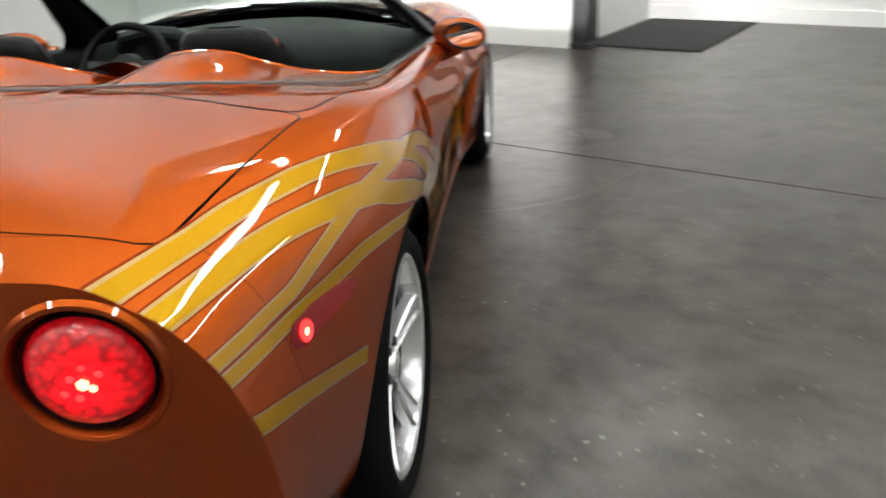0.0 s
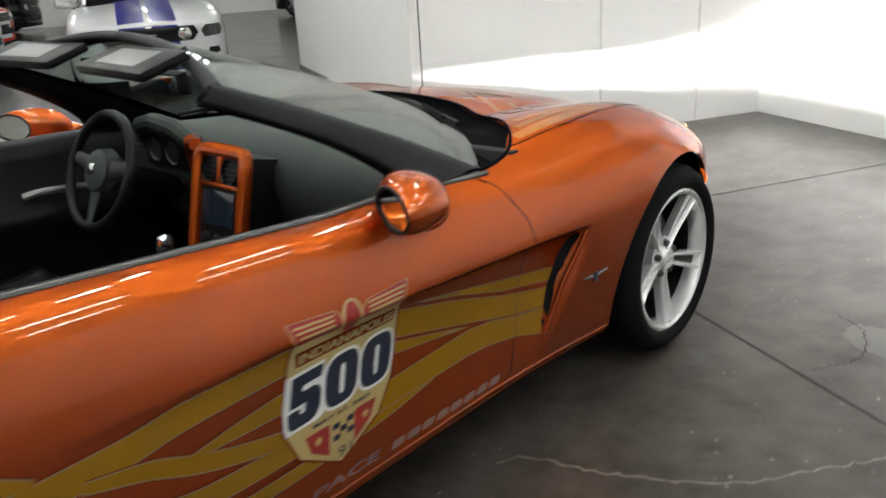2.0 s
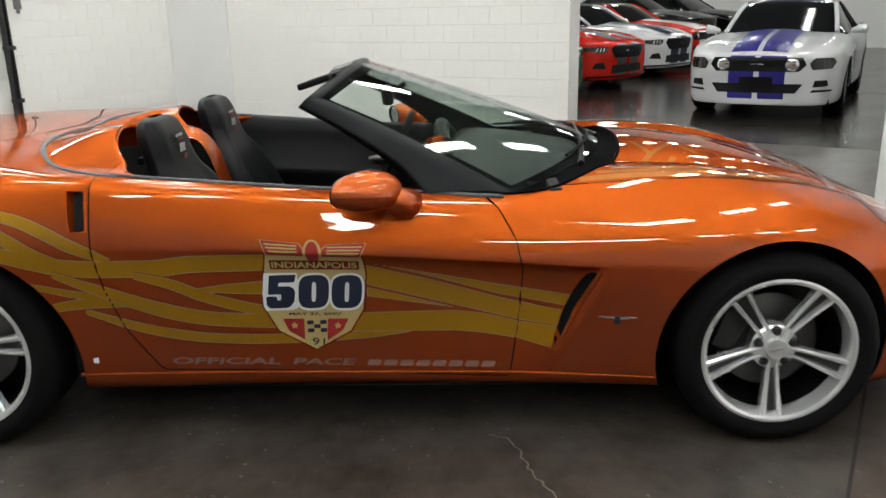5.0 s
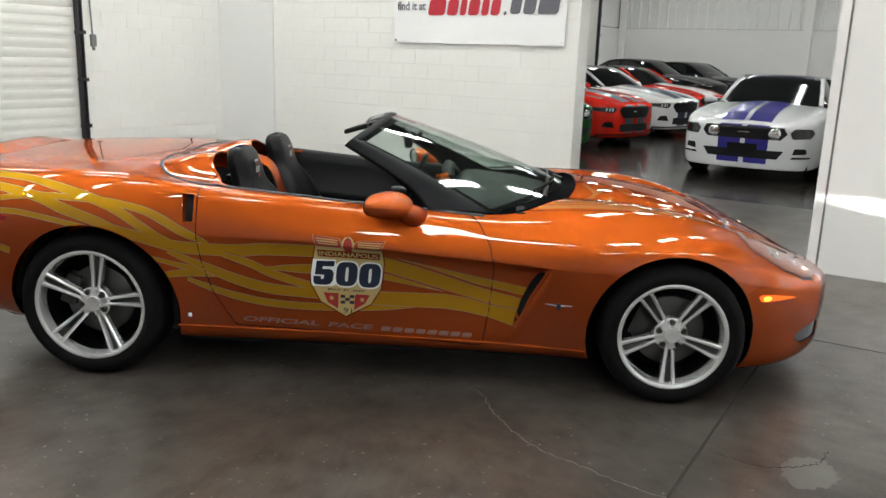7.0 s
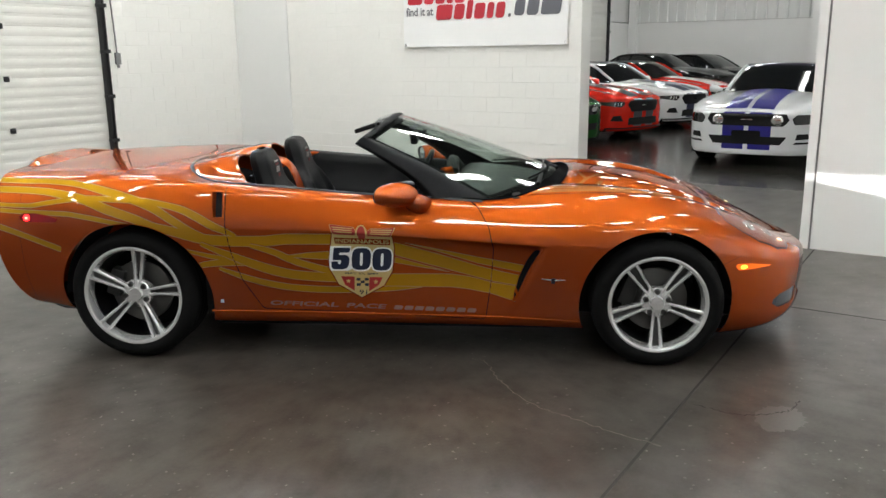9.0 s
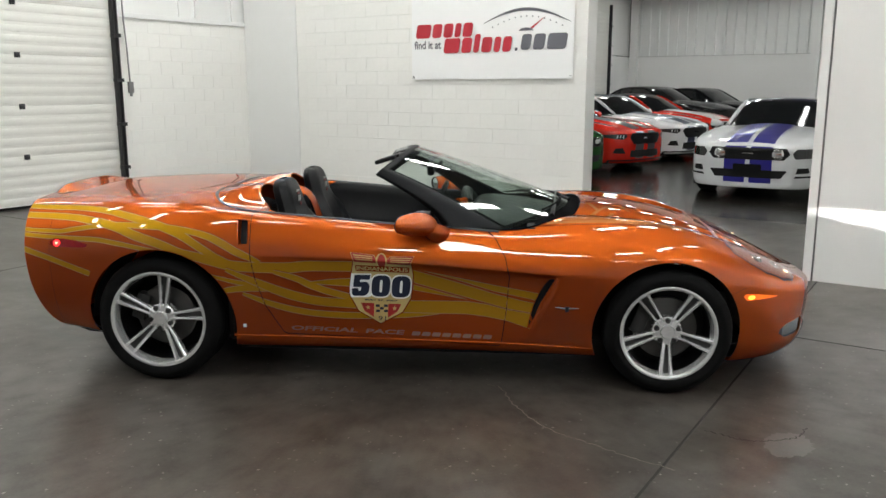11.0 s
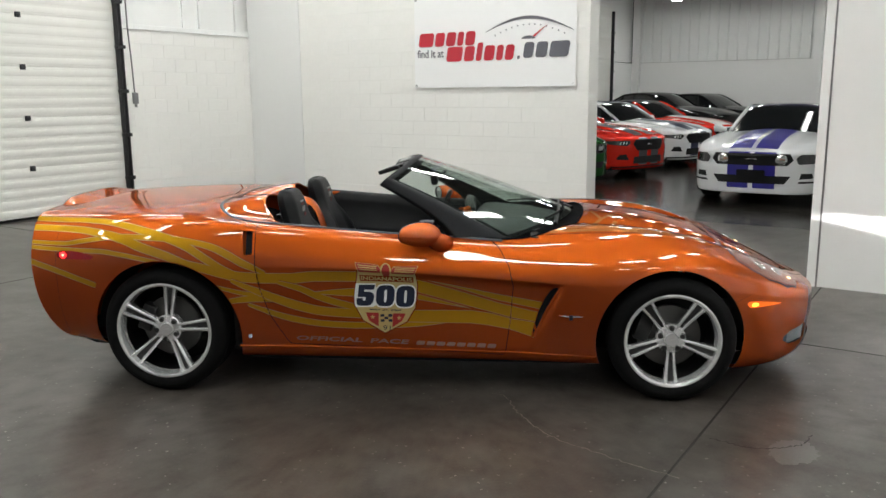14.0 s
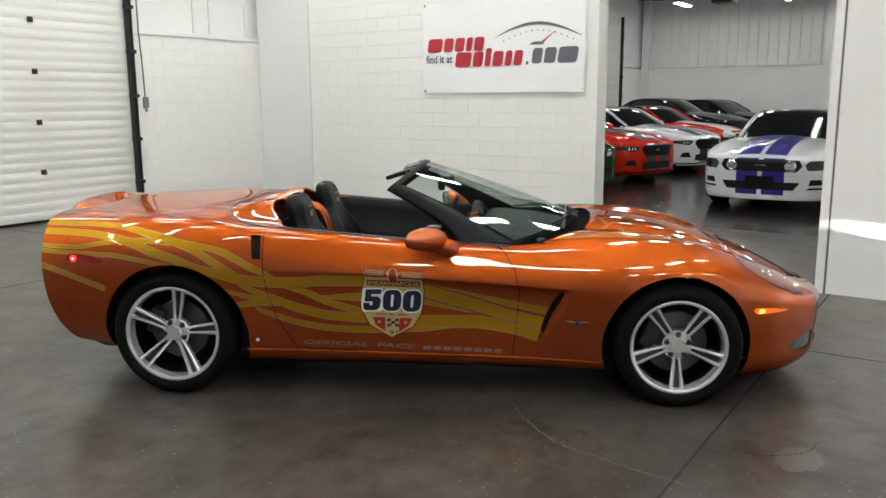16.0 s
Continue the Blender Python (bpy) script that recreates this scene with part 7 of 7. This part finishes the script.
    # Cabin: screens, roof and side glass.
    prof = [(0.82, 0.985 + h, 0.70), (0.50, 1.17 + h, 0.655), (0.17, 1.335 + h, 0.60), (0.0, 1.375 + h, 0.585), (-0.4, 1.39 + h, 0.575), (-0.85, 1.355 + h, 0.565), (-1.2, 1.22 + h, 0.58), (-1.62, 1.04 + h, 0.60)]

    def cabin_rows(a, b, n, lift=0.0):
        pts = spline(prof, 60)
        t = np.linspace(a, b, n)
        out = []
        for q in t:
            y, z, w = [np.interp(q, np.arange(60) / 59, pts[:, k]) for k in range(3)]
            out.append([(w * u, y + 0.08 * (1 - u * u) * np.clip((0.6 - q) / 0.6, 0, 1), z - 0.035 * u ** 4 + 0.012 * (1 - u * u) + lift) for u in np.linspace(-1, 1, 15)])
        return out

    dark_glass = material("dark_car_glass", (0.007, 0.008, 0.009), 0.08, 0.0, 0.0, vary=0.1)
    skin("windscreen", patch(cabin_rows(0.0, 0.30, 10)), dark_glass, car)
    skin("roof", patch(cabin_rows(0.30, 0.70, 12)), roof or paint, car)
    skin("rear_window", patch(cabin_rows(0.70, 1.0, 8)), dark_glass, car)
    for x0, x1 in stripe_x:
        if roof is None:
            full = cabin_rows(0.31, 0.69, 10, 0.006)
            rows = [[(x0 + (x1 - x0) * k, r[7][1], r[7][2]) for k in (0, 0.5, 1)] for r in full]
            skin("roof_stripe", patch(rows), stripe, car)
    for s in (1, -1):
        edge_rows = cabin_rows(0.02, 0.98, 22)
        rows = []
        for r in edge_rows:
            e = r[-1] if s > 0 else r[0]
            y = e[1]
            low = (s * 0.80, y, 0.955 + h + 0.03 * (y < -0.3))
            rows.append([tuple(e[i] + (low[i] - e[i]) * f for i in range(3)) for f in (0, 0.5, 1)])
        skin("side_glass", patch(rows, flip=s > 0), dark_glass, car)
        rail = [r[-1] if s > 0 else r[0] for r in edge_rows]
        part("screen_pillar", sweep(rail[:8], 0.032, 8), paint, car)
        part("roof_rail", sweep(rail[7:], 0.028, 8), roof or paint, car)
        # Window posts and the sill under the side glass.
        for q, wide in ((11, 0.018), (15, 0.03)):
            top_, low_ = Vector(rows[q][0]), Vector(rows[q][2])
            part("window_post", sweep([top_ + Vector((s * 0.006, 0, 0)), low_ + Vector((s * 0.006, 0, 0))], wide, 6), BLACK, car)
        part("window_sill", sweep([Vector(r[2]) + Vector((s * 0.008, 0, 0.004)) for r in rows], 0.012, 6), CHROME if trim == "old" and roof is None else BLACK, car)
        part("door_mirror", sweep([(s * 0.84, 0.50, 0.98 + h), (s * 0.93, 0.49, 1.0 + h), (s * 1.02, 0.48, 1.01 + h), (s * 1.04, 0.48, 1.01 + h)], [0.03, 0.055, 0.062, 0.02], 10), paint, car)
        for ay in (-1.36, 1.36):
            w = part("wheel", lathe([(0.225, -0.2), (0.235, 0.0), (0.22, -0.006), (0.205, -0.05), (0.2, -0.2)], 28), STEEL_DARK, car, m=pose(s * 0.905, ay, 0.335, 0, 0, 0 if s > 0 else 180))
            part("tyre", lathe([(0.232, -0.004), (0.25, 0.01), (0.31, 0.008), (0.335, -0.02), (0.335, -0.22), (0.23, -0.23)], 32), RUBBER, w)
            for k in range(5):
                part("spoke", sweep([(-0.02, 0.03 * math.cos(1.2566 * k), 0.03 * math.sin(1.2566 * k)), (-0.015, 0.22 * math.cos(1.2566 * k), 0.22 * math.sin(1.2566 * k))], [0.03, 0.018], 6), STEEL_GREY, w)
            part("wheel_disc", lathe([(0.001, -0.08), (0.21, -0.08)], 20), GAP, w)
    return car


def in_hall(x, y, turn):
    """A pose in room axes; turn 0 faces along the sign wall, -90 faces out of the hall."""
    return ROOM @ pose(x, y, 0, 0, 0, turn)


WHITE_PAINT = flake_paint("white_paint", (0.72, 0.73, 0.74), 0.0)
RED_PAINT = flake_paint("red_paint", (0.60, 0.022, 0.012), 0.15, 0.5)
BLACK_PAINT = flake_paint("black_paint", (0.004, 0.004, 0.0045), 0.0)
GREEN_PAINT = flake_paint("green_paint", (0.02, 0.09, 0.022), 0.4, 0.5)
BLUE_STRIPE = material("blue_stripe", (0.012, 0.009, 0.19), 0.3, 0.0, 0.25, vary=0.05)
GREY_STRIPE = material("grey_stripe", (0.06, 0.06, 0.065), 0.3, 0.0, 0.8, vary=0.05)
DARK_STRIPE = material("dark_blue_stripe", (0.015, 0.02, 0.06), 0.3, 0.0, 0.8, vary=0.05)
WHITE_STRIPE = material("white_stripe", (0.72, 0.72, 0.72), 0.3, 0.0, 0.8, vary=0.03)

hall_car("striped_coupe", in_hall(-10.15, 0.17, -90), WHITE_PAINT, "white coupe with twin blue racing stripes and dark windows", BLUE_STRIPE, ((-0.32, -0.03), (0.03, 0.32)), "old", roof=material("blue_black_roof", (0.012, 0.012, 0.05), 0.25, 0, 0.8, vary=0.1))
SKEW = -16
hall_car("red_coupe", in_hall(-11.6, -4.70, SKEW), RED_PAINT, "red coupe with a dark grey hood stripe", GREY_STRIPE, ((-0.30, -0.06), (0.06, 0.30)))
hall_car("white_coupe", in_hall(-14.25, -4.52, SKEW), WHITE_PAINT, "white coupe with a dark blue hood stripe", DARK_STRIPE, ((-0.30, -0.04), (0.04, 0.30)))
hall_car("red_convertible", in_hall(-17.0, -4.62, SKEW), RED_PAINT, "red convertible with a white hood stripe and black soft top", WHITE_STRIPE, ((-0.3, 0.3),), "old", roof=LEATHER)
hall_car("black_sedan", in_hall(-19.9, -5.2, -20), BLACK_PAINT, "tall glossy black sedan with chrome window trim", None, (), "old", 0.2, 0.1)
hall_car("black_saloon", in_hall(-22.4, -4.5, -18), BLACK_PAINT, "second glossy black saloon beside the sedan", None, (), "old", 0.16, 0.0)
hall_car("green_coupe", in_hall(-9.25, -4.95, SKEW), GREEN_PAINT, "dark green coupe with a black grille", None, (), "old")
hall_car("black_coupe", in_hall(-19.5, 5.6, 120), BLACK_PAINT, "glossy black coupe parked deep in the hall", None, (), "new")


# ---- concrete blocks of the painted walls, last ----
def block_mesh(w, h):
    bm = boxes((0, 0.012, 0, w, 0, h))
    bmesh.ops.bevel(bm, geom=[e for e in bm.edges if all(v.co.x > 0.01 for v in e.verts)], offset=0.0018, segments=1, affect="EDGES")
    me = bpy.data.meshes.new("block")
    bm.to_mesh(me)
    bm.free()
    me.materials.append(BLOCK)
    return me


def lay_blocks(parent, m, length, rows, z0=0.0):
    """Courses of painted blocks in running bond on a wall."""
    whole, cache = block_mesh(0.39985, 0.1968), {}
    rng = random.Random(7)
    for r in range(rows):
        y = -0.2 if r % 2 else 0.0
        while y < length - 0.01:
            a, b = max(0.0, y), min(length, y + 0.4)
            if b - a > 0.03:
                me = whole
                if b - a < 0.399:
                    key = round(b - a, 3)
                    me = cache.setdefault(key, None) or block_mesh(key - 0.00015, 0.1968)
                    cache[key] = me
                ob = new("block", me)
                ob.parent = parent
                ob.matrix_basis = parent.matrix_basis.inverted() @ m @ pose(rng.uniform(-0.0004, 0.0003), a, z0 + 0.2 * r + 0.002)
            y += 0.4


lay_blocks(sign_wall, ROOM @ pose(WALL_X - 0.012, -6.455, 0), 4.97, 17)
lay_blocks(side_wall, ROOM @ pose(-3.37, SIDE_Y - 0.012, 0, 0, 0, 90), 2.525, 12, 0.145)
